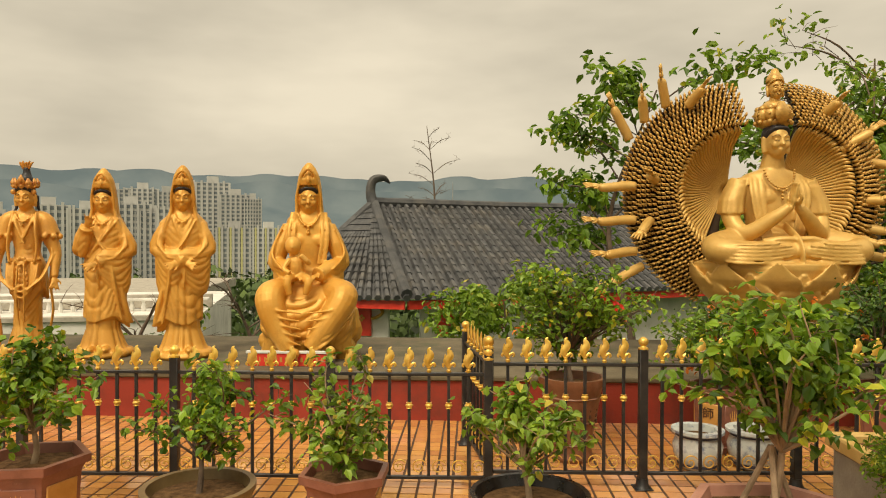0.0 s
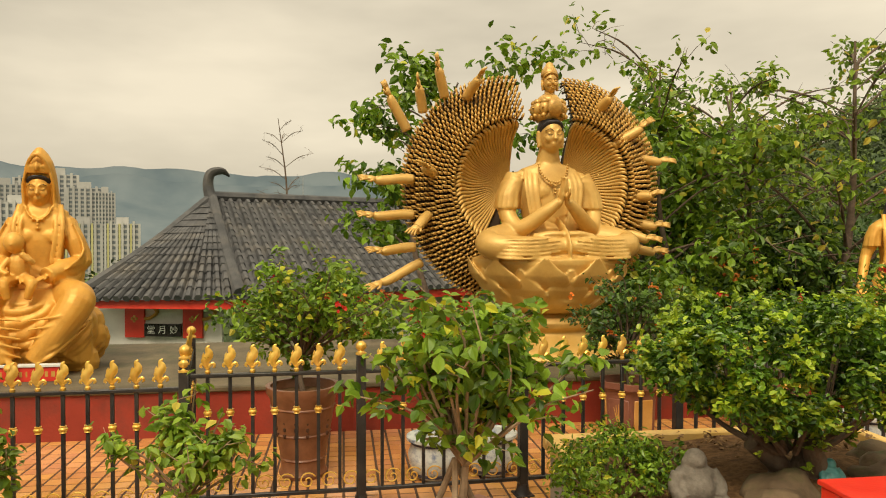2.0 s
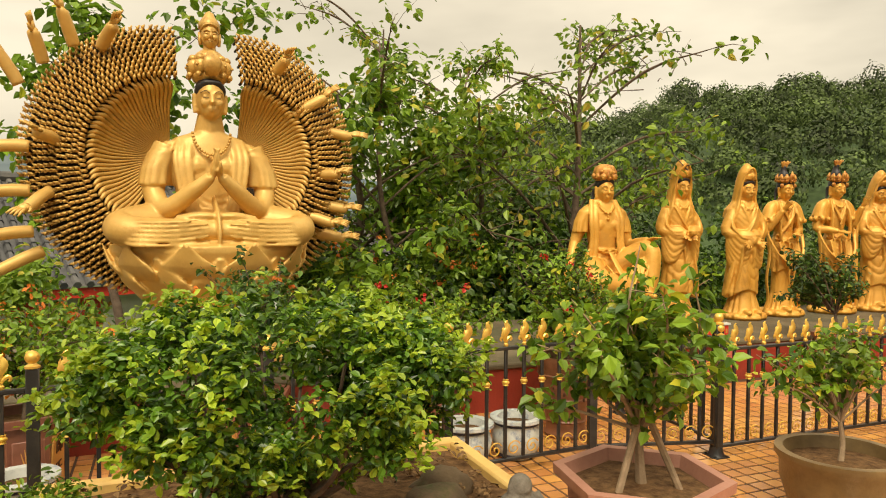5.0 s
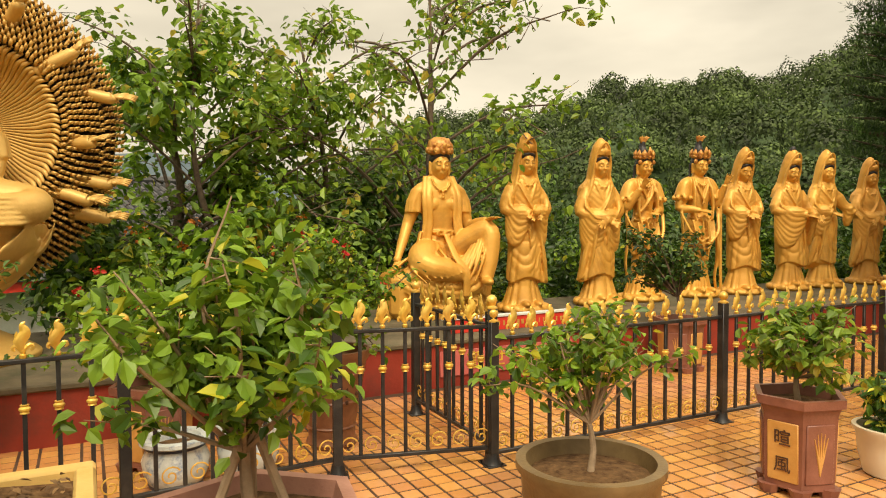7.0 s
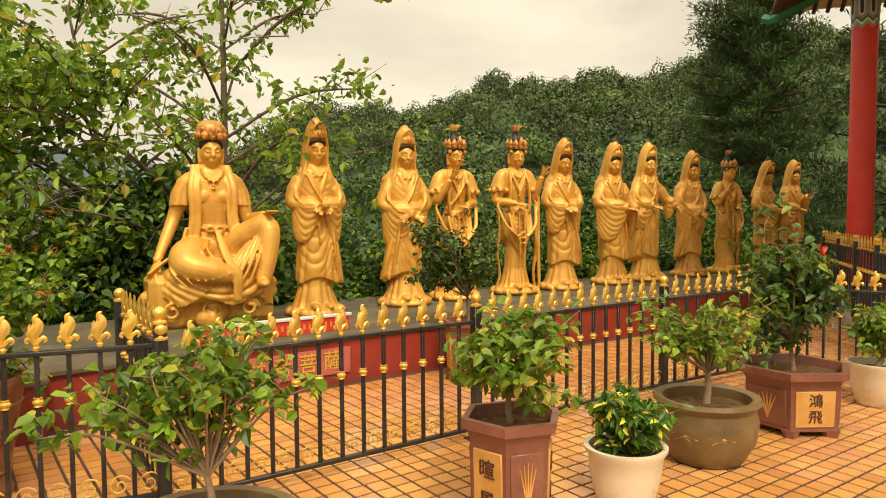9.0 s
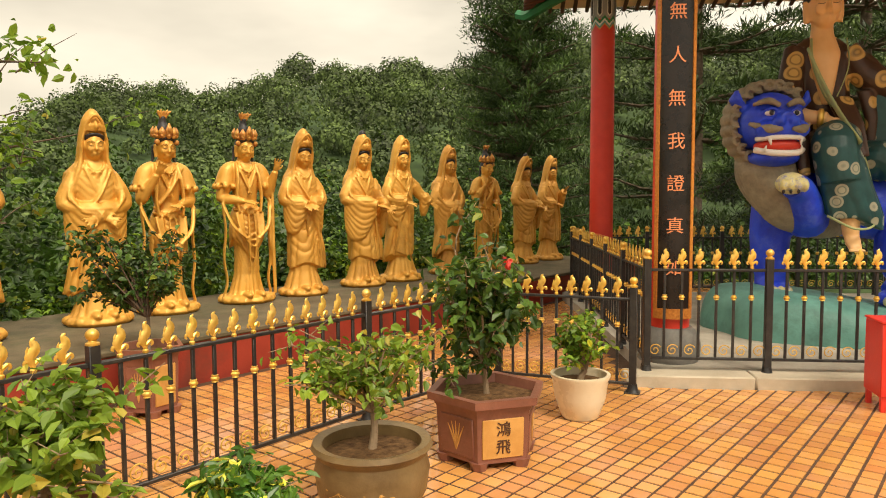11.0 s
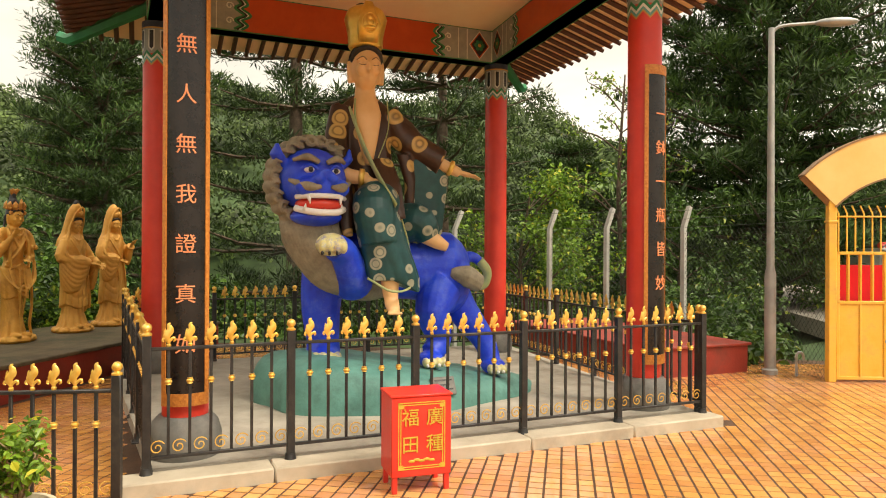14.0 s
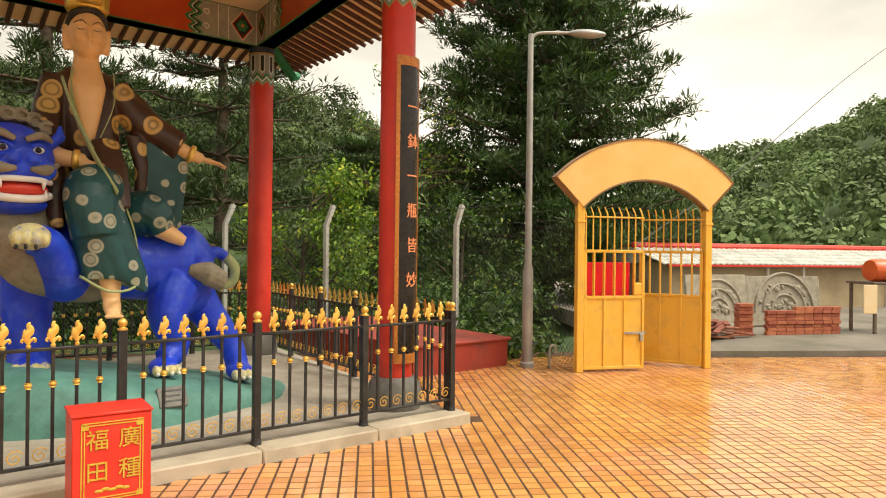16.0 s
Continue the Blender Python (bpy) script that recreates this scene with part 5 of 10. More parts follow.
def standing(kind, seed, lean=0.0):
    """A standing figure about two metres tall on a low cloud base, facing -y."""
    g, hair, fine, crest = Geo(), Geo(), Geo(), Geo()
    rng = random.Random(seed)
    f = rng.random()
    L = lean
    way = kind.get("swing", 1)
    if kind["crown"]:
        # narrow skirt, bare waist, wrapped overskirt with an apron loop
        drape(g, [(0.06, 0.215, 0.19, 0, 0), (0.14, 0.175, 0.155, 0, 0), (0.32, 0.135, 0.125, 0.005, 0), (0.60, 0.135, 0.125, 0.01, 0), (0.85, 0.165, 0.135, 0.015 + L, 0), (1.0, 0.165, 0.13, 0.015 + L, 0), (1.10, 0.12, 0.10, 0.01 + L, 0)],
              [flutes(13, 0.040, 0.05, 0.5, f), swags(0.075, 0.012, 0.30, 0.85, 0.30, 0.1 * way)], 120, 90)
        drape(g, [(0.66, 0.185, 0.155, 0.015 + L, 0), (0.80, 0.19, 0.155, 0.015 + L, 0), (0.98, 0.172, 0.14, 0.015 + L, 0), (1.06, 0.135, 0.11, 0.01 + L, 0)],
              [flutes(11, 0.030, 0.6, 1.05, f + 0.3, 0.6), swags(0.06, 0.012, 0.6, 1.0, 0.25, -0.1)], 120, 50, hem=lambda a: 0.07 * np.sin(3 * a + f * 6) - 0.10 * np.clip(-np.sin(a), 0, 1) ** 4)
        drape(g, [(1.02, 0.138, 0.112, 0.01 + L, 0), (1.14, 0.122, 0.10, 0.01 + L, 0), (1.30, 0.155, 0.112, L, -0.008), (1.42, 0.178, 0.108, L, 0), (1.49, 0.165, 0.092, L, 0), (1.55, 0.085, 0.07, L, 0.005), (1.62, 0.055, 0.055, L, 0)],
              [swags(0.06, 0.008, 1.02, 1.24, 0.2, 0.2)], 96, 50)
        for k in range(3):
            w = 0.15 - 0.03 * k
            tube(g, curve_pts([(L - w, -0.13, 1.00), (L - w * 0.8, -0.19, 0.80 - 0.05 * k), (L + 0.01, -0.205, 0.63 + 0.07 * k), (L + w * 0.85, -0.19, 0.80 - 0.05 * k), (L + w, -0.13, 1.00)], 6), 0.015, 8)
        # shoulder cape with scalloped ends over the short sleeves
        for k in (-1, 1):
            tube(g, curve_pts([(L + k * 0.10, 0.0, 1.52), (L + k * 0.185, 0, 1.45), (L + k * 0.225, 0.0, 1.30)], 4), lerp_list([0.055, 0.085, 0.105], 9), 16)
            for j in range(7):
                q = 2 * math.pi * j / 7
                ball(g, L + k * 0.225 + 0.10 * math.cos(q), 0.095 * math.sin(q), 1.285, 0.035, 0.035, 0.035, 8)
            tube(g, curve_pts([(L + k * 0.11, -0.05, 1.54), (L + k * 0.125, -0.125, 1.36), (L + k * 0.14, -0.135, 1.16), (L + k * 0.12, -0.15, 1.0)], 5), lerp_list([0.03, 0.036, 0.03, 0.024], 16), 8, 0.5)
        tube(g, curve_pts([(L - 0.15, -0.05, 1.04), (L, -0.145, 1.01), (L + 0.15, -0.05, 1.04)], 6), 0.030, 10, 0.6)
        for k in range(7):
            q = 2 * math.pi * k / 7
            ball(g, L + 0.04 * math.cos(q), -0.165, 1.02 + 0.035 * math.sin(q), 0.020, n=8)
        for k in (-1, 1):
            # long ribbons from the elbows to the base
            ribbon(g, [(L + k * 0.22, 0.02, 1.32), (L + k * 0.27, -0.06, 1.08), (k * 0.25, -0.07, 0.80), (k * 0.27, -0.05, 0.50), (k * 0.24, -0.05, 0.25), (k * 0.28, -0.03, 0.07)], 0.030)
            ribbon(g, [(L + k * 0.27, -0.06, 1.10), (L + k * 0.20, -0.17, 0.86), (L + k * 0.06, -0.215, 0.72)], 0.026)
            tube(g, curve_pts([(L + k * 0.03, -0.18, 0.98), (L + k * 0.04, -0.20, 0.66), (L + k * 0.02, -0.17, 0.34)], 5), lerp_list([0.016, 0.026, 0.012], 11), 8, 0.5)
    else:
        hem_z = 0.36 + 0.06 * f
        drape(g, [(0.06, 0.255, 0.22, 0, 0), (0.14, 0.215, 0.185, 0, 0), (0.30, 0.165, 0.15, 0, 0), (0.50, 0.155, 0.14, 0, 0), (0.70, 0.16, 0.14, L, 0)],
              [flutes(12, 0.050, 0.05, 0.55, f)], 120, 50)
        drape(g, [(hem_z, 0.225, 0.180, way * 0.035, 0), (hem_z + 0.10, 0.215, 0.172, way * 0.025, 0), (0.75, 0.205, 0.165, L + way * 0.01, 0), (1.0, 0.212, 0.162, L, 0), (1.16, 0.188, 0.145, L, 0), (1.32, 0.196, 0.132, L, -0.008), (1.42, 0.204, 0.122, L, 0), (1.49, 0.175, 0.102, L, 0.005), (1.56, 0.09, 0.078, L, 0.01), (1.62, 0.06, 0.06, L, 0.005)],
              [flutes(10, 0.040, hem_z - 0.1, 1.05, f * 0.7, -1.1 * way), swags(0.135, 0.015, hem_z + 0.02, 1.06, 0.42, -0.2 * way, 0.16 * way), swags(0.07, 0.008, 1.16, 1.48, 0.16, 0.1)], 128, 110,
              hem=lambda a: -0.10 * np.clip(np.cos(a - (0.5 if way > 0 else 2.64)), 0, 1) ** 2 + 0.035 * np.sin(3 * a + f * 5))
        # the mantle's edge crossing the front, and a flick of cloth at the lower corner
        tube(g, curve_pts([(L - way * 0.13, -0.10, 1.46), (L - way * 0.03, -0.155, 1.26), (L + way * 0.09, -0.165, 1.06), (L + way * 0.14, -0.165, 0.76), (L + way * 0.20, -0.12, hem_z - 0.02)], 6), lerp_list([0.012, 0.020, 0.024, 0.022, 0.016], 25), 8, 0.7)
        tube(g, curve_pts([(L + way * 0.17, -0.09, 0.85), (way * 0.23, -0.07, 0.58), (way * 0.27, -0.03, hem_z - 0.01), (way * 0.31, -0.01, hem_z - 0.05)], 5), lerp_list([0.03, 0.05, 0.05, 0.012], 16), 10, 0.7)
        tube(g, curve_pts([(L - way * 0.02, -0.165, 1.05), (L - way * 0.03, -0.19, 0.92), (L - way * 0.015, -0.185, 0.74)], 4), lerp_list([0.020, 0.024, 0.010], 9), 8, 0.6)
    # base of clouds and petals
    lathe(g, [(0.27, 0.0), (0.30, 0.03), (0.28, 0.07), (0.23, 0.09)], 28, wave=0.05, lobes=9)
    for k in range(13):
        a = 2 * math.pi * k / 13 + f
        ball(g, 0.26 * math.cos(a), 0.23 * math.sin(a), 0.045, 0.065, 0.06, 0.05, 10)
    for k in (-1, 1):
        ball(g, k * 0.075, -0.215, 0.10, 0.048, 0.09, 0.040, 10)
    m = head(g, hair, L, -0.03, 1.70, 1.12, kind.get("tilt", 6), fine)
    if kind["crown"]:
        top = Geo()
        ball(top, 0.0, 0.04, 0.16, 0.060, 0.06, 0.07, 14)
        tube(top, curve_pts([(0, 0.05, 0.18), (0.0, 0.055, 0.24), (0.0, 0.05, 0.29)], 4), lerp_list([0.05, 0.036, 0.028], 9), 10)
        hair.join(top, m)
        plume = Geo()
        for k in range(5):
            tube(plume, curve_pts([(0.01 * (k - 2), 0.045, 0.27), (0.022 * (k - 2), 0.04, 0.32), (0.030 * (k - 2) + 0.01, 0.03, 0.335 + 0.012 * (k % 2))], 3), lerp_list([0.012, 0.014, 0.006], 7), 6)
        crown(crest, m, kind.get("tall", 0.13) * 0.8)
        for k in range(9):
            q = radians(-90 + (k - 4) * 30)
            ball(plume, 0.098 * math.cos(q), 0.008 + 0.104 * math.sin(q), 0.108, 0.022, 0.020, 0.020, 8)
        for k in (-1, 1):
            ball(plume, k * 0.088, -0.055, 0.055, 0.026, 0.018, 0.026, 10)
        crest.join(plume, m)
        for k in (-1, 1):
            tube(hair, curve_pts([(L + k * 0.09, 0.02, 1.72), (L + k * 0.105, 0.02, 1.60), (L + k * 0.14, 0.0, 1.52)], 4), lerp_list([0.026, 0.018, 0.010], 9), 8)
    else:
        hood(g, m, wide=kind.get("cape", 0.19))
    if kind.get("topknot"):
        top = Geo()
        ball(top, 0, 0.03, 0.28, 0.045, 0.045, 0.055, 12)
        hair.join(top, m)
    # neckline, necklace with pendants
    for k in (-1, 1):
        tube(g, curve_pts([(L + k * 0.10, -0.02, 1.555), (L + k * 0.085, -0.105, 1.46), (L + k * 0.03, -0.135, 1.32), (L - k * 0.02, -0.145, 1.20)], 5), lerp_list([0.016, 0.018, 0.018, 0.012], 16), 8, 0.7)
    for k in range(13):
        a = math.pi * (k + 0.5) / 13
        ball(g, L + 0.078 * math.cos(a), -0.080 - 0.045 * math.sin(a), 1.535 - 0.085 * math.sin(a), 0.0095, n=8)
    for dx, dz in ((0, -0.10), (-0.03, -0.085), (0.03, -0.085), (0, -0.125)):
        ball(g, L + dx, -0.132, 1.53 + dz, 0.013, 0.011, 0.016, 8)
    if kind.get("sash"):
        tube(g, curve_pts([(L + 0.15 * kind["sash"], -0.06, 1.5), (L, -0.145, 1.28), (L - 0.15 * kind["sash"], -0.10, 1.08)], 5), 0.03, 8, 0.6)
    for side, spec in ((-1, kind["right"]), (1, kind["left"])):
        elbow, wrist, drop, palm = spec
        e, w = (side * elbow[0] + L, elbow[1], elbow[2]), (side * wrist[0] + L, wrist[1], wrist[2])
        arm(g, side, e, w, 0.078, 0, (0.20, 0.0, 1.46), bare=drop == 0, palm=palm)
        if drop:
            sleeve_fall(g, e, w, drop * 1.25, side, f)
            for k in range(5):
                p, q = Vector((side * 0.20 + L, -0.06, 1.40 - 0.045 * k)), Vector(e).lerp(Vector(w), 0.2 + 0.17 * k)
                mid = p.lerp(q, 0.5) + Vector((side * 0.045, -0.055, -0.05))
                tube(g, curve_pts([p, mid, q + Vector((0, -0.055, 0.02))], 4), lerp_list([0.005, 0.014, 0.006], 9), 6)
        else:
            for k in (0.93, 0.80):
                p = Vector(e).lerp(Vector(w), k)
                ball(g, p.x, p.y, p.z, 0.042, 0.042, 0.018, 10)
    if kind.get("holds") == "bowl":
        lathe(g, [(0.03, 1.10), (0.05, 1.12), (0.055, 1.16)], 14, x=L, y=-0.30)
    if kind.get("holds") == "tray":
        tray = Geo()
        ball(tray, 0, 0, 0, 0.13, 0.09, 0.035, 16)
        for k in range(5):
            ball(tray, 0.05 * (k - 2), 0, 0.03, 0.035, n=8)
        g.join(tray, pose(L + 0.30, -0.22, 1.02))
    if kind.get("staff"):
        tube(g, [(L + 0.30, -0.10, 0.08), (L + 0.29, -0.09, 0.6), (L + 0.30, -0.08, 1.25)], [0.020, 0.024, 0.016], 8)
    return [(g, GOLD, 0.0095), (crest, CREST_GOLD, 0), (hair, HAIR, 0.014), (fine, HAIR, 0)]


WAIST = ((0.25, -0.03, 1.17), (0.03, -0.21, 1.10), 0.32, (0, -0.6, 0.8))
CROSS = ((0.26, -0.02, 1.15), (-0.03, -0.20, 1.02), 0.36, (0, -1, 0.2))
RAISED = ((0.24, -0.04, 1.16), (0.13, -0.20, 1.40), 0.18, (0, 1, 0.2))
RAISED_BARE = ((0.25, -0.02, 1.17), (0.15, -0.19, 1.42), 0, (0, 1, 0.1))
OPEN_BARE = ((0.27, -0.02, 1.20), (0.30, -0.16, 1.45), 0, (0, 1, 0.1))
LOW_BARE = ((0.26, 0.0, 1.16), (0.08, -0.19, 1.12), 0, (0, -0.4, 1))
DOWN_BARE = ((0.28, 0.0, 1.12), (0.30, -0.10, 0.85), 0, (0.5, -1, 0))
OUT_LEFT = ((0.26, -0.04, 1.16), (0.24, -0.26, 1.05), 0.38, (0, -0.3, 1))
OVER = ((0.26, -0.04, 1.16), (-0.10, -0.25, 1.08), 0.42, (0, -0.3, 1))
KINDS = {
    "cross": dict(crown=0, swing=-1, right=CROSS, left=CROSS, cape=0.235),
    "bowl": dict(crown=0, right=WAIST, left=WAIST, holds="bowl"),
    "front": dict(crown=0, right=WAIST, left=WAIST, tilt=12),
    "point": dict(crown=0, right=RAISED, left=CROSS, sash=1),
    "chin": dict(crown=1, tilt=6, right=RAISED_BARE, left=LOW_BARE, sash=1, tall=0.16),
    "open": dict(crown=1, right=LOW_BARE, left=OPEN_BARE, tall=0.16, staff=1, tilt=10),
    "apart": dict(crown=1, right=DOWN_BARE, left=DOWN_BARE, tall=0.15),
    "tray": dict(crown=0, right=OVER, left=OUT_LEFT, holds="tray", topknot=1, tilt=12),
    "out": dict(crown=0, swing=-1, right=WAIST, left=((0.30, -0.06, 1.22), (0.42, -0.16, 1.10), 0.22, (0, -1, 0.5)), sash=-1),
    "offer": dict(crown=0, right=WAIST, left=((0.25, -0.05, 1.2), (0.20, -0.22, 1.34), 0.22, (0, 1, 0.1))),
}
BASE_Z = WALL_Z + 0.05
ROW = "golden statues on the wall"
for x, y, kind, turn, h, lean, label in (
        (-2.90, 7.65, "apart", 14, 2.03, 0.0, "golden standing statue with a crown and trailing ribbons on the wall"),
        (-2.09, 7.65, "point", 14, 1.95, 0.02, "golden hooded statue with one hand raised on the wall"),
        (-1.24, 7.65, "cross", 18, 1.98, 0.0, "golden hooded statue with crossed palms on the wall"),
        (10.28, 8.30, "bowl", -6, 1.98, 0.02, "golden hooded statue holding a small bowl on the wall"),
        (11.39, 8.35, "cross", -10, 1.98, 0.0, "golden hooded statue with crossed palms standing on the wall"),
        (12.13, 8.42, "chin", -8, 2.05, 0.0, "golden crowned statue with a hand at its chin on the wall"),
        (13.06, 8.40, "open", -12, 2.10, 0.0, "golden crowned statue with an open palm on the wall"),
        (13.84, 8.36, "front", -12, 1.98, 0.0, "golden hooded statue with joined open palms on the wall"),
        (14.88, 8.40, "tray", -12, 2.03, -0.02, "golden statue with a topknot holding a tray on the wall"),
        (15.62, 8.40, "out", -12, 2.02, 0.0, "golden hooded statue reaching out with one arm on the wall"),
        (16.70, 8.42, "cross", -14, 1.95, 0.0, "golden hooded statue with folded palms on the wall"),
        (17.64, 8.40, "chin", -12, 2.0, 0.02, "golden crowned statue with ribbons and a raised hand on the wall"),
        (18.80, 8.40, "tray", -10, 1.92, 0.0, "golden statue with a topknot offering a tray on the wall"),
        (19.66, 8.40, "offer", -12, 1.92, 0.02, "golden hooded statue with one hand held up on the wall")):
    me = cast(standing(KINDS[kind], int(x * 10), lean), "statue")
    top = max(v.co.z for v in me.vertices)
    solid("statue", me, GOLD, label, "statue", pose(x, y, BASE_Z, 0, 0, turn) @ Matrix.Scale(h / top, 4), ROW)


def rock_seat(g, w, d, h, seed):
    rng = random.Random(seed)
    box(g, -w / 2, -d / 2, 0, w / 2, d / 2, h * 0.9, 0.08)
    for k in range(26):
        a = rng.uniform(0, 2 * math.pi)
        ball(g, w * 0.46 * math.cos(a), d * 0.46 * math.sin(a), rng.uniform(0.05, h * 0.85), rng.uniform(0.10, 0.17), rng.uniform(0.08, 0.14), rng.uniform(0.10, 0.2), 10)


def seated(child):
    """A figure seated on a rock: with a child on its lap, or with one knee raised."""
    g, hair, fine, crest = Geo(), Geo(), Geo(), Geo()
    hips = 0.58
    drape(g, [(hips - 0.06, 0.28, 0.21, 0, 0), (hips + 0.12, 0.23, 0.175, 0, 0), (hips + 0.34, 0.165, 0.125, 0, -0.01), (hips + 0.55, 0.195, 0.135, 0, -0.015), (hips + 0.72, 0.232, 0.13, 0, 0), (hips + 0.80, 0.21, 0.11, 0, 0), (hips + 0.865, 0.11, 0.085, 0, 0), (hips + 0.93, 0.065, 0.065, 0, -0.01)],
          [swags(0.075, 0.012, hips, hips + 0.36, 0.2, 0.2), flutes(9, 0.018, hips, hips + 0.35, 0.3)], 112, 80)
    m = head(g, hair, 0, -0.04, hips + 0.99, 1.18, 6, fine)
    for k in (-1, 1):
        ball(g, k * 0.085, -0.105, hips + 0.58, 0.085, 0.05, 0.07, 12)
    for k in range(15):
        a = math.pi * (k + 0.5) / 15
        ball(g, 0.10 * math.cos(a), -0.09 - 0.055 * math.sin(a), hips + 0.85 - 0.12 * math.sin(a), 0.0105, n=8)
    for dx, dz in ((0, -0.14), (-0.035, -0.125), (0.035, -0.125), (0, -0.17), (0, -0.20)):
        ball(g, dx, -0.152, hips + 0.85 + dz, 0.014, n=8)
    if child:
        rock_seat(g, 0.84, 0.60, 0.52, 5)
        hood(g, m, wide=0.25)
        # spread skirt in three tiers of hanging swags over the rock
        drape(g, [(0.14, 0.36, 0.25, 0, -0.16), (0.30, 0.45, 0.29, 0, -0.16), (0.45, 0.45, 0.31, 0, -0.16), (0.60, 0.38, 0.30, 0, -0.15), (0.72, 0.30, 0.24, 0, -0.10)],
              [swags(0.10, 0.034, 0.12, 0.66, 0.34, -0.15, 0.10), flutes(13, 0.060, 0.1, 0.6, 0.6)], 140, 70, hem=lambda a: 0.05 * np.sin(5 * a + 1))
        for s in (-1, 1):
            tube(g, curve_pts([(s * 0.12, 0.0, hips + 0.02), (s * 0.28, -0.28, hips + 0.06), (s * 0.34, -0.42, hips + 0.02), (s * 0.24 - 0.04, -0.47, 0.38), (s * 0.10 - 0.06, -0.50, 0.14)], 5), lerp_list([0.17, 0.155, 0.14, 0.115, 0.08], 21), 18)
            for k in range(6):
                tube(g, curve_pts([(s * 0.44, -0.34, hips - 0.03 * k), (s * (0.28 - 0.02 * k), -0.555, hips - 0.06 - 0.065 * k), (s * 0.02 - 0.02, -0.53, hips - 0.10 - 0.075 * k)], 5), lerp_list([0.006, 0.018, 0.008], 11), 6)
            arm(g, s, (s * 0.32, -0.04, hips + 0.36), (s * 0.10, -0.34, hips + 0.25), 0.085, 0, (0.25, 0, hips + 0.76))
            sleeve_fall(g, (s * 0.32, -0.04, hips + 0.34), (s * 0.13, -0.31, hips + 0.23), 0.34, s)
            for k in range(4):
                tube(g, curve_pts([(s * (0.25 + 0.02 * k), -0.08, hips + 0.72 - 0.05 * k), (s * 0.35, -0.13, hips + 0.46 - 0.03 * k), (s * 0.24, -0.30, hips + 0.30)], 4), lerp_list([0.006, 0.015, 0.006], 9), 6)
            for off in (0.0, 0.05):
                tube(g, curve_pts([(s * (0.11 + off), -0.04, hips + 0.86), (s * (0.14 + off), -0.14, hips + 0.64), (s * (0.10 + off), -0.16, hips + 0.34)], 5), 0.022, 8, 0.6)
        ball(g, -0.10, -0.60, 0.12, 0.05, 0.10, 0.045, 12)
        # child
        ball(g, -0.10, -0.33, hips + 0.33, 0.085, 0.075, 0.13, 14)
        ball(g, -0.13, -0.36, hips + 0.53, 0.078, 0.080, 0.088, 16)
        ball(g, -0.13, -0.435, hips + 0.515, 0.012, 0.014, 0.012, 8)
        tube(g, curve_pts([(-0.05, -0.36, hips + 0.42), (0.02, -0.44, hips + 0.37), (-0.06, -0.45, hips + 0.44)], 3), 0.028, 8)
        tube(g, curve_pts([(-0.16, -0.36, hips + 0.40), (-0.21, -0.42, hips + 0.31), (-0.15, -0.45, hips + 0.27)], 3), 0.028, 8)
        for s in (-1, 1):
            tube(g, curve_pts([(-0.10 + 0.04 * s, -0.35, hips + 0.23), (-0.08 + 0.10 * s, -0.47, hips + 0.20), (-0.08 + 0.07 * s, -0.48, hips + 0.07)], 3), lerp_list([0.05, 0.045, 0.03], 7), 8)
    else:
        # carved block with scrolls
        box(g, -0.58, -0.30, 0, 0.50, 0.32, 0.48, 0.07)
        rng = random.Random(4)
        for k in range(22):
            q = rng.uniform(math.pi, 2 * math.pi)
            ball(g, -0.04 + 0.52 * math.cos(q), 0.0 + 0.30 * math.sin(q), rng.uniform(0.03, 0.42), rng.uniform(0.07, 0.13), rng.uniform(0.05, 0.09), rng.uniform(0.06, 0.14), 10)
        for cx in (-0.40, -0.08, 0.26):
            tube(g, [(cx + 0.085 * (1 - q / 26) * math.cos(q * 0.45), -0.35, 0.16 + 0.085 * (1 - q / 26) * math.sin(q * 0.45)) for q in range(20)], 0.017, 6)
        crown(crest, m, 0.09, 9)
        dome = Geo()
        lathe(dome, [(0.10, 0.08), (0.125, 0.12), (0.135, 0.17), (0.115, 0.23), (0.06, 0.265), (0.01, 0.27)], 28, wave=0.06, lobes=9)
        for k in range(34):
            q, h = rng.uniform(0, 6.28), rng.uniform(0.10, 0.24)
            rr = float(np.interp(h, [0.08, 0.16, 0.26], [0.115, 0.135, 0.07]))
            ball(dome, rr * math.cos(q), rr * math.sin(q), h, 0.026, 0.026, 0.024, 8)
        crest.join(dome, m @ pose(0, 0.01, 0.03) @ Matrix.Scale(0.80, 4))
        for s in (-1, 1):
            tube(hair, curve_pts([(s * 0.10, 0.0, hips + 1.0), (s * 0.115, 0.01, hips + 0.90), (s * 0.16, -0.02, hips + 0.80)], 4), lerp_list([0.028, 0.020, 0.010], 9), 8)
            for off, r in ((0.0, 0.036), (0.05, 0.028)):
                tube(g, curve_pts([(s * (0.10 + off), -0.02, hips + 0.875), (s * (0.145 + off), -0.125, hips + 0.66), (s * (0.14 + off), -0.14, hips + 0.42), (s * (0.17 + off), -0.14, hips + 0.16)], 6), r, 10, 0.55)
            drape(g, [(hips + 0.50, 0.092, 0.095, s * 0.268, 0), (hips + 0.62, 0.09, 0.09, s * 0.255, 0), (hips + 0.74, 0.075, 0.085, s * 0.215, 0), (hips + 0.80, 0.04, 0.05, s * 0.18, 0)], [flutes(8, 0.03, hips + 0.48, hips + 0.7, 0.2 * s)], 56, 24)
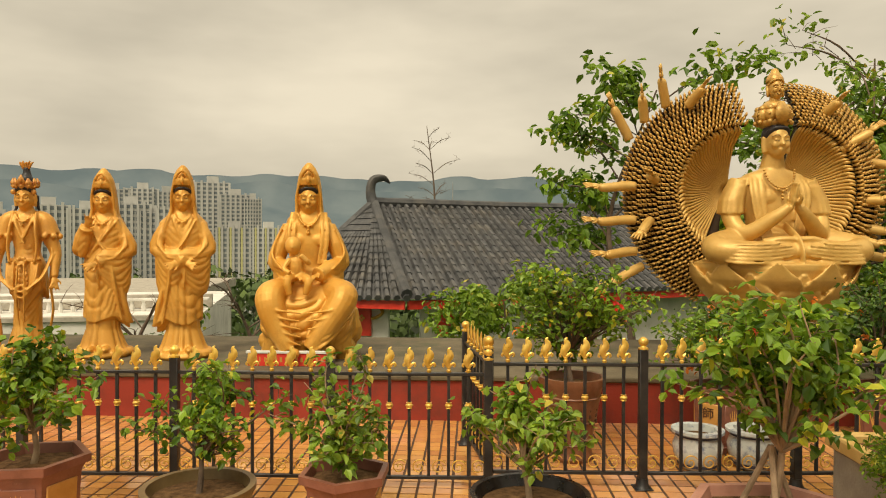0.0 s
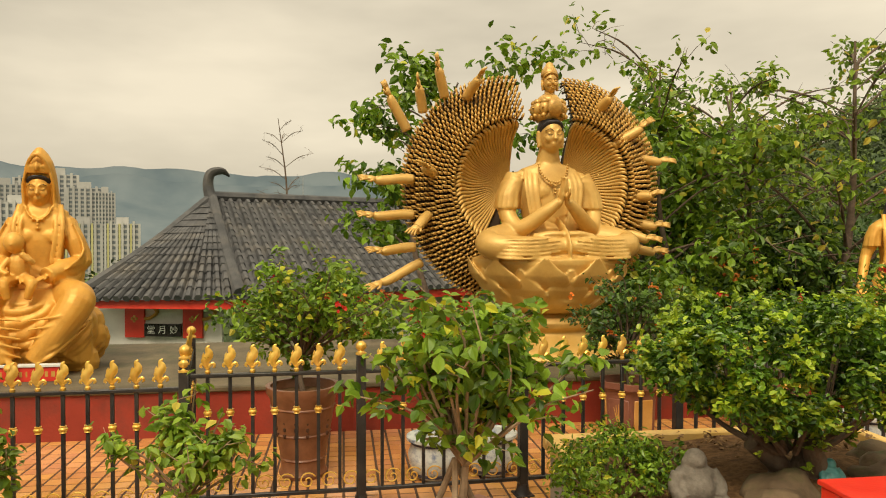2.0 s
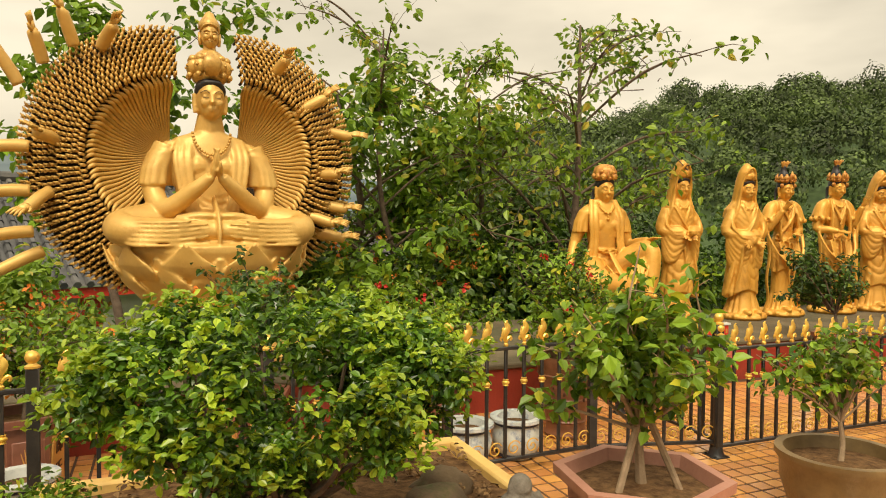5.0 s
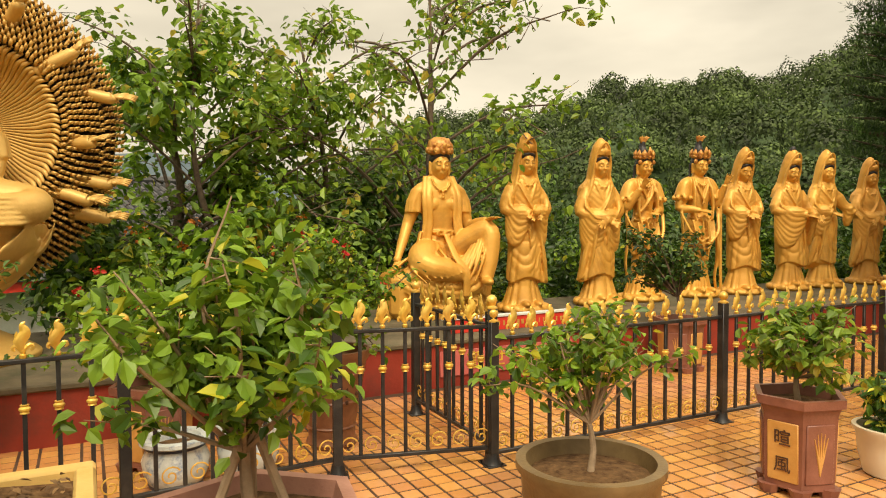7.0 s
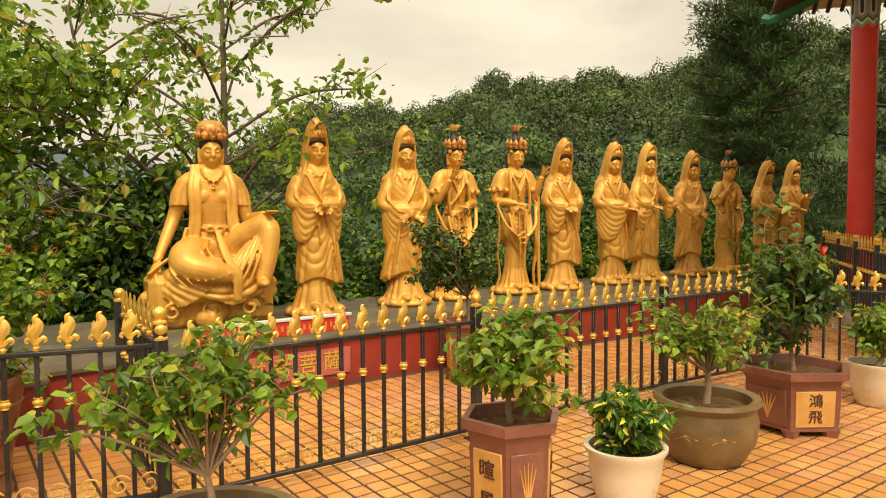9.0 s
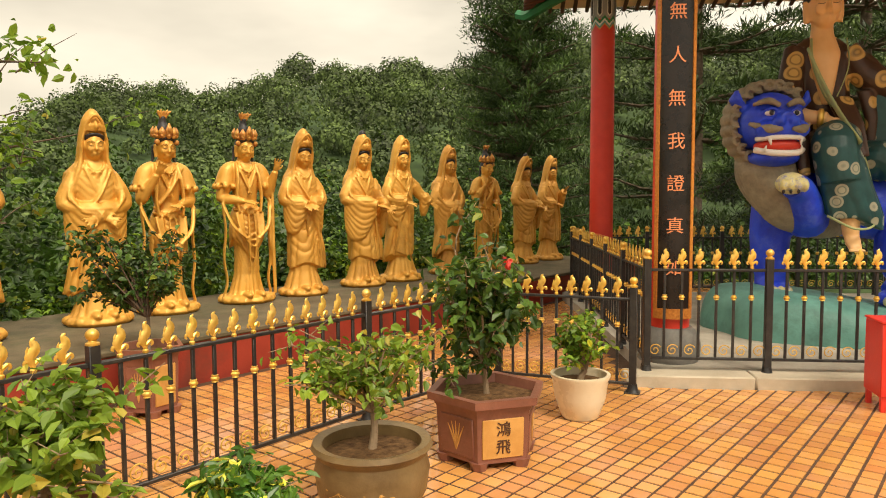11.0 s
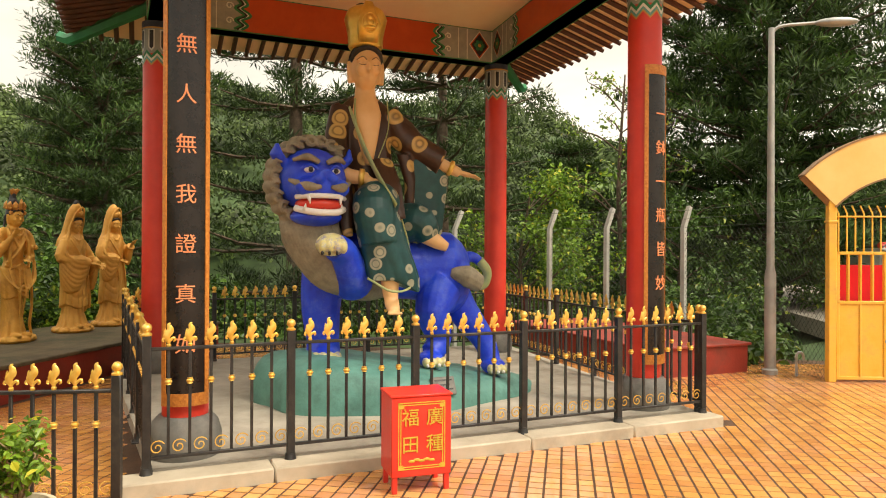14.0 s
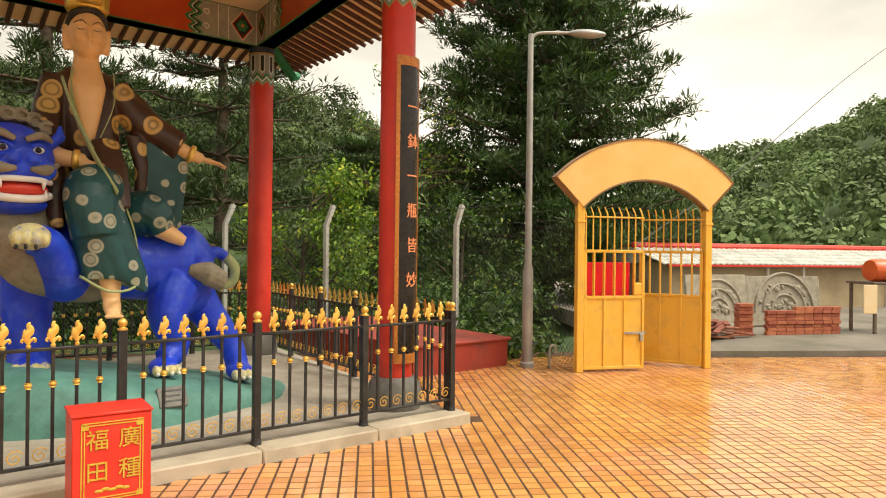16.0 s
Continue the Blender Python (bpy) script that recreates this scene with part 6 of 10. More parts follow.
        # seat cloth, folded leg, raised knee
        drape(g, [(0.24, 0.44, 0.17, -0.02, -0.28), (0.36, 0.46, 0.22, -0.02, -0.24), (0.50, 0.43, 0.24, -0.02, -0.20), (0.62, 0.30, 0.19, 0, -0.12)], [swags(0.075, 0.03, 0.2, 0.58, 0.2, 0.1), flutes(13, 0.035, 0.2, 0.55, 0.2)], 130, 44, hem=lambda a: 0.05 * np.sin(6 * a))
        tube(g, curve_pts([(-0.06, 0, hips + 0.04), (-0.24, -0.24, hips + 0.06), (-0.27, -0.40, hips - 0.02), (-0.06, -0.46, hips - 0.08), (0.16, -0.45, hips - 0.14)], 5), lerp_list([0.17, 0.155, 0.135, 0.11, 0.06], 21), 20)
        tube(g, curve_pts([(0.10, 0, hips + 0.04), (0.34, -0.22, hips + 0.26), (0.44, -0.33, hips + 0.29), (0.42, -0.39, hips + 0.05), (0.36, -0.42, 0.40)], 5), lerp_list([0.16, 0.125, 0.105, 0.09, 0.075], 21), 18)
        ball(g, 0.35, -0.50, 0.385, 0.055, 0.11, 0.045, 12)
        for k in range(8):
            tube(g, curve_pts([(0.46 - 0.03 * k, -0.40 + 0.012 * k, hips + 0.31 - 0.02 * k), (0.44 - 0.06 * k, -0.455, hips + 0.06 - 0.02 * k), (0.38 - 0.075 * k, -0.46, 0.40 - 0.01 * k)], 5), lerp_list([0.008, 0.019, 0.012], 11), 6)
            tube(g, curve_pts([(-0.05 - 0.035 * k, -0.12, hips + 0.20 - 0.012 * k), (-0.10 - 0.045 * k, -0.40, hips + 0.10 - 0.02 * k), (0.06 - 0.05 * k, -0.56, hips - 0.10 - 0.015 * k)], 5), lerp_list([0.006, 0.014, 0.006], 11), 6)
        # belt bow and hanging ends
        tube(g, curve_pts([(-0.17, -0.08, hips + 0.30), (0, -0.165, hips + 0.29), (0.17, -0.08, hips + 0.30)], 6), 0.026, 8, 0.6)
        for s in (-1, 1):
            tube(g, curve_pts([(0, -0.175, hips + 0.28), (s * 0.05, -0.20, hips + 0.31), (s * 0.08, -0.19, hips + 0.27), (0, -0.18, hips + 0.27)], 4), 0.013, 6)
        tube(g, curve_pts([(0.02, -0.18, hips + 0.27), (0.06, -0.36, hips + 0.06), (0.12, -0.50, hips - 0.10), (0.12, -0.51, 0.24)], 5), lerp_list([0.03, 0.045, 0.05, 0.045], 16), 8, 0.4)
        arm(g, -1, (-0.33, 0.02, hips + 0.38), (-0.50, -0.16, hips + 0.0), 0.07, 0, (0.265, 0, hips + 0.74), bare=True, palm=(0, 0, 1), hs=1.1)
        ribbon(g, [(-0.24, -0.14, hips + 0.30), (-0.32, -0.20, hips + 0.10), (-0.48, -0.22, hips - 0.02), (-0.58, -0.24, hips - 0.10)], 0.045)
        arm(g, 1, (0.33, -0.02, hips + 0.36), (0.42, -0.30, hips + 0.42), 0.07, 0, (0.265, 0, hips + 0.74), bare=True, palm=(0, 0, 1), hs=1.1)
        for e, w in (((-0.36, 0.02, hips + 0.38), (-0.50, -0.16, hips)), ((0.33, -0.02, hips + 0.36), (0.42, -0.30, hips + 0.42))):
            p = Vector(e).lerp(Vector(w), 0.9)
            ball(g, p.x, p.y, p.z, 0.046, 0.046, 0.02, 10)
    return [(g, GOLD, 0.0095), (crest, CREST_GOLD, 0), (hair, HAIR, 0.014), (fine, HAIR, 0)]


for child, x, y, h, turn, label in ((1, 0.04, 7.80, 2.02, 10, "golden seated statue with a small child on its lap"), (0, 9.30, 8.45, 1.90, -8, "golden crowned statue seated on a rock with one knee raised")):
    me = cast(seated(child), "statue")
    top = max(v.co.z for v in me.vertices)
    solid("statue", me, GOLD, label, "statue", pose(x, y, BASE_Z, 0, 0, turn) @ Matrix.Scale(h / top, 4), ROW)


# ---------------------------------------------------------------- the many-armed statue
def many_armed():
    body, wing, hair, fine, big, dark = Geo(), Geo(), Geo(), Geo(), Geo(), Geo()
    # spreading foot, ringed waist and lotus bowl
    lathe(body, [(0.74, 0.0), (0.75, 0.04), (0.70, 0.08), (0.60, 0.13), (0.47, 0.20), (0.40, 0.25), (0.41, 0.28), (0.46, 0.31), (0.48, 0.36), (0.44, 0.41), (0.34, 0.45), (0.40, 0.50), (0.56, 0.60), (0.72, 0.78), (0.80, 0.95), (0.80, 1.0), (0.70, 1.03)], 48, squash=0.84)
    for ring, (r0, z0, r1, z1, count) in enumerate(((0.40, 0.47, 0.70, 0.74, 10), (0.54, 0.57, 0.80, 0.90, 10), (0.66, 0.72, 0.86, 1.03, 10))):
        for k in range(count):
            a = 2 * math.pi * (k + 0.5 * (ring % 2)) / count
            ca, sa = math.cos(a), 0.84 * math.sin(a)
            mid = (r0 + r1) / 2 * 1.03
            tube(body, curve_pts([(r0 * ca, r0 * sa, z0), (mid * ca, mid * sa, (z0 + z1) / 2 - 0.02), (r1 * ca, r1 * sa, z1)], 5), lerp_list([0.17, 0.235, 0.21, 0.10, 0.02], 11), 16, 0.13, up=(ca, sa, 0))
    # crossed legs under smooth cloth
    zk = 1.16
    for s in (-1, 1):
        tube(body, curve_pts([(s * 0.10, 0.04, zk + 0.02), (s * 0.45, -0.12, zk + 0.03), (s * 0.70, -0.26, zk), (s * 0.66, -0.40, zk - 0.04), (s * 0.34, -0.50, zk - 0.05), (-s * 0.06, -0.52, zk - 0.03)], 6), lerp_list([0.19, 0.165, 0.13, 0.125, 0.11, 0.07], 31), 22)
        for k in range(6):
            z = zk + 0.08 - 0.036 * k
            tube(body, curve_pts([(s * (0.80 - 0.01 * k), -0.30, z - 0.01), (s * 0.62, -0.51 - 0.012 * k, z - 0.05), (s * 0.34, -0.605, z - 0.05), (s * 0.08, -0.60, z - 0.02)], 6), lerp_list([0.006, 0.015, 0.013, 0.005], 19), 6)
        tube(body, curve_pts([(s * 0.30, -0.44, zk + 0.05), (s * 0.12, -0.50, zk + 0.08), (-s * 0.12, -0.51, zk + 0.07)], 5), lerp_list([0.055, 0.055, 0.025], 11), 10, 0.7)
    drape(body, [(zk - 0.14, 0.74, 0.42, 0, -0.15), (zk - 0.08, 0.62, 0.40, 0, -0.14), (zk + 0.04, 0.45, 0.30, 0, -0.08), (zk + 0.14, 0.30, 0.22, 0, 0)], [flutes(15, 0.03, zk - 0.14, zk, 0.2)], 96, 20)
    tube(body, curve_pts([(0, -0.26, zk + 0.22), (0.0, -0.52, zk + 0.08), (0.0, -0.615, zk - 0.04), (0.0, -0.62, zk - 0.14)], 5), lerp_list([0.05, 0.05, 0.045, 0.04], 16), 8, 0.4, up=(1, 0, 0))
    # torso with an open robe over both shoulders
    drape(body, [(zk, 0.30, 0.23, 0, 0.0), (zk + 0.20, 0.255, 0.19, 0, 0), (zk + 0.42, 0.31, 0.185, 0, -0.01), (zk + 0.58, 0.375, 0.175, 0, 0), (zk + 0.68, 0.385, 0.155, 0, 0.01), (zk + 0.755, 0.28, 0.13, 0, 0.01), (zk + 0.81, 0.13, 0.11, 0, 0.01), (zk + 0.98, 0.095, 0.10, 0, -0.01)],
          [swags(0.07, 0.016, zk, zk + 0.30, 0.25, 0.15), flutes(9, 0.02, zk, zk + 0.5, 0.1)], 120, 70)
    for s in (-1, 1):
        ball(body, s * 0.115, -0.125, zk + 0.50, 0.125, 0.075, 0.095, 16)
        tube(body, curve_pts([(s * 0.34, 0.01, zk + 0.66), (s * 0.435, -0.02, zk + 0.48), (s * 0.455, -0.08, zk + 0.27), (s * 0.37, -0.22, zk + 0.14), (s * 0.18, -0.38, zk + 0.28), (s * 0.045, -0.45, zk + 0.40)], 6), lerp_list([0.12, 0.105, 0.088, 0.085, 0.068, 0.046], 31), 18)
        drape(body, [(zk + 0.34, 0.135, 0.135, s * 0.445, -0.03), (zk + 0.48, 0.132, 0.132, s * 0.43, -0.015), (zk + 0.62, 0.125, 0.125, s * 0.375, 0.0), (zk + 0.72, 0.06, 0.08, s * 0.30, 0.01)], [flutes(9, 0.028, zk + 0.32, zk + 0.6, 0.3 * s)], 64, 30)
        hand(body, (s * 0.030, -0.455, zk + 0.39), (-s * 0.12, -0.06, 1), (s, 0, 0), 1.55, 0.02)
        for j, (off, thick) in enumerate(((0.0, 0.034), (0.055, 0.028), (0.105, 0.022))):
            tube(body, curve_pts([(s * (0.15 + off), -0.04, zk + 0.785 - off * 0.3), (s * (0.19 + off), -0.165, zk + 0.58), (s * (0.17 + off * 0.9), -0.20, zk + 0.34), (s * (0.13 + off * 0.8), -0.215, zk + 0.10)], 6), thick, 8, 0.6)
    m = head(body, hair, 0, -0.05, zk + 1.09, 1.45, 4, fine)
    for k in range(21):
        a = math.pi * (k + 0.5) / 21
        ball(wing, 0.155 * math.cos(a), -0.135 - 0.075 * math.sin(a), zk + 0.80 - 0.20 * math.sin(a), 0.014, n=8)
    for dx, dz in ((0, -0.235), (-0.04, -0.215), (0.04, -0.215), (0, -0.275), (0.0, -0.305)):
        ball(wing, dx, -0.218, zk + 0.80 + dz, 0.016, n=8)
    # tiered crown of small heads
    cz = zk + 1.27
    lathe(wing, [(0.12, cz - 0.035), (0.145, cz), (0.15, cz + 0.03), (0.135, cz + 0.05)], 28, wave=0.03, lobes=14)
    for k in range(10):
        a = radians(-90 + k * 36)
        x, y = 0.135 * math.cos(a), 0.135 * math.sin(a)
        ball(wing, x, y, cz + 0.09, 0.058, 0.058, 0.075, 12)
        ball(wing, x * 1.06, y * 1.06, cz + 0.155, 0.040, 0.040, 0.035, 10)
        ball(wing, x * 1.28, y * 1.28, cz + 0.015, 0.026, 0.026, 0.026, 8)
        tube(wing, [(x * 1.42, y * 1.42, cz + 0.10), (x * 1.48, y * 1.48, cz + 0.085)], [0.012, 0.009], 6)
    tube(wing, [(0, -0.18, cz), (0, -0.21, cz + 0.10), (0, -0.17, cz + 0.21)], [0.05, 0.085, 0.03], 14, 0.35, up=(0, 1, 0))
    lathe(wing, [(0.12, cz + 0.14), (0.125, cz + 0.19), (0.10, cz + 0.22), (0.06, cz + 0.25)], 20)
    small = Geo()
    head(wing, small, 0, -0.03, cz + 0.36, 0.92, 0)
    wing.join(small)
    lathe(wing, [(0.088, cz + 0.42), (0.085, cz + 0.47), (0.06, cz + 0.51), (0.045, cz + 0.53), (0.035, cz + 0.56), (0.005, cz + 0.58)], 20, y=-0.02, wave=0.05, lobes=12)
    # two wings of arms: a fan of slim forearms that comes forward, then rows of palms that turn back to the rim
    X0, CZ, RZ = 0.30, 1.77, 1.13

    def place(side, a, r):
        """A point of a wing: a from the top (degrees), r from 0 at the shoulder to 1 at the rim."""
        t = radians(a)
        rx = 1.15 if side < 0 else 1.06
        x = X0 + math.sin(t) * rx * r
        z = CZ + math.cos(t) * (RZ if a < 90 else RZ * 1.10) * r
        k = min(1.0, r / 0.56)
        back = max(0.0, r - 0.60) / 0.40
        return Vector((side * x, 0.42 - 0.30 * k * k + 0.30 * back ** 1.5, z))
    for side in (-1, 1):
        # dark backing sheet: the shade between the arms is put into its colour
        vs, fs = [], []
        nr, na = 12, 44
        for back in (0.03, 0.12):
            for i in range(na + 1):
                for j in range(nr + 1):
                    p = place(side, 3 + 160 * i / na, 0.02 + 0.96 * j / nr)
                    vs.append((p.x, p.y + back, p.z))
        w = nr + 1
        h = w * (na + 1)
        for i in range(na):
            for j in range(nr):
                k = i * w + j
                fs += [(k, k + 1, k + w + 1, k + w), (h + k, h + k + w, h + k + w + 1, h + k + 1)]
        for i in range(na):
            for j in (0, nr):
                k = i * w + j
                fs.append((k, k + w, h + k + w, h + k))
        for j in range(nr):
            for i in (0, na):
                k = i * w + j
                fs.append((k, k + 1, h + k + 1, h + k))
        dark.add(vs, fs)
        for i in range(40):
            a = 1 + 143 * i / 39
            rr = 0.535 + 0.012 * (i % 2)
            pts = [place(side, a, 0.05), place(side, a + 0.4, 0.22), place(side, a + 0.8, 0.40), place(side, a - 0.6, rr - 0.04), place(side, a - 0.4, rr), place(side, a + 2.2, rr + 0.05)]
            pts = [p + Vector((0, -0.005 - 0.02 * (k > 2) - 0.03 * (k > 3), 0)) for k, p in enumerate(pts)]
            tube(big, curve_pts(pts, 3), lerp_list([0.004, 0.0085, 0.0145, 0.019, 0.020, 0.010], 16), 7)
        rng = random.Random(side)
        for ring in range(12):
            r = 0.585 + 0.0365 * ring
            count = int((30 + 34 * r) * (1.0 if side < 0 else 0.92))
            for i in range(count):
                b = -2 + 165 * (i + 0.5 * (ring % 2)) / count + rng.uniform(-0.35, 0.35)
                j = rng.uniform(-0.012, 0.012)
                fwd = Vector((side * 0.25 * max(0, r - 0.7), -1, 0)).normalized()
                p, q, u = place(side, b, r), place(side, b + 0.5, r + 0.012), place(side, b - 0.8, r + 0.040)
                # dark stem: shade behind each palm put into its colour
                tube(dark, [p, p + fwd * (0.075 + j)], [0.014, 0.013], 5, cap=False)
                w1, w2 = place(side, b + 0.25, r + 0.022), place(side, b - 0.75, r + 0.046)
                tube(wing, [p + fwd * (0.05 + j), q + fwd * (0.10 + j), w1 + fwd * (0.125 + j), w2 + fwd * (0.118 + j)], [0.010, 0.0155, 0.0145, 0.005], 6)
                tube(wing, [q + fwd * (0.10 + j), place(side, b + 0.9, r + 0.034) + fwd * (0.135 + j)], [0.009, 0.004], 4)
                tube(wing, [q + fwd * (0.095 + j), place(side, b + 1.35, r + 0.008) + fwd * (0.120 + j)], [0.008, 0.004], 4)
    # long arms that reach out of the rim: start, end, and how far they come forward
    left = ((-1.50, 2.40, -1.80, 2.80, 0.05), (-1.30, 2.60, -1.43, 2.86, 0.1), (-1.08, 2.76, -1.23, 3.08, 0.1), (-0.80, 2.72, -0.74, 2.90, 0.28), (-1.50, 1.80, -2.06, 1.80, 0.05), (-1.50, 1.44, -2.08, 1.44, 0.05),
            (-1.48, 1.10, -1.98, 1.08, 0.1), (-1.40, 0.90, -2.00, 0.68, 0.15), (-1.22, 1.87, -1.44, 1.95, 0.34), (-1.30, 1.38, -1.54, 1.24, 0.30))
    right = ((0.85, 2.25, 1.22, 2.48, 0.2), (1.08, 2.07, 1.56, 2.03, 0.1), (1.02, 1.65, 1.30, 1.69, 0.30), (1.10, 1.36, 1.48, 1.34, 0.1), (0.95, 1.24, 1.30, 1.18, 0.25), (1.08, 1.08, 1.46, 1.06, 0.1), (0.62, 2.60, 0.73, 2.76, 0.30))
    for x0, z0, x1, z1, out in left + right:
        p, w_ = Vector((x0, 0.18 if out < 0.2 else 0.06, z0)), Vector((x1 * 0.955, 0.16 - out, z1))
        w_ = p.lerp(w_, 0.86)
        d = (w_ - p).normalized()
        e = p.lerp(w_, 0.55) + Vector((0, 0, -0.02))
        tube(big, curve_pts([p - d * 0.12, p, e, w_ - d * 0.13], 5), lerp_list([0.050, 0.052, 0.048, 0.032], 16), 12)
        hand(big, w_ - d * 0.14, d + Vector((0, -0.1, 0.05)), (0, -0.6, 1), 1.15, 0.3)
    return [(body, PALE_GOLD, 0.0115), (dark, GAP_SHADE, 0), (wing, ARM_GOLD, 0), (big, PALE_GOLD, 0), (hair, HAIR, 0.02), (fine, HAIR, 0)]


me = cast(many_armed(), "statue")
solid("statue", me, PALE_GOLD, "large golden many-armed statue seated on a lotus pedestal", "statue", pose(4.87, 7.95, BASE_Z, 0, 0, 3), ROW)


# ---------------------------------------------------------------- lion with its rider
def lion_rider():
    blue, mane, skin, cloth, teal, trim, paw, white, hair, gold, mouth, eye, brow = (Geo() for _ in range(13))
    # body, haunch, legs: x along the body from head to tail, -y to the front
    tube(blue, curve_pts([(-0.55, -0.05, 1.35), (-0.15, 0.0, 1.38), (0.35, 0.02, 1.30), (0.80, 0.03, 1.30), (1.02, 0.03, 1.12)], 5), lerp_list([0.36, 0.38, 0.34, 0.40, 0.22], 21), 22)
    ball(blue, 0.80, -0.10, 1.18, 0.34, 0.26, 0.38, 20)
    ball(blue, 0.80, 0.16, 1.18, 0.34, 0.24, 0.36, 20)
    tube(blue, curve_pts([(-0.62, 0.05, 1.35), (-0.68, 0.06, 0.95), (-0.66, 0.05, 0.55), (-0.66, 0.0, 0.42)], 4), lerp_list([0.26, 0.21, 0.17, 0.18], 13), 16)
    tube(blue, curve_pts([(-0.45, -0.12, 1.30), (-0.42, -0.38, 1.18), (-0.55, -0.62, 1.45), (-0.66, -0.72, 1.52)], 4), lerp_list([0.26, 0.20, 0.14, 0.13], 13), 16)
    tube(blue, curve_pts([(0.72, -0.15, 1.10), (0.58, -0.24, 0.85), (0.70, -0.18, 0.55), (0.55, -0.26, 0.40)], 4), lerp_list([0.28, 0.22, 0.15, 0.13], 13), 16)
    tube(blue, curve_pts([(0.90, 0.10, 1.10), (1.10, 0.02, 0.82), (1.36, -0.05, 0.50), (1.42, -0.14, 0.28)], 4), lerp_list([0.26, 0.19, 0.14, 0.13], 13), 16)
    for x, y, z in ((-0.66, -0.08, 0.42), (0.52, -0.34, 0.36), (1.42, -0.22, 0.24)):
        ball(blue, x, y, z, 0.16, 0.19, 0.09, 14)
        for k in range(4):
            ball(paw, x - 0.11 + 0.073 * k, y - 0.16, z - 0.01, 0.045, 0.07, 0.055, 10)
            ball(white, x - 0.11 + 0.073 * k, y - 0.225, z - 0.03, 0.02, 0.03, 0.02, 8)
    ball(paw, -0.70, -0.80, 1.54, 0.15, 0.12, 0.11, 14)
    for k in range(4):
        ball(paw, -0.80 + 0.066 * k, -0.90, 1.52, 0.042, 0.06, 0.07, 10)
        ball(hair, -0.80 + 0.066 * k, -0.94, 1.46, 0.018, 0.02, 0.03, 8)
    # tail, and a grey tuft on the haunch
    tube(blue, curve_pts([(1.02, 0.05, 1.38), (1.22, 0.0, 1.42), (1.36, -0.05, 1.32)], 4), lerp_list([0.08, 0.06, 0.05], 9), 12)
    tube(trim, curve_pts([(1.30, -0.04, 1.38), (1.40, -0.06, 1.26), (1.36, -0.06, 1.12), (1.18, -0.06, 1.08)], 5), lerp_list([0.055, 0.06, 0.055, 0.03], 16), 12)
    tube(mane, curve_pts([(0.78, -0.34, 1.26), (0.98, -0.38, 1.22), (1.16, -0.36, 1.14)], 5), lerp_list([0.05, 0.12, 0.10], 11), 12)
    # chest of hanging mane: a smooth mass combed into long strands
    tube(mane, curve_pts([(-0.82, -0.20, 2.02), (-0.84, -0.34, 1.66), (-0.62, -0.34, 1.34), (-0.26, -0.24, 1.14), (0.10, -0.16, 1.08)], 6), lerp_list([0.26, 0.29, 0.25, 0.18, 0.05], 25), 24)
    for k in range(19):
        a = -1.25 + 2.5 * k / 18
        sx, sy = math.sin(a), math.cos(a)
        tube(mane, curve_pts([(-0.82 + 0.27 * sx, -0.20 - 0.24 * sy, 1.98), (-0.84 + 0.29 * sx, -0.36 - 0.25 * sy, 1.66), (-0.62 + 0.22 * sx, -0.36 - 0.20 * sy, 1.34 - 0.08 * (1 - sx)), (-0.28 + 0.14 * sx, -0.25 - 0.14 * sy, 1.14 - 0.06 * (1 - sx)), (0.08, -0.17 - 0.04 * sy, 1.06)], 5), lerp_list([0.018, 0.024, 0.022, 0.018, 0.006], 21), 6)
    tube(mane, curve_pts([(-0.50, -0.05, 1.98), (-0.30, 0.0, 1.78), (-0.24, -0.16, 1.50)], 4), lerp_list([0.27, 0.24, 0.12], 9), 14)
    for k in range(6):
        tube(mane, curve_pts([(-0.44 + 0.03 * k, -0.28, 2.02 - 0.05 * k), (-0.24 + 0.02 * k, -0.26, 1.80 - 0.05 * k), (-0.20, -0.30, 1.48 - 0.02 * k)], 4), 0.022, 6)
    # head, turned a little to its side
    whole = (blue, mane, white, eye, mouth)
    marks = [len(q.v) for q in whole]
    hx, hy, hz = -0.86, -0.42, 2.20
    ball(blue, hx, hy, hz + 0.06, 0.36, 0.33, 0.34, 24)
    ball(blue, hx, hy - 0.16, hz - 0.04, 0.30, 0.24, 0.17, 20)
    ball(blue, hx, hy - 0.12, hz - 0.32, 0.27, 0.24, 0.10, 20)
    tube(blue, [(hx, hy - 0.25, hz + 0.16), (hx, hy - 0.38, hz + 0.06)], [0.06, 0.10], 12)
    for s in (-1, 1):
        ball(blue, hx + s * 0.075, hy - 0.38, hz + 0.055, 0.065, 0.06, 0.055, 12)
        ball(blue, hx + s * 0.16, hy - 0.30, hz - 0.03, 0.13, 0.10, 0.10, 14)
        tube(blue, [(hx + s * 0.30, hy + 0.02, hz + 0.20), (hx + s * 0.40, hy - 0.04, hz + 0.32), (hx + s * 0.39, hy - 0.06, hz + 0.42)], [0.09, 0.08, 0.02], 10, 0.6)
        tube(mane, curve_pts([(hx + s * 0.04, hy - 0.31, hz + 0.22), (hx + s * 0.16, hy - 0.30, hz + 0.27), (hx + s * 0.28, hy - 0.20, hz + 0.24)], 4), lerp_list([0.028, 0.04, 0.02], 9), 8)
        tube(mane, curve_pts([(hx + s * 0.05, hy - 0.41, hz - 0.03), (hx + s * 0.18, hy - 0.37, hz - 0.03), (hx + s * 0.33, hy - 0.22, hz + 0.04)], 4), lerp_list([0.02, 0.055, 0.02], 9), 8)
        ball(white, hx + s * 0.135, hy - 0.285, hz + 0.145, 0.060, 0.045, 0.036, 14)
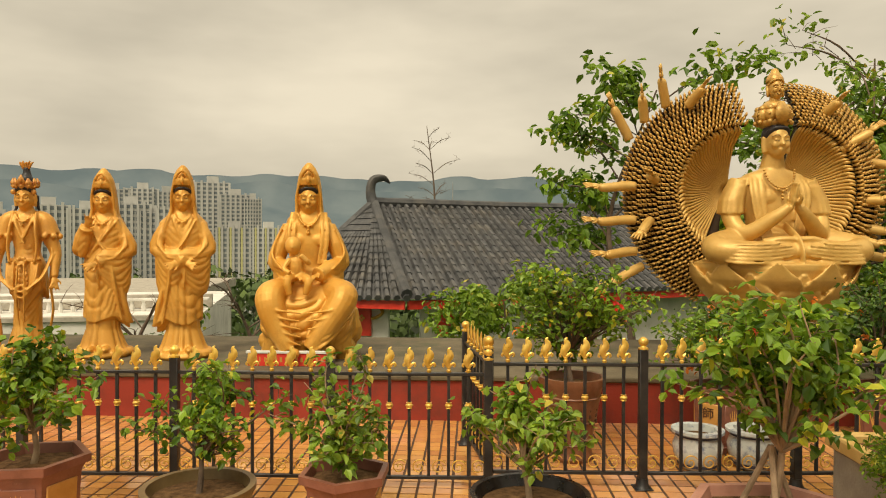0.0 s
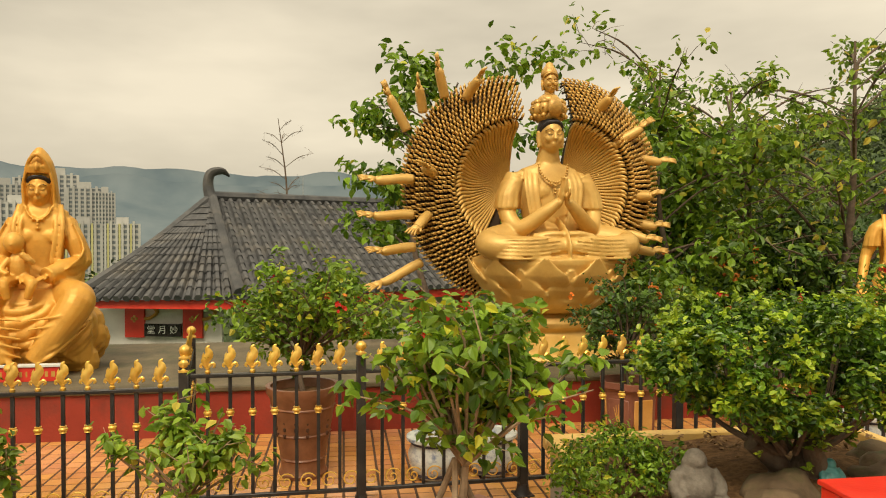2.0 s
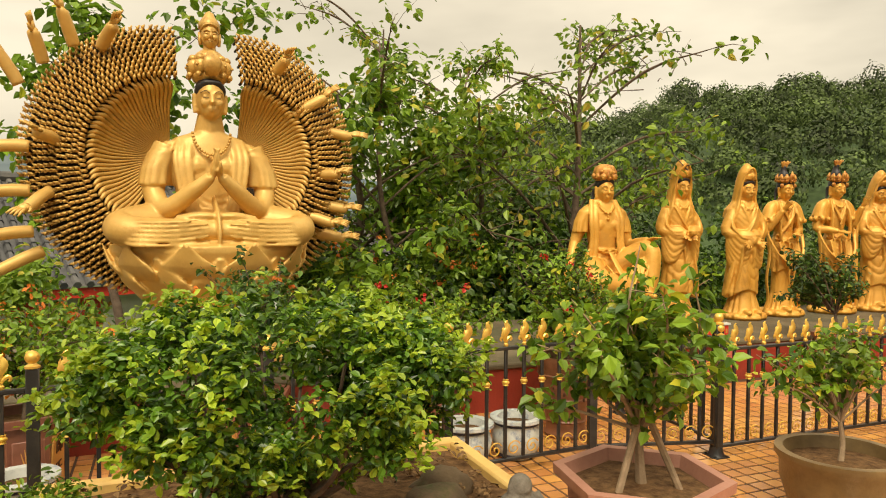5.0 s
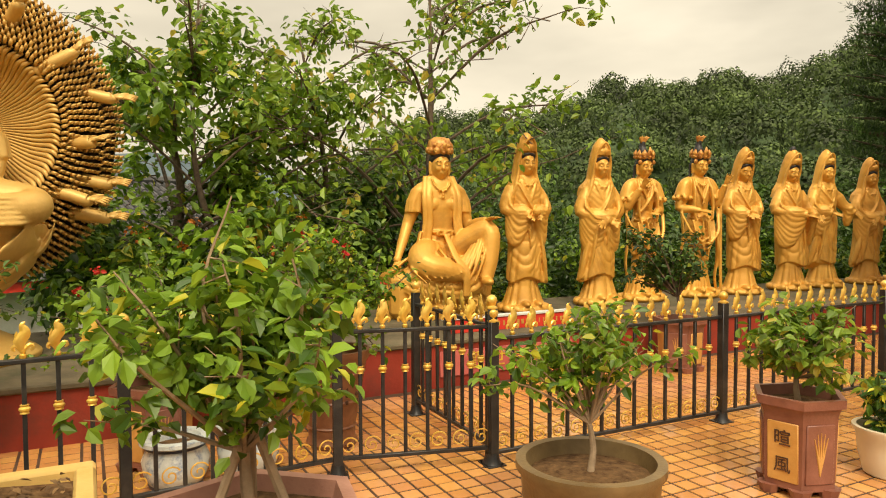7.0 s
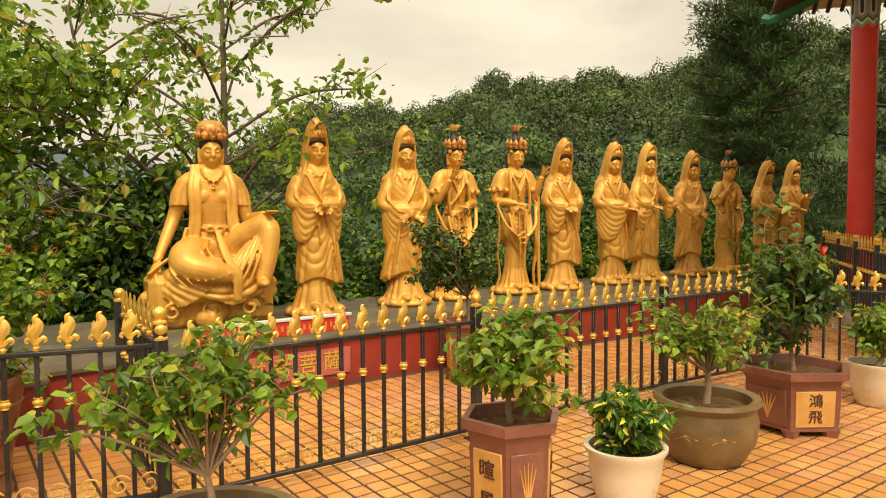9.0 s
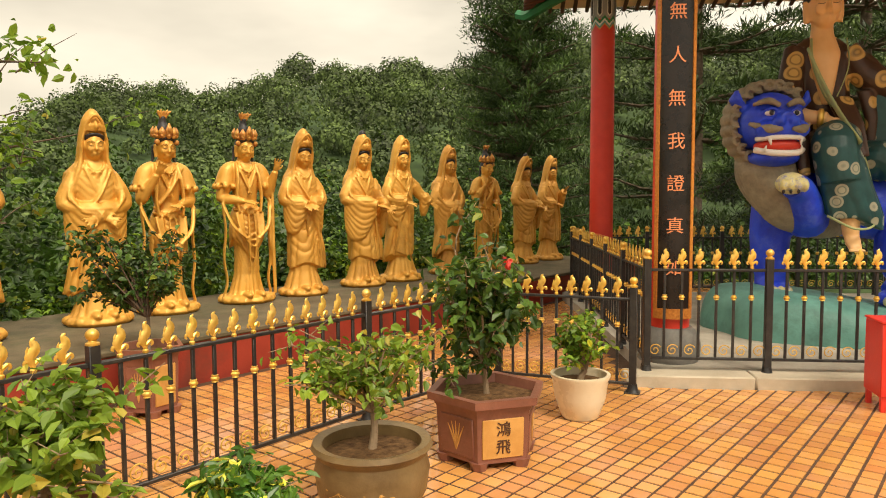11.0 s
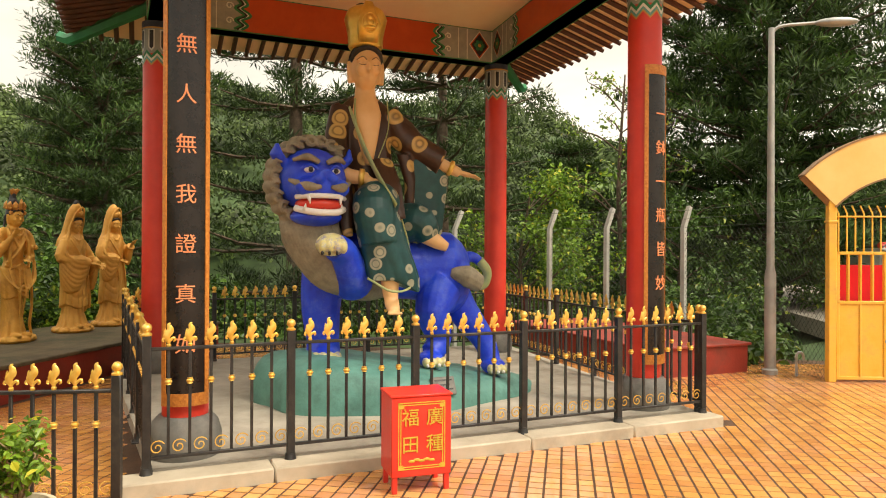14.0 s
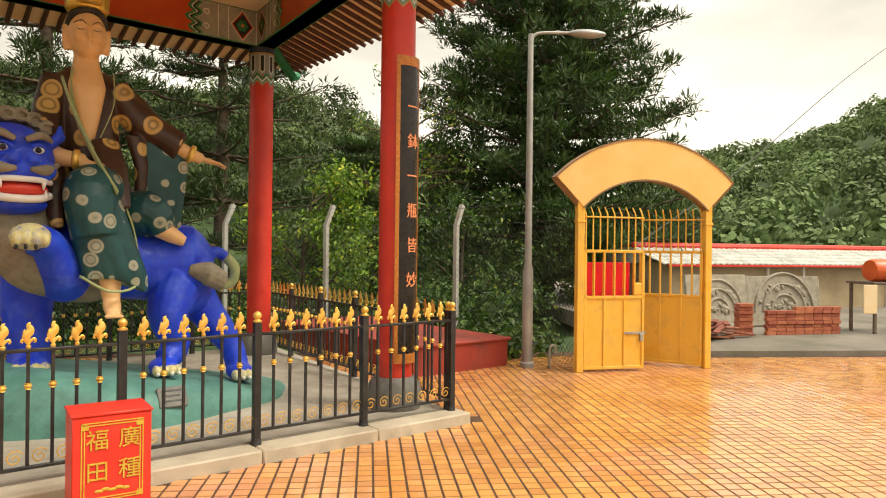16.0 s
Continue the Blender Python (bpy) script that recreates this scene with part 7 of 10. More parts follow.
        ball(eye, hx + s * 0.135, hy - 0.322, hz + 0.142, 0.026, 0.016, 0.026, 12)
        tube(blue, curve_pts([(hx + s * 0.06, hy - 0.33, hz + 0.15), (hx + s * 0.135, hy - 0.33, hz + 0.19), (hx + s * 0.21, hy - 0.27, hz + 0.15)], 4), 0.018, 8)
        tube(white, [(hx + s * 0.17, hy - 0.36, hz - 0.12), (hx + s * 0.16, hy - 0.38, hz - 0.20)], [0.028, 0.006], 8)
        tube(white, [(hx + s * 0.20, hy - 0.32, hz - 0.27), (hx + s * 0.19, hy - 0.34, hz - 0.20)], [0.026, 0.006], 8)
    # open mouth: dark red inside, white gums and teeth
    ball(mouth, hx, hy - 0.20, hz - 0.20, 0.25, 0.20, 0.09, 18)
    tube(white, curve_pts([(hx - 0.26, hy - 0.24, hz - 0.13), (hx - 0.12, hy - 0.385, hz - 0.12), (hx + 0.12, hy - 0.385, hz - 0.12), (hx + 0.26, hy - 0.24, hz - 0.13)], 5), 0.026, 8)
    tube(white, curve_pts([(hx - 0.26, hy - 0.22, hz - 0.24), (hx - 0.12, hy - 0.36, hz - 0.28), (hx + 0.12, hy - 0.36, hz - 0.28), (hx + 0.26, hy - 0.22, hz - 0.24)], 5), 0.034, 8)
    # one scalloped row of curls round the head, and the smooth nape behind it
    for k in range(15):
        a = radians(52 + 212 * k / 14)
        x, z = hx + 0.02 + 0.425 * math.cos(a), hz + 0.05 + 0.425 * math.sin(a)
        ball(mane, x, hy + 0.10, z, 0.085, 0.15, 0.085, 14)
        for turns in (0.062, 0.034):
            tube(mane, [(x + turns * math.cos(q), hy - 0.055 + (0.062 - turns) * -0.5, z + turns * math.sin(q)) for q in np.linspace(0.4, 5.6, 12)], 0.010, 6)
    ball(mane, hx + 0.05, hy + 0.28, hz + 0.04, 0.38, 0.28, 0.40, 22)
    turn = pose(hx + 0.02, hy - 0.04, hz - 0.10) @ pose(0, 0, 0, 0, 0, 14) @ Matrix.Scale(0.93, 4) @ pose(-hx, -hy, -hz)
    for q, k0 in zip(whole, marks):
        q.v[k0:] = [tuple(turn @ Vector(p)) for p in q.v[k0:]]
    # rider: seat, torso, head
    tx, ty = -0.12, -0.02
    robe(cloth, [(1.60, 0.42, 0.34, tx + 0.08, 0.0, 0.04), (1.85, 0.36, 0.30, tx + 0.06, 0, 0.04), (2.20, 0.27, 0.21, tx + 0.02, 0, 0.04), (2.55, 0.29, 0.20, tx, 0, 0.03), (2.82, 0.33, 0.18, tx, 0.01, 0.02), (2.98, 0.33, 0.15, tx, 0.03, 0.01), (3.08, 0.20, 0.11, tx, 0.04, 0), (3.12, 0.10, 0.08, tx, 0.04, 0)], 9, 0.4)
    robe(skin, [(2.36, 0.04, 0.06, tx - 0.02, -0.19, 0), (2.62, 0.12, 0.08, tx - 0.02, -0.175, 0), (2.90, 0.18, 0.085, tx - 0.01, -0.13, 0), (3.06, 0.15, 0.11, tx, -0.03, 0), (3.20, 0.095, 0.095, tx, -0.01, 0)], 5, 0.0, 30, 20)
    m = head(skin, hair, tx, -0.03, 3.40, 1.95, 3, brow)
    lathe(gold, [(0.165, 3.60), (0.180, 3.63), (0.185, 3.74), (0.205, 3.84), (0.225, 3.92), (0.20, 3.99), (0.13, 4.04), (0.03, 4.06)], 42, x=tx, y=-0.02, wave=0.025, lobes=7)
    tube(gold, [(tx, -0.17, 3.64), (tx, -0.225, 3.80), (tx, -0.20, 4.05)], [0.10, 0.13, 0.04], 16, 0.35, up=(0, 1, 0))
    tube(gold, [(tx + 0.075 * math.cos(q), -0.262, 3.82 + 0.10 * math.sin(q)) for q in np.linspace(0, 6.283, 19)], 0.009, 6)
    for dz, w, h in ((0.05, 0.026, 0.028), (0.0, 0.042, 0.035), (-0.05, 0.062, 0.022)):
        ball(gold, tx, -0.265, 3.82 + dz, w, 0.02, h, 10)
    ball(hair, tx - 0.03, 0.06, 4.00, 0.10, 0.10, 0.12, 14)
    # arms in wide brown sleeves with gold bracelets
    tube(cloth, curve_pts([(tx - 0.28, 0.02, 2.96), (tx - 0.38, -0.08, 2.62), (tx - 0.40, -0.18, 2.36)], 4), lerp_list([0.14, 0.14, 0.17], 9), 16)
    tube(skin, curve_pts([(tx - 0.40, -0.18, 2.36), (tx - 0.30, -0.34, 2.24), (tx - 0.08, -0.46, 2.20)], 4), lerp_list([0.09, 0.085, 0.06], 9), 14)
    hand(skin, (tx - 0.08, -0.46, 2.20), (0.5, -0.25, -0.75), (0, -1, 0.2), 1.7, 0.3)
    lathe(gold, [(0.075, -0.02), (0.085, 0.0), (0.075, 0.02)], 16, cap=False)
    ring = Geo()
    lathe(ring, [(0.062, -0.03), (0.088, -0.02), (0.088, 0.02), (0.062, 0.03)], 18, cap=False)
    gold.join(ring, look((tx - 0.14, -0.44, 2.21), (tx + 0.1, -0.5, 2.18)))
    tube(cloth, curve_pts([(tx + 0.28, 0.02, 2.94), (tx + 0.52, -0.04, 2.62), (tx + 0.84, -0.14, 2.42)], 4), lerp_list([0.15, 0.16, 0.15], 9), 16)
    tube(skin, [(tx + 0.80, -0.13, 2.43), (tx + 1.04, -0.20, 2.32)], [0.075, 0.055], 14)
    hand(skin, (tx + 1.02, -0.20, 2.33), (1, -0.2, -0.25), (0, 0, 1), 1.7, 0.3)
    gold.join(ring, look((tx + 0.94, -0.17, 2.37), (tx + 1.14, -0.21, 2.27)))
    # teal sleeve hanging from the outstretched arm, teal skirt over the knee
    drape(teal, [(1.60, 0.20, 0.045, tx + 0.60, -0.10), (1.66, 0.23, 0.06, tx + 0.60, -0.10), (2.0, 0.245, 0.065, tx + 0.64, -0.10), (2.30, 0.25, 0.07, tx + 0.68, -0.11), (2.46, 0.20, 0.07, tx + 0.66, -0.10)],
          [flutes(7, 0.030, 1.55, 2.35, 0.3, 0.2)], 90, 40, hem=lambda a: 0.06 * np.sin(3 * a) - 0.05 * np.cos(a))
    drape(cloth, [(1.70, 0.05, 0.04, tx + 0.40, -0.15), (2.2, 0.065, 0.05, tx + 0.44, -0.15), (2.5, 0.09, 0.06, tx + 0.42, -0.12)], [flutes(4, 0.015, 1.7, 2.4)], 40, 20)
    tube(trim, curve_pts([(tx + 0.38, -0.17, 1.64), (tx + 0.50, -0.20, 1.58), (tx + 0.62, -0.17, 1.64), (tx + 0.74, -0.18, 1.56), (tx + 0.84, -0.12, 1.66)], 5), 0.020, 8)
    tube(teal, curve_pts([(tx + 0.06, -0.05, 1.72), (tx + 0.03, -0.40, 1.94), (tx - 0.06, -0.60, 1.90), (tx - 0.02, -0.62, 1.56)], 5), lerp_list([0.24, 0.23, 0.21, 0.20], 16), 22)
    drape(teal, [(1.16, 0.255, 0.13, tx + 0.13, -0.60), (1.22, 0.262, 0.15, tx + 0.12, -0.60), (1.50, 0.245, 0.17, tx + 0.04, -0.60), (1.80, 0.225, 0.18, tx - 0.02, -0.58), (2.02, 0.15, 0.14, tx - 0.03, -0.54), (2.08, 0.06, 0.07, tx - 0.03, -0.54)],
          [flutes(8, 0.030, 1.1, 1.85, 0.15, 0.35)], 96, 60, hem=lambda a: -0.07 * np.cos(a) + 0.03 * np.sin(3 * a))
    tube(cloth, curve_pts([(tx - 0.30, -0.22, 2.25), (tx - 0.32, -0.40, 1.95), (tx - 0.30, -0.50, 1.62)], 4), lerp_list([0.10, 0.10, 0.05], 9), 12, 0.6)
    tube(cloth, curve_pts([(tx + 0.12, -0.22, 2.40), (tx + 0.16, -0.44, 2.10), (tx + 0.22, -0.58, 1.80)], 4), lerp_list([0.14, 0.12, 0.05], 9), 12, 0.5)
    tube(teal, curve_pts([(tx + 0.10, 0.0, 1.70), (tx + 0.48, -0.28, 1.78), (tx + 0.60, -0.30, 1.62)], 4), lerp_list([0.24, 0.20, 0.14], 9), 16)
    tube(trim, curve_pts([(tx - 0.22, -0.72, 1.22), (tx + 0.0, -0.86, 1.10), (tx + 0.30, -0.66, 1.16), (tx + 0.30, -0.50, 1.55), (tx + 0.18, -0.55, 1.85)], 5), 0.012, 8)
    tube(trim, curve_pts([(tx - 0.24, -0.08, 3.06), (tx - 0.25, -0.20, 2.80), (tx - 0.18, -0.27, 2.52), (tx - 0.08, -0.30, 2.32)], 5), 0.026, 8, 0.4)
    tube(trim, curve_pts([(tx + 0.14, -0.08, 3.06), (tx + 0.12, -0.21, 2.74), (tx - 0.05, -0.26, 2.36)], 5), 0.014, 8, 0.5)
    tube(skin, [(tx + 0.08, -0.60, 1.30), (tx + 0.09, -0.62, 1.02)], [0.10, 0.075], 14)
    tube(skin, [(tx + 0.09, -0.61, 1.06), (tx + 0.09, -0.68, 0.96), (tx + 0.09, -0.76, 0.90)], [0.07, 0.075, 0.06], 12, 0.7)
    for k in range(5):
        ball(skin, tx + 0.03 + 0.03 * k, -0.80, 0.885, 0.018, 0.03, 0.018, 8)
    tube(skin, curve_pts([(tx + 0.50, -0.30, 1.68), (tx + 0.68, -0.36, 1.58), (tx + 0.80, -0.38, 1.52)], 3), lerp_list([0.10, 0.08, 0.05], 7), 12)
    tube(cloth, curve_pts([(tx + 0.62, -0.10, 1.72), (tx + 0.82, -0.10, 1.56), (tx + 0.95, -0.12, 1.48)], 3), lerp_list([0.12, 0.10, 0.03], 7), 10, 0.5)
    # long flat scroll held in the hand
    tube(trim, curve_pts([(tx - 0.34, -0.34, 2.92), (tx - 0.24, -0.46, 2.58), (tx - 0.10, -0.60, 2.22), (tx + 0.08, -0.72, 1.92)], 5), lerp_list([0.03, 0.04, 0.045, 0.05], 16), 8, 0.35)
    # the hind part is short, and the rider leans back towards the head
    for q in (blue, mane, paw, white, trim):
        q.v = [(x if x < -0.2 else -0.2 + (x + 0.2) * 0.83, y, z) for x, y, z in q.v]
    for q in (skin, cloth):
        q.v = [(tx + (x - tx) * (1 - 0.13 * min(1.0, max(0.0, (z - 2.2) / 0.4))) if x < tx + 0.5 and z < 3.15 else x, y, z) for x, y, z in q.v]
    for q in (skin, cloth, teal, hair, gold, brow):
        q.v = [(x - 0.06 - 0.06 * min(1.0, max(0.0, (z - 1.3) / 1.8)) - (0.10 * (x - 0.2) if x > 0.2 else 0.0) if x > -0.62 or z > 2.3 else x, y, z) for x, y, z in q.v]
    return [(blue, LION_BLUE, 0.016), (mane, MANE, 0.011), (skin, SKIN, 0.014), (cloth, ROBE, 0.016), (teal, TEAL, 0.013), (trim, TRIM_GREEN, 0), (paw, PAW, 0.014),
            (white, WHITE, 0), (hair, HAIR, 0.014), (gold, FINIAL, 0), (mouth, RED, 0), (eye, HAIR, 0), (brow, HAIR, 0)]


me = cast(lion_rider(), "statue")
solid("statue", me, LION_BLUE, "painted statue of a robed figure riding a bright blue lion", "statue", pav(2.36, 1.92, 0.14) @ pose(0, 0, 0, 0, 0, -6) @ Matrix.Scale(1.0, 4))

g = Geo()
rng = random.Random(8)
n, rows = 48, 9
vs, fs = [], []
for r in range(rows + 1):
    t = r / rows
    for i in range(n):
        a = 2 * math.pi * i / n
        rad = 1.0 - 0.5 * t ** 2.2 if r < rows else 0.001
        k = 1 + 0.05 * math.sin(3 * a + 1) + 0.03 * math.sin(7 * a)
        x, y = 1.55 * rad * k * math.cos(a), 0.95 * rad * k * math.sin(a)
        h = (0.46 - 0.16 * (x + 0.7)) * (1 - (1 - t) ** 2.4) + 0.02 * noise.noise(Vector((x * 3, y * 3, 2)))
        vs.append((x, y, 0.10 + max(0.0, h)))
for r in range(rows):
    for i in range(n):
        j = (i + 1) % n
        fs.append((r * n + i, r * n + j, (r + 1) * n + j, (r + 1) * n + i))
fs.append(tuple(rows * n + i for i in range(n)))
g.add(vs, fs)
mound = thing("mound", "low turquoise painted rock mound under the lion", "mound", pav(2.5, 1.85, 0))
part("rock", g, MOUND, mound)
g = Geo()
box(g, -0.12, -0.02, -0.09, 0.12, 0.02, 0.09, 0.006)
pl = part("plaque", g, GREY_STONE, mound, "small grey stone plaque", pose(0.1, -0.93, 0.34, -30, 0, 0))
for k in range(3):
    g = Geo()
    box(g, -0.09, -0.024, 0.045 - 0.045 * k, 0.09 - 0.03 * (k % 2), -0.021, 0.06 - 0.045 * k)
    part("plaque_line", g, HAIR, pl)


# ---------------------------------------------------------------- plants
LEAF = leaf_mat("leaf_green", (0.040, 0.105, 0.008), (0.25, 0.41, 0.038), 0.42, 0.38, (0.50, 0.50, 0.045), 0.07)
LEAF_SHINY = leaf_mat("leaf_shiny", (0.016, 0.060, 0.005), (0.13, 0.27, 0.022), 0.30, 0.30, (0.34, 0.48, 0.04), 0.10)
LEAF_TIP = leaf_mat("leaf_young", (0.16, 0.30, 0.018), (0.42, 0.55, 0.05), 0.35, 0.35)
LEAF_DARK = leaf_mat("leaf_dark", (0.014, 0.045, 0.006), (0.085, 0.165, 0.022), 0.45, 0.28, (0.24, 0.28, 0.035), 0.03, patch=1.5, depth=0.5)
LEAF_LIGHT = leaf_mat("leaf_light", (0.075, 0.16, 0.012), (0.29, 0.43, 0.05), 0.45, 0.40, (0.570, 0.476, 0.075), 0.07)
LEAF_VAR = leaf_mat("leaf_variegated", (0.028, 0.102, 0.012), (0.133, 0.272, 0.030), 0.35, 0.30, (0.900, 0.884, 0.120), 0.16)
NEEDLE = leaf_mat("needle_dark", (0.010, 0.028, 0.006), (0.060, 0.105, 0.022), 0.6, 0.2, patch=1.1, depth=0.6)
NEEDLE2 = leaf_mat("needle_green", (0.012, 0.036, 0.007), (0.070, 0.130, 0.024), 0.6, 0.2, patch=1.1, depth=0.55)
FLOWER_RED = leaf_mat("petal_red", (0.55, 0.02, 0.02), (0.75, 0.06, 0.04), 0.5, 0.4)
FLOWER_ORANGE = leaf_mat("petal_orange", (0.60, 0.13, 0.02), (0.80, 0.28, 0.05), 0.5, 0.4)


def leaves(pos, nrm, size, seed, aspect=0.55, long=False, droop=0.2):
    """Leaves as arrays: pos n x 3, nrm n x 3 (facing), size in metres. Each leaf is folded along its rib."""
    r = np.random.default_rng(seed)
    n = len(pos)
    nrm = nrm / (np.linalg.norm(nrm, axis=1, keepdims=True) + 1e-9)
    d = r.normal(size=(n, 3))
    d -= nrm * (d * nrm).sum(1, keepdims=True)
    d[:, 2] -= droop
    d /= np.linalg.norm(d, axis=1, keepdims=True) + 1e-9
    s = np.cross(d, nrm)
    s /= np.linalg.norm(s, axis=1, keepdims=True) + 1e-9
    k = (size * r.uniform(0.6, 1.25, n))[:, None]
    w = k * aspect * 0.5
    if long:
        v = np.stack([pos, pos + d * k * 0.5 + s * w, pos + d * k, pos + d * k * 0.5 - s * w], 1)
        f = np.arange(n)[:, None] * 4 + np.array([[0, 1, 2, 3]])
        return v.reshape(-1, 3), f
    lift = nrm * w * 0.35
    v = np.stack([pos, pos + d * k * 0.30 + s * w + lift, pos + d * k * 0.68 + s * w * 0.8 + lift, pos + d * k - nrm * k * 0.10, pos + d * k * 0.68 - s * w * 0.8 + lift, pos + d * k * 0.30 - s * w + lift], 1)
    b = np.arange(n)[:, None] * 6
    f = np.concatenate([b + np.array([[0, 3, 2, 1]]), b + np.array([[0, 5, 4, 3]])])
    return v.reshape(-1, 3), f


def quads(name, v, f, material):
    me = bpy.data.meshes.new(name)
    me.from_pydata(v.tolist(), [], f.tolist())
    me.materials.append(material)
    me.update()
    return me


def clumps(seed, centre, radius, count, inner=0.35, flat=0.0):
    """Clump centres scattered through an ellipsoid, denser near its skin."""
    r = np.random.default_rng(seed)
    d = r.normal(size=(count, 3))
    d /= np.linalg.norm(d, axis=1, keepdims=True)
    if flat:
        d[:, 2] = np.abs(d[:, 2]) * (1 - flat) + d[:, 2] * flat
    k = r.uniform(inner, 1.0, (count, 1)) ** 0.6
    return np.array(centre) + d * k * np.array(radius)


def leaf_cloud(seed, centres, spread, per, size, material, name="foliage", aspect=0.55, up=0.7, long=False, droop=0.2):
    r = np.random.default_rng(seed + 77)
    c = np.repeat(centres, per, axis=0)
    off = r.normal(size=c.shape)
    off /= np.linalg.norm(off, axis=1, keepdims=True)
    off *= (r.uniform(0.15, 1.0, (len(c), 1)) ** 0.5) * np.array(spread)
    nrm = off * 0.8 / np.linalg.norm(off, axis=1, keepdims=True) + r.normal(size=c.shape) * 0.45 + np.array([0, 0, up])
    v, f = leaves(c + off, nrm, size, seed, aspect, long, droop)
    return quads(name, v, f, material)


def hexring(r, z, squash=1.0, turn=0.0):
    return [(r * math.cos(math.pi / 3 * k + turn), r * squash * math.sin(math.pi / 3 * k + turn), z) for k in range(6)]


def hex_body(g, prof, squash=1.0, turn=0.0):
    o = []
    for r, z in prof:
        o += hexring(r, z, squash, turn)
    f = []
    for k in range(len(prof) - 1):
        for i in range(6):
            j = (i + 1) % 6
            f.append((k * 6 + i, k * 6 + j, k * 6 + 6 + j, k * 6 + 6 + i))
    f.append(tuple(range(6))[::-1])
    return g.add(o, f)


def hex_pot(t, r, h, body=CLAY_RED, panel=CLAY_PANEL, text="", taper=0.8, squash=1.0, turn=0.0, feet=True, rim=0.045):
    """A hexagonal glazed pot with a thick rim, framed panels and feet."""
    z0 = 0.04 if feet else 0.0
    g = Geo()
    hex_body(g, [(r * taper, z0), (r * 0.96 * (taper * 0.4 + 0.6), h - 0.09), (r * 0.97, h - rim), (r * 1.06, h - rim), (r * 1.07, h), (r * 0.93, h), (r * 0.88, h - 0.07)], squash, turn)
    part("pot", g, body, t, "hexagonal glazed clay pot", smooth=25)
    if feet:
        for k in range(6):
            a = math.pi / 3 * k + turn
            g = Geo()
            lathe(g, [(0.045, 0), (0.05, 0.02), (0.06, 0.05)], 8, r * taper * 0.86 * math.cos(a), r * taper * squash * 0.86 * math.sin(a))
            part("foot", g, body, t)
    for k in range(6):
        a = math.pi / 3 * (k + 0.5) + turn
        ap = math.cos(math.pi / 6)
        d0, d1 = r * taper * ap, r * 0.96 * (taper * 0.4 + 0.6) * ap
        tilt = math.degrees(math.atan2(d1 - d0, h - 0.09 - z0))
        w = r * taper * 0.42
        m = pose(math.cos(a) * (d0 + d1) / 2, math.sin(a) * (d0 + d1) / 2 * squash, (z0 + h - 0.09) / 2, 0, 0, math.degrees(math.atan2(math.sin(a) * squash, math.cos(a))) + 90) @ pose(0, 0, 0, tilt, 0, 0)
        g = Geo()
        hh = (h - 0.09 - z0) / 2 * 0.80
        box(g, -w, -0.008, -hh, w, 0.004, hh, 0.004)
        pn = part("panel", g, panel if k % 2 == 1 else body, t, "ochre framed panel" if k % 2 == 1 else "", m)
        if k % 2 == 1 and text:
            for i, ch in enumerate(text):
                written(ch, min(w * 1.15, hh * 0.80), BRUSH, pn, pose(0, -0.010, hh * (0.45 - 0.9 * i) if len(text) > 1 else 0), "dark brushed character")
        elif k % 2 == 0:
            g = Geo()
            for q in range(5):
                a2 = radians(50 + 20 * q)
                tube(g, curve_pts([(0, -0.010, -hh * 0.7), (w * 0.3 * math.cos(a2), -0.010, -hh * 0.1), (w * 0.75 * math.cos(a2), -0.010, hh * 0.75 * math.sin(a2))], 4), lerp_list([0.003, 0.006, 0.002], 9), 5)
            part("flower_relief", g, panel, pn, "raised leaf ornament")
    g = Geo()
    hex_body(g, [(r * 0.87, h - 0.10), (r * 0.87, h - 0.055), (r * 0.01, h - 0.045)], squash, turn)
    part("soil", g, SOIL, t, "dark potting soil")


def round_pot(t, prof, material, label, soil_r, soil_z, n=36):
    g = Geo()
    lathe(g, prof, n, cap=False)
    g.f.append(tuple(range(n))[::-1])
    part("pot", g, material, t, label)
    g = Geo()
    lathe(g, [(soil_r, soil_z - 0.05), (soil_r, soil_z), (soil_r * 0.5, soil_z + 0.012), (0.01, soil_z + 0.015)], 24)
    part("soil", g, SOIL, t, "dark potting soil")


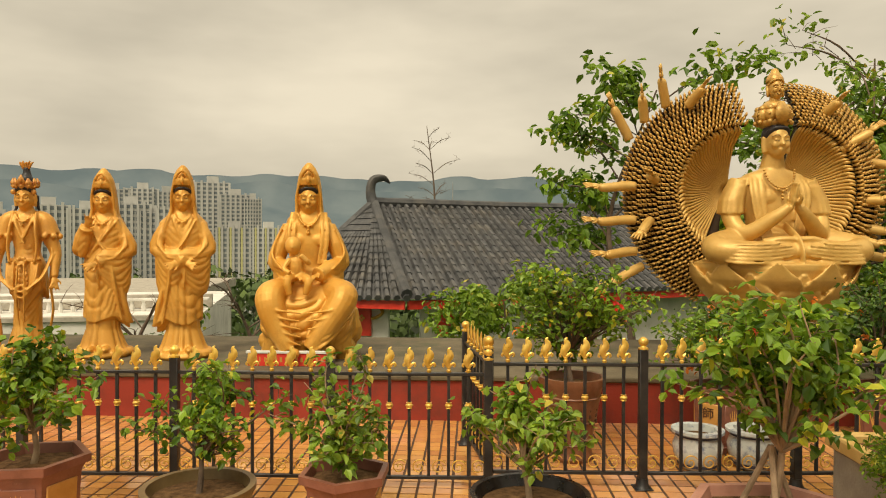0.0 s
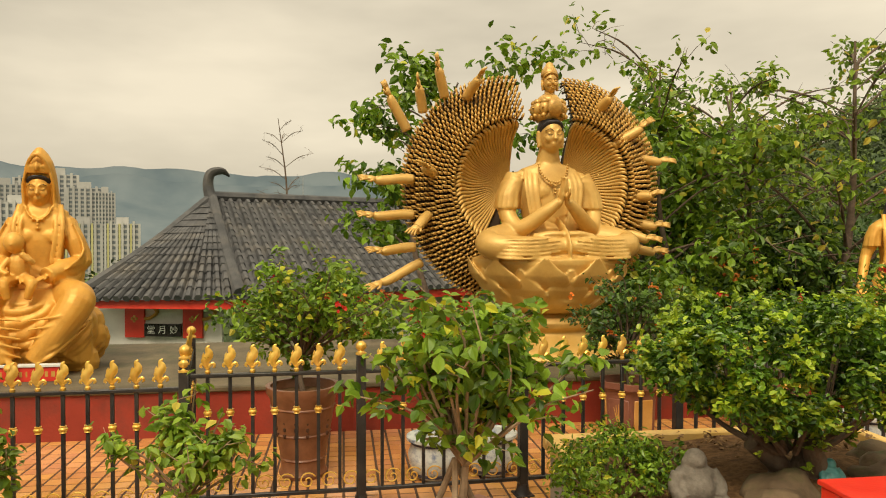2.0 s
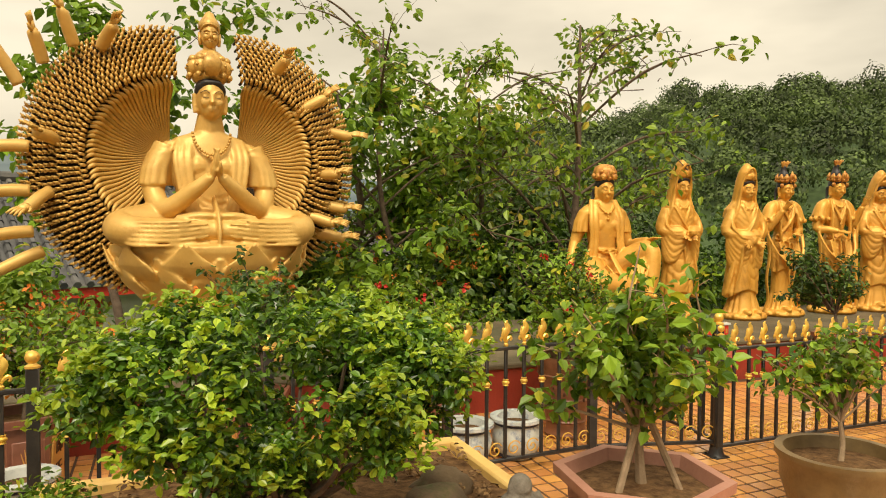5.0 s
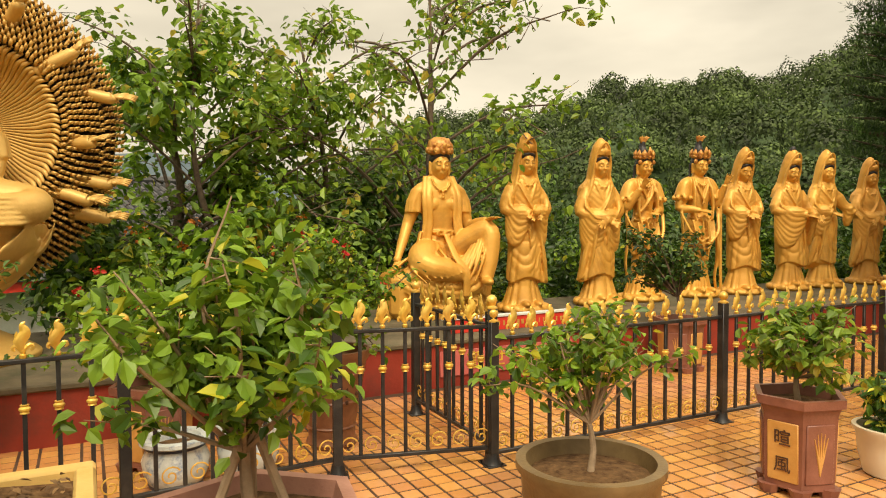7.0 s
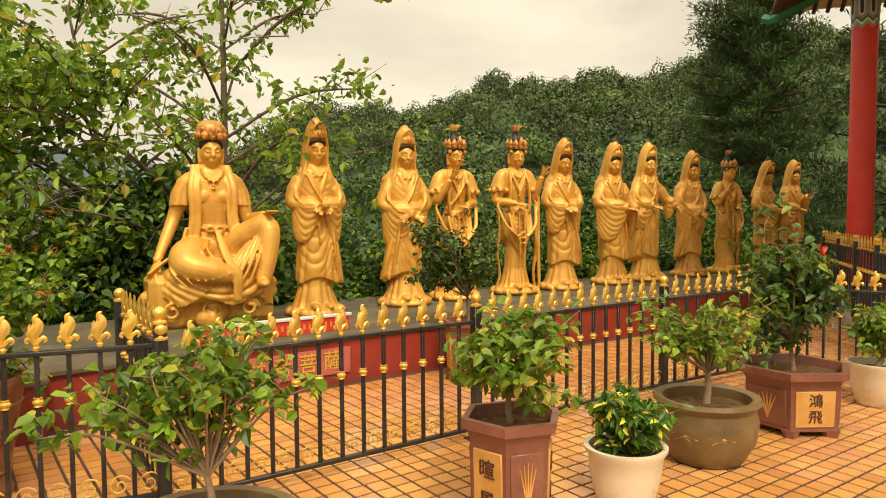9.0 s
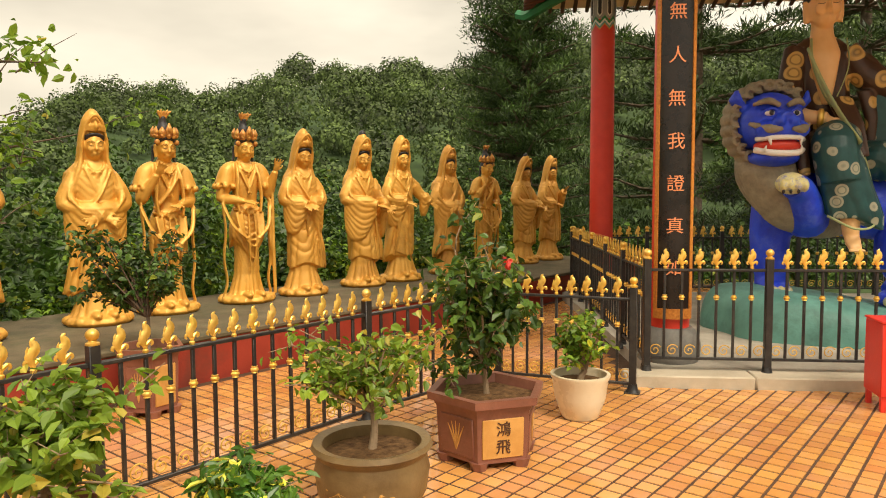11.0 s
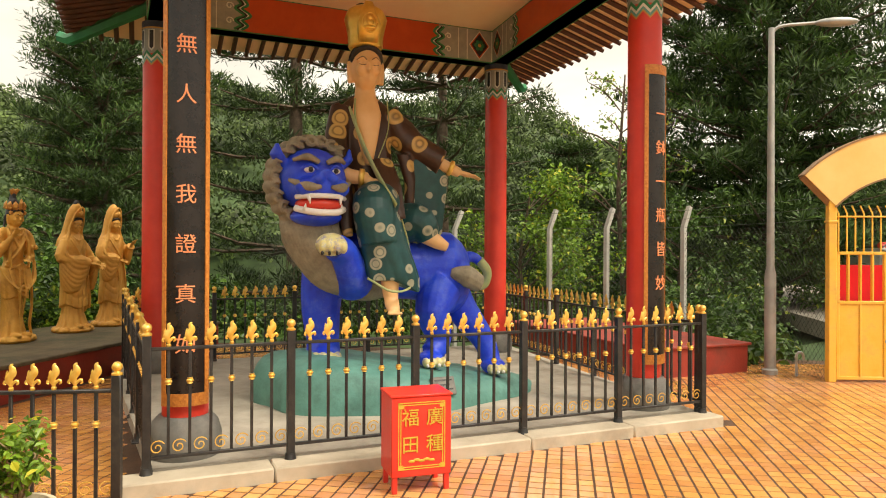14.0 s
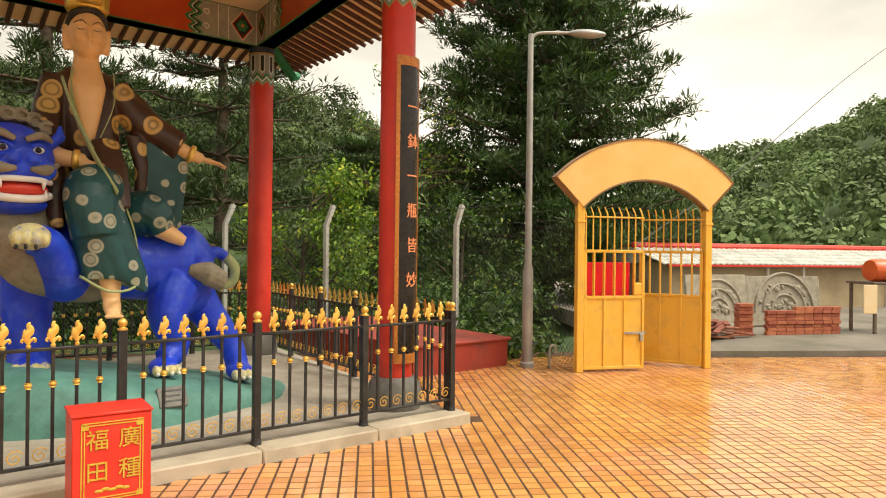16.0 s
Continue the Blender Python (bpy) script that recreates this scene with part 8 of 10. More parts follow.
def shoots(g, seed, root, centre, radius, count, r0, fork=0.4, stray=0.35):
    """Arching stems from a short trunk; returns leaf places along the outer part of each stem and its side twigs."""
    rng = random.Random(seed)
    root, centre = Vector(root), Vector(centre)
    top = root.lerp(centre, fork) + Vector((rng.uniform(-1, 1), rng.uniform(-1, 1), 0)) * 0.03
    tube(g, curve_pts([root, root.lerp(top, 0.5) + Vector((rng.uniform(-1, 1) * 0.02, 0, 0)), top], 4), lerp_list([r0, r0 * 0.85, r0 * 0.7], 9), 8)
    spots = []
    for k in range(count):
        d = Vector((rng.gauss(0, 1), rng.gauss(0, 1), rng.gauss(0.25, 0.9))).normalized()
        n = rng.uniform(0.45, 1.0) if rng.random() > 0.22 else rng.uniform(1.0, 1.0 + stray)
        end = centre + Vector((d.x * radius[0], d.y * radius[1], d.z * radius[2])) * n
        mid = top.lerp(end, 0.55) + Vector((rng.uniform(-1, 1), rng.uniform(-1, 1), rng.uniform(0.2, 1.2))) * (end - top).length * 0.14
        line = curve_pts([top, mid, end], 5)
        tube(g, line, lerp_list([r0 * 0.42, r0 * 0.26, r0 * 0.10], len(line)), 5, cap=False)
        spots += [tuple(p) for p in line[4:]]
        for q in range(3):
            p = line[rng.randint(4, len(line) - 2)]
            w = p + Vector((rng.uniform(-1, 1), rng.uniform(-1, 1), rng.uniform(-0.3, 0.9))) * 0.28 * max(radius)
            tube(g, [p, w], [r0 * 0.12, r0 * 0.06], 4, cap=False)
            spots += [tuple(p.lerp(w, u)) for u in (0.5, 0.8, 1.0)]
    return np.array(spots)


def shrub(t, seed, root, centre, radius, count, per, size, spread, material=LEAF, bark=PALE_BARK, r0=0.02, aspect=0.62, flowers=None, fork=0.4, stakes=False, droop=0.3):
    g = Geo()
    c = shoots(g, seed, root, centre, (radius[0] * 1.04, radius[1] * 1.04, radius[2] * 1.08), int(count * 1.1), r0, fork)
    if stakes:
        for k in range(3):
            a = k * 2.1 + seed
            tube(g, [(root[0] + 0.16 * math.cos(a), root[1] + 0.16 * math.sin(a), root[2]), (root[0], root[1], root[2] + 0.36)], 0.016, 7)
    part("trunk", g, bark, t, "slender forked stems")
    many = max(2, round(count * per * 0.92 / len(c)))
    part("foliage", leaf_cloud(seed, c, spread * 0.52, many, size * 1.0, material, aspect=aspect * 1.08, up=1.15, droop=droop), material, t)
    if flowers:
        m, many = flowers
        r = np.random.default_rng(seed + 3)
        fc = c[r.integers(0, len(c), many)] + r.normal(size=(many, 3)) * spread * 0.4 + np.array([0, 0, spread * 0.3])
        tagged(part("flowers", leaf_cloud(seed + 9, fc, 0.03, 9, 0.035, m, "flowers", 0.8), m, t, "small bright flowers"), kind="stuff")
    return t


PG = "potted plants along the railing"


def potted(x, y, label):
    return thing("potted_shrub", label, "potted plant", pose(x, y, 0), PG)


# pots in front of the railing, in the order they are passed
t = potted(-0.72, 4.35, "leafy green shrub in a red-brown hexagonal pot")
hex_pot(t, 0.29, 0.42, text="", turn=0.2)
shrub(t, 11, (0, 0, 0.36), (0.02, 0, 0.82), (0.40, 0.30, 0.22), 22, 60, 0.062, 0.12)
t = potted(0.24, 4.32, "loose green shrub in a wide brown round pot")
round_pot(t, [(0.20, 0), (0.24, 0.04), (0.29, 0.15), (0.29, 0.22), (0.31, 0.25), (0.31, 0.28), (0.275, 0.28), (0.26, 0.20)], CLAY_BROWN, "wide brown glazed pot", 0.262, 0.22)
shrub(t, 12, (0, 0, 0.22), (0.03, 0, 0.72), (0.42, 0.30, 0.22), 24, 40, 0.055, 0.11, bark=BARK)
t = potted(1.05, 4.35, "sparse green shrub in a red hexagonal pot with a face panel")
hex_pot(t, 0.245, 0.37, turn=0.5)
shrub(t, 13, (0, 0, 0.30), (0.0, 0, 0.68), (0.34, 0.26, 0.26), 22, 34, 0.056, 0.10, LEAF_LIGHT)
t = potted(2.07, 4.35, "loose green shrub in a dark scalloped pot")
g = Geo()
round_pot(t, [(0.18, 0), (0.22, 0.04), (0.30, 0.18), (0.33, 0.26), (0.30, 0.26), (0.27, 0.19)], LACQUER, "dark glazed pot with a flared rim", 0.27, 0.20)
shrub(t, 14, (0, 0, 0.20), (-0.02, 0, 0.66), (0.38, 0.30, 0.27), 26, 36, 0.055, 0.10, LEAF_LIGHT)
t = potted(3.30, 4.20, "tall leafy shrub in a large pinkish hexagonal planter")
hex_pot(t, 0.42, 0.28, CLAY_PINK, CLAY_PINK, turn=0.1, squash=0.8)
shrub(t, 15, (0, 0, 0.22), (0.04, 0, 1.06), (0.50, 0.40, 0.33), 40, 62, 0.068, 0.14, LEAF, stakes=True, flowers=(FLOWER_RED, 3), r0=0.025)
t = potted(6.38, 3.95, "bushy green shrub in a large pinkish hexagonal planter")
hex_pot(t, 0.36, 0.54, CLAY_PINK, CLAY_PINK, turn=0.35, feet=False)
shrub(t, 16, (0, 0, 0.48), (-0.03, 0, 1.10), (0.42, 0.34, 0.30), 34, 62, 0.066, 0.13, LEAF, stakes=True, r0=0.024)
t = potted(7.93, 4.21, "thin shrub in a wide round brown pot")
round_pot(t, [(0.22, 0), (0.25, 0.03), (0.305, 0.20), (0.31, 0.30), (0.335, 0.335), (0.335, 0.37), (0.29, 0.37), (0.275, 0.28)], CLAY_BROWN, "wide round brown pot with a thick rim", 0.277, 0.30)
shrub(t, 17, (0, 0, 0.30), (0.02, 0, 0.86), (0.42, 0.32, 0.24), 26, 40, 0.056, 0.11, LEAF, r0=0.017)
t = potted(9.30, 4.18, "green shrub in a tall hexagonal pot with brushed characters")
hex_pot(t, 0.225, 0.52, CLAY_RED, CLAY_PANEL, "暄風", 0.84, turn=1.79, feet=True)
shrub(t, 18, (0, 0, 0.46), (0.03, 0, 0.80), (0.34, 0.28, 0.20), 26, 40, 0.062, 0.10, LEAF_LIGHT, r0=0.018)
t = potted(9.95, 4.06, "small variegated umbrella plant in a cream pot")
round_pot(t, [(0.13, 0), (0.145, 0.01), (0.175, 0.14), (0.185, 0.23), (0.205, 0.26), (0.205, 0.275), (0.18, 0.275), (0.17, 0.20)], CREAM_POT, "smooth cream pot", 0.172, 0.22)
shrub(t, 19, (0, 0, 0.22), (0.0, 0, 0.42), (0.20, 0.19, 0.15), 34, 26, 0.062, 0.07, LEAF_VAR, aspect=0.42, r0=0.014, fork=0.2)
t = potted(10.78, 4.16, "light green shrub in a big bellied brown pot")
round_pot(t, [(0.19, 0), (0.21, 0.02), (0.27, 0.13), (0.285, 0.24), (0.27, 0.31), (0.285, 0.335), (0.30, 0.35), (0.29, 0.375), (0.245, 0.365), (0.24, 0.28)], CLAY_BROWN, "bellied brown pot with a painted star", 0.245, 0.31)
g = Geo()
for k in range(9):
    a = 2 * math.pi * k / 9
    tube(g, [(-0.272, 0, 0.20), (-0.268 - 0.0, 0.075 * math.cos(a), 0.20 + 0.055 * math.sin(a))], [0.009, 0.002], 5)
part("painted_star", g, PAINT_OCHRE, t, "ochre painted star", pose(0, 0, 0, 0, 0, 52))
part("painted_star", g, PAINT_OCHRE, t, "ochre painted star", pose(0, 0, 0, 0, 0, 10))
shrub(t, 20, (0, 0, 0.31), (0.0, 0, 0.78), (0.40, 0.34, 0.17), 30, 46, 0.052, 0.10, LEAF_LIGHT, r0=0.022)
t = potted(11.78, 4.18, "tall leafy shrub with a red flower in a large hexagonal pot")
hex_pot(t, 0.35, 0.42, CLAY_RED, CLAY_PANEL, "鴻飛", 0.86, turn=0.45)
shrub(t, 21, (0, 0, 0.36), (0.0, 0, 0.95), (0.36, 0.32, 0.46), 40, 46, 0.070, 0.13, LEAF_DARK, r0=0.02, flowers=(FLOWER_RED, 2), fork=0.3)
t = potted(12.78, 4.08, "small bonsai shrub in a cream round pot")
round_pot(t, [(0.12, 0), (0.13, 0.01), (0.18, 0.15), (0.195, 0.27), (0.21, 0.30), (0.21, 0.315), (0.185, 0.315), (0.175, 0.24)], CREAM_POT, "smooth cream pot", 0.176, 0.26)
shrub(t, 22, (0, 0, 0.26), (0.02, 0, 0.55), (0.30, 0.22, 0.20), 20, 36, 0.055, 0.09, LEAF, r0=0.028, fork=0.25)


# raised planter with the bonsai bush, rocks and small figures
EDGE = mat("yellow_edge", (0.58, 0.36, 0.10), (0.70, 0.48, 0.17), 5, 0.6, stain=(0.3, 0.2, 0.08))
planter = thing("planter_bed", "raised planter with a yellow edge, soil and rocks", "planter", pose(4.85, 3.95, 0))
g = Geo()
box(g, -0.86, -0.62, 0, 1.06, 0.98, 0.35)
part("planter_wall", g, CEMENT, planter)
for x0, y0, x1, y1 in ((-0.90, -0.66, 1.10, -0.58), (-0.90, 0.94, 1.10, 1.02), (-0.90, -0.579, -0.82, 0.939), (1.02, -0.579, 1.10, 0.939)):
    g = Geo()
    box(g, x0, y0, 0.37, x1, y1, 0.455, 0.012)
    part("edge", g, EDGE, planter, "yellow painted edge")
g = Geo()
n = 24
vs = [(-0.82 + 1.84 * i / n, -0.58 + 1.52 * j / n, 0.405 + 0.13 * math.exp(-((i / n - 0.5) ** 2 + (j / n - 0.45) ** 2) * 7) + 0.03 * noise.noise(Vector((i * 0.4, j * 0.4, 0)))) for i in range(n + 1) for j in range(n + 1)]
g.add(vs, [(i * (n + 1) + j, (i + 1) * (n + 1) + j, (i + 1) * (n + 1) + j + 1, i * (n + 1) + j + 1) for i in range(n) for j in range(n)])
part("soil", g, SOIL, planter, "crumbly brown soil")
LITTER = leaf_mat("dry_leaf", (0.09, 0.045, 0.018), (0.26, 0.15, 0.06), 0.8, 0.1)
r = np.random.default_rng(8)
lit = r.uniform((-0.80, -0.56, 0.425), (1.0, 0.90, 0.49), (380, 3))
tagged(part("leaf_litter", leaf_cloud(88, lit, 0.03, 5, 0.035, LITTER, "leaf_litter", 0.6, up=2.0), LITTER, planter, "dry brown leaves and crumbs on the soil"), kind="stuff")
ROCK = mat("mossy_rock", (0.085, 0.055, 0.03), (0.19, 0.13, 0.075), 7, 0.9, 0, 0.9, 35, stain=(0.06, 0.09, 0.02), stain_scale=5, stain_amount=0.8)


def rock(x, y, z, r, seed, label="mossy brown rock on the soil"):
    bm = bmesh.new()
    bmesh.ops.create_icosphere(bm, subdivisions=3, radius=r)
    for v in bm.verts:
        k = 1 + 0.35 * noise.noise(v.co * (2.2 / r) * 0.6 + Vector((seed, 0, 0))) + 0.12 * noise.noise(v.co * (6 / r) * 0.5)
        v.co = Vector((v.co.x * k * 1.25, v.co.y * k, v.co.z * k * 0.8))
    me = bpy.data.meshes.new("rock")
    bm.to_mesh(me)
    bm.free()
    me.polygons.foreach_set("use_smooth", [True] * len(me.polygons))
    me.materials.append(ROCK)
    return solid("rock", me, ROCK, label, "rock", pose(x, y, z), "rocks in the planter")


for k, (x, y, z, r) in enumerate(((4.62, 3.66, 0.47, 0.12), (4.82, 3.64, 0.46, 0.08), (5.12, 3.72, 0.47, 0.11), (5.30, 3.86, 0.48, 0.13), (4.42, 3.62, 0.45, 0.07), (5.46, 4.06, 0.47, 0.12), (5.36, 3.58, 0.45, 0.06), (4.72, 3.78, 0.49, 0.13), (5.58, 4.30, 0.46, 0.10))):
    rock(x, y, z, r, k)
bush = thing("bonsai_bush", "wide glossy green clipped bush with a gnarled trunk in the planter", "bush", pose(4.84, 3.92, 0.45))
c = clumps(31, (0, 0, 0.60), (0.66, 0.46, 0.29), 150, 0.55)
c = c[c[:, 2] > 0.16]
g = Geo()
for a, b in (((0.0, 0, -0.02), (0.12, 0.02, 0.26)), ((-0.08, 0.03, -0.02), (-0.20, 0, 0.24)), ((0.06, -0.04, -0.02), (0.02, -0.10, 0.26))):
    tube(g, curve_pts([a, (a[0] + 0.05, a[1], 0.10), b], 4), lerp_list([0.07, 0.055, 0.04], 9), 10)
for p in c[::5]:
    tube(g, curve_pts([(p[0] * 0.2, p[1] * 0.2, 0.2), (p[0] * 0.6, p[1] * 0.6, 0.34), tuple(p)], 3), lerp_list([0.016, 0.009, 0.005], 7), 5, cap=False)
part("trunk", g, BARK, bush, "gnarled dark trunk")
part("foliage", leaf_cloud(31, c, 0.088, 118, 0.034, LEAF_SHINY, aspect=0.6, up=1.0, droop=-0.2), LEAF_SHINY, bush)
out = c - np.array([0, 0, 0.45])
out /= np.linalg.norm(out, axis=1, keepdims=True)
r = np.random.default_rng(33)
tips = np.concatenate([c + out * 0.085 + r.normal(size=c.shape) * 0.035 for k in range(4)])
part("young_leaves", leaf_cloud(34, tips, 0.024, 7, 0.034, LEAF_TIP, "young_leaves", 0.6, up=1.6, droop=-0.4), LEAF_TIP, bush, "bright young leaf tips")
low = thing("low_shrub", "low feathery green shrub at the planter's corner", "shrub", pose(4.05, 4.10, 0.40))
c = clumps(32, (0, 0, 0.14), (0.40, 0.30, 0.18), 70, 0.3)
g = Geo()
for p in c[::3]:
    tube(g, [(p[0] * 0.3, p[1] * 0.3, 0.0), tuple(p)], [0.008, 0.003], 4, cap=False)
tagged(part("stems", g, BARK, low), kind="stuff")
part("foliage", leaf_cloud(32, c, 0.08, 46, 0.032, LEAF, aspect=0.5), LEAF, low)


def little_figure(x, y, z, h, material, turn, label):
    g = Geo()
    ball(g, 0, 0, 0.30, 0.42, 0.32, 0.30, 20)
    ball(g, 0, -0.16, 0.36, 0.28, 0.20, 0.24, 16)
    ball(g, 0, -0.02, 0.78, 0.19, 0.18, 0.20, 18)
    ball(g, 0, 0, 0.56, 0.34, 0.24, 0.16, 16)
    for s in (-1, 1):
        tube(g, curve_pts([(s * 0.30, 0, 0.58), (s * 0.42, -0.12, 0.36), (s * 0.30, -0.28, 0.24)], 4), lerp_list([0.11, 0.10, 0.08], 9), 10)
        tube(g, curve_pts([(s * 0.12, -0.1, 0.12), (s * 0.42, -0.25, 0.12), (s * 0.18, -0.38, 0.08)], 4), lerp_list([0.14, 0.13, 0.10], 9), 10)
        ball(g, s * 0.19, 0, 0.74, 0.04, 0.05, 0.10, 8)
    ball(g, 0, -0.19, 0.76, 0.03, 0.03, 0.04, 8)
    me = cast([(g, material, 0.03)], "figurine")
    return solid("figurine", me, material, label, "figurine", pose(x, y, z, 0, 0, turn) @ Matrix.Scale(h, 4))


FIG = mat("worn_stone", (0.11, 0.095, 0.075), (0.21, 0.185, 0.15), 30, 0.85, 0, 0.6, 90, stain=(0.12, 0.1, 0.08), stain_scale=12)
TURQ = mat("turquoise_glaze", (0.04, 0.20, 0.20), (0.10, 0.34, 0.33), 20, 0.35)
little_figure(5.70, 3.80, 0.43, 0.25, FIG, 14, "small laughing grey stone figure on the planter edge")
little_figure(4.33, 3.86, 0.43, 0.27, FIG, 0, "small seated grey stone figure on the planter soil")
little_figure(4.98, 3.84, 0.49, 0.14, TURQ, 10, "tiny turquoise glazed figure on the soil")

# second red box before the planter
rb = thing("donation_box", "red metal donation box with a slot standing at the planter", "donation box", pose(4.506, 2.87, 0) @ Matrix.Diagonal((0.77, 0.95, 1.0, 1.0)))
g = Geo()
box(g, -0.05, 0, 0.20, 0.45, 0.36, 0.75, 0.006)
part("body", g, RED_BOX, rb)
g = Geo()
box(g, -0.06, -0.01, 0.751, 0.46, 0.37, 0.77, 0.004)
part("lid", g, RED_BOX, rb)
g = Geo()
box(g, 0.12, 0.17, 0.768, 0.28, 0.182, 0.7715)
part("slot", g, HAIR, rb, "dark slot")
for x, y in ((-0.04, 0.01), (0.405, 0.01), (-0.04, 0.315), (0.405, 0.315)):
    g = Geo()
    box(g, x, y, 0, x + 0.035, y + 0.035, 0.20, 0.003)
    part("leg", g, RED_BOX, rb)

# glazed jars, urns and planters between railing and wall
PORCELAIN = mat("porcelain", (0.55, 0.60, 0.58), (0.70, 0.73, 0.70), 5, 0.25, 0, 0.1, 40, stain=(0.06, 0.12, 0.30), stain_scale=16, stain_amount=0.75)
for x, y in ((3.38, 5.62), (3.78, 5.65), (6.34, 5.72), (6.73, 5.74)):
    t = thing("porcelain_jar", "blue and white porcelain jar on the tiles", "jar", pose(x, y, 0), "jars behind the railing")
    g = Geo()
    lathe(g, [(0.10, 0), (0.125, 0.02), (0.165, 0.10), (0.175, 0.17), (0.15, 0.235), (0.155, 0.25), (0.185, 0.265), (0.185, 0.285), (0.13, 0.285), (0.12, 0.22)], 30, cap=False)
    part("body", g, PORCELAIN, t)
    g = Geo()
    lathe(g, [(0.125, 0.20), (0.125, 0.235), (0.01, 0.24)], 20)
    part("soil", g, SOIL, t)
    for z in (0.25, 0.04):
        g = Geo()
        lathe(g, [(0.157 if z > 0.1 else 0.138, z - 0.012), (0.160 if z > 0.1 else 0.141, z), (0.157 if z > 0.1 else 0.142, z + 0.010)], 30, cap=False)
        part("band", g, PAINT_BLUE, t, "blue painted band")
URN = mat("urn_clay", (0.17, 0.065, 0.03), (0.28, 0.12, 0.06), 9, 0.4, 0, 0.6, 25)
for k, (x, y, rx, cz) in enumerate(((2.50, 5.80, 0.52, 1.15), (7.32, 6.05, 0.40, 1.0))):
    t = thing("urn_shrub", "flowering green shrub in a tall carved clay urn", "potted plant", pose(x, y, 0), PG)
    g = Geo()
    lathe(g, [(0.15, 0), (0.165, 0.03), (0.15, 0.06), (0.15, 0.12), (0.20, 0.40), (0.225, 0.54), (0.25, 0.58), (0.25, 0.62), (0.22, 0.62), (0.20, 0.54)], 28, cap=False)
    part("urn", g, URN, t, "tall brown urn with carved bands")
    for z, r in ((0.13, 0.153), (0.30, 0.183), (0.48, 0.214)):
        g = Geo()
        lathe(g, [(r - 0.002, z - 0.012), (r + 0.008, z), (r - 0.001, z + 0.012)], 28, cap=False, wave=0.01, lobes=14)
        part("band", g, URN, t)
    g = Geo()
    for q in range(6):
        for w in range(4):
            a = radians(-150 + 24 * q)
            ball(g, 0.190 * math.cos(a), 0.190 * math.sin(a), 0.44 - 0.045 * w, 0.012, 0.012, 0.016, 6)
    tagged(part("brush_marks", g, BRUSH, t, "dark brushed writing, not legible"), kind="stuff")
    g = Geo()
    lathe(g, [(0.20, 0.5), (0.205, 0.56), (0.01, 0.57)], 20)
    part("soil", g, SOIL, t)
    shrub(t, 40 + k, (0, 0, 0.56), (0, 0, cz), (rx, 0.42, 0.38), 44, 58, 0.052, 0.13, LEAF, BARK, 0.02, flowers=(FLOWER_RED, 6))
for k, (x, y, fl, text) in enumerate(((3.72, 6.15, FLOWER_ORANGE, "獅子"), (5.02, 6.20, FLOWER_ORANGE, ""), (6.28, 6.15, FLOWER_RED, "風"), (10.95, 6.62, FLOWER_RED, ""))):
    t = thing("planter_shrub", "flowering shrub in a hexagonal brown planter by the red wall", "potted plant", pose(x, y, 0), PG)
    hex_pot(t, 0.24, 0.50, CLAY_RED, CLAY_PANEL, "" if k else "師千", 0.82, turn=0.26 + k)
    if k == 3:
        shrub(t, 54, (0, 0, 0.44), (0.05, 0.25, 1.05), (0.42, 0.32, 0.36), 34, 54, 0.055, 0.12, LEAF_DARK, BARK, 0.018)
    else:
        shrub(t, 50 + k, (0, 0, 0.44), (0, 0.1, 0.88 if k != 1 else 1.0), (0.52, 0.36, 0.30 if k != 1 else 0.38), 34, 50, 0.050, 0.13, LEAF if k != 1 else LEAF_DARK, BARK, 0.018, flowers=(fl, 12))
# red offering banner and painted names on the walls
BANNER = mat("banner_red", (0.62, 0.03, 0.02), (0.72, 0.05, 0.03), 6, 0.5)
for x, w, y in ((0.0, 0.82, 7.18), (9.45, 1.35, 7.28)):
    t = thing("banner", "red strip banner with small marks on a white shelf", "banner", pose(x, y, WALL_Z + 0.05))
    g = Geo()
    box(g, -w / 2, 0, 0.0, w / 2, 0.03, 0.12, 0.003)
    part("strip", g, BANNER, t)
    g = Geo()
    box(g, -w / 2 - 0.02, -0.012, 0.122, w / 2 + 0.02, 0.05, 0.145, 0.003)
    part("shelf", g, PAINT_WHITE, t, "white shelf strip")
    g = Geo()
    rng = random.Random(2)
    for q in range(int(w / 0.05)):
        box(g, -w / 2 + 0.05 * q + 0.01, -0.002, 0.04, -w / 2 + 0.05 * q + rng.uniform(0.02, 0.04), 0.0, 0.085)
    tagged(part("marks", g, PAINT_OCHRE, t), kind="stuff")
PINK_PANEL = mat("pink_panel", (0.42, 0.09, 0.08), (0.52, 0.14, 0.12), 5, 0.5)
sign = thing("name_panel", "pinkish name panel with yellow characters on the red wall", "sign", pose(9.35, 7.045, 0.20))
g = Geo()
box(g, -0.75, -0.012, -0.11, 0.65, 0.0, 0.11, 0.003)
part("panel", g, PINK_PANEL, sign)
for k, ch in enumerate("觀世音菩薩"):
    written(ch, 0.17, YELLOW_INK, sign, pose(-0.40 + 0.22 * k, -0.016, 0), "yellow character")


# ---------------------------------------------------------------- land beyond the terrace
def smooth(a, b, x):
    t = max(0.0, min(1.0, (x - a) / (b - a)))
    return t * t * (3 - 2 * t)


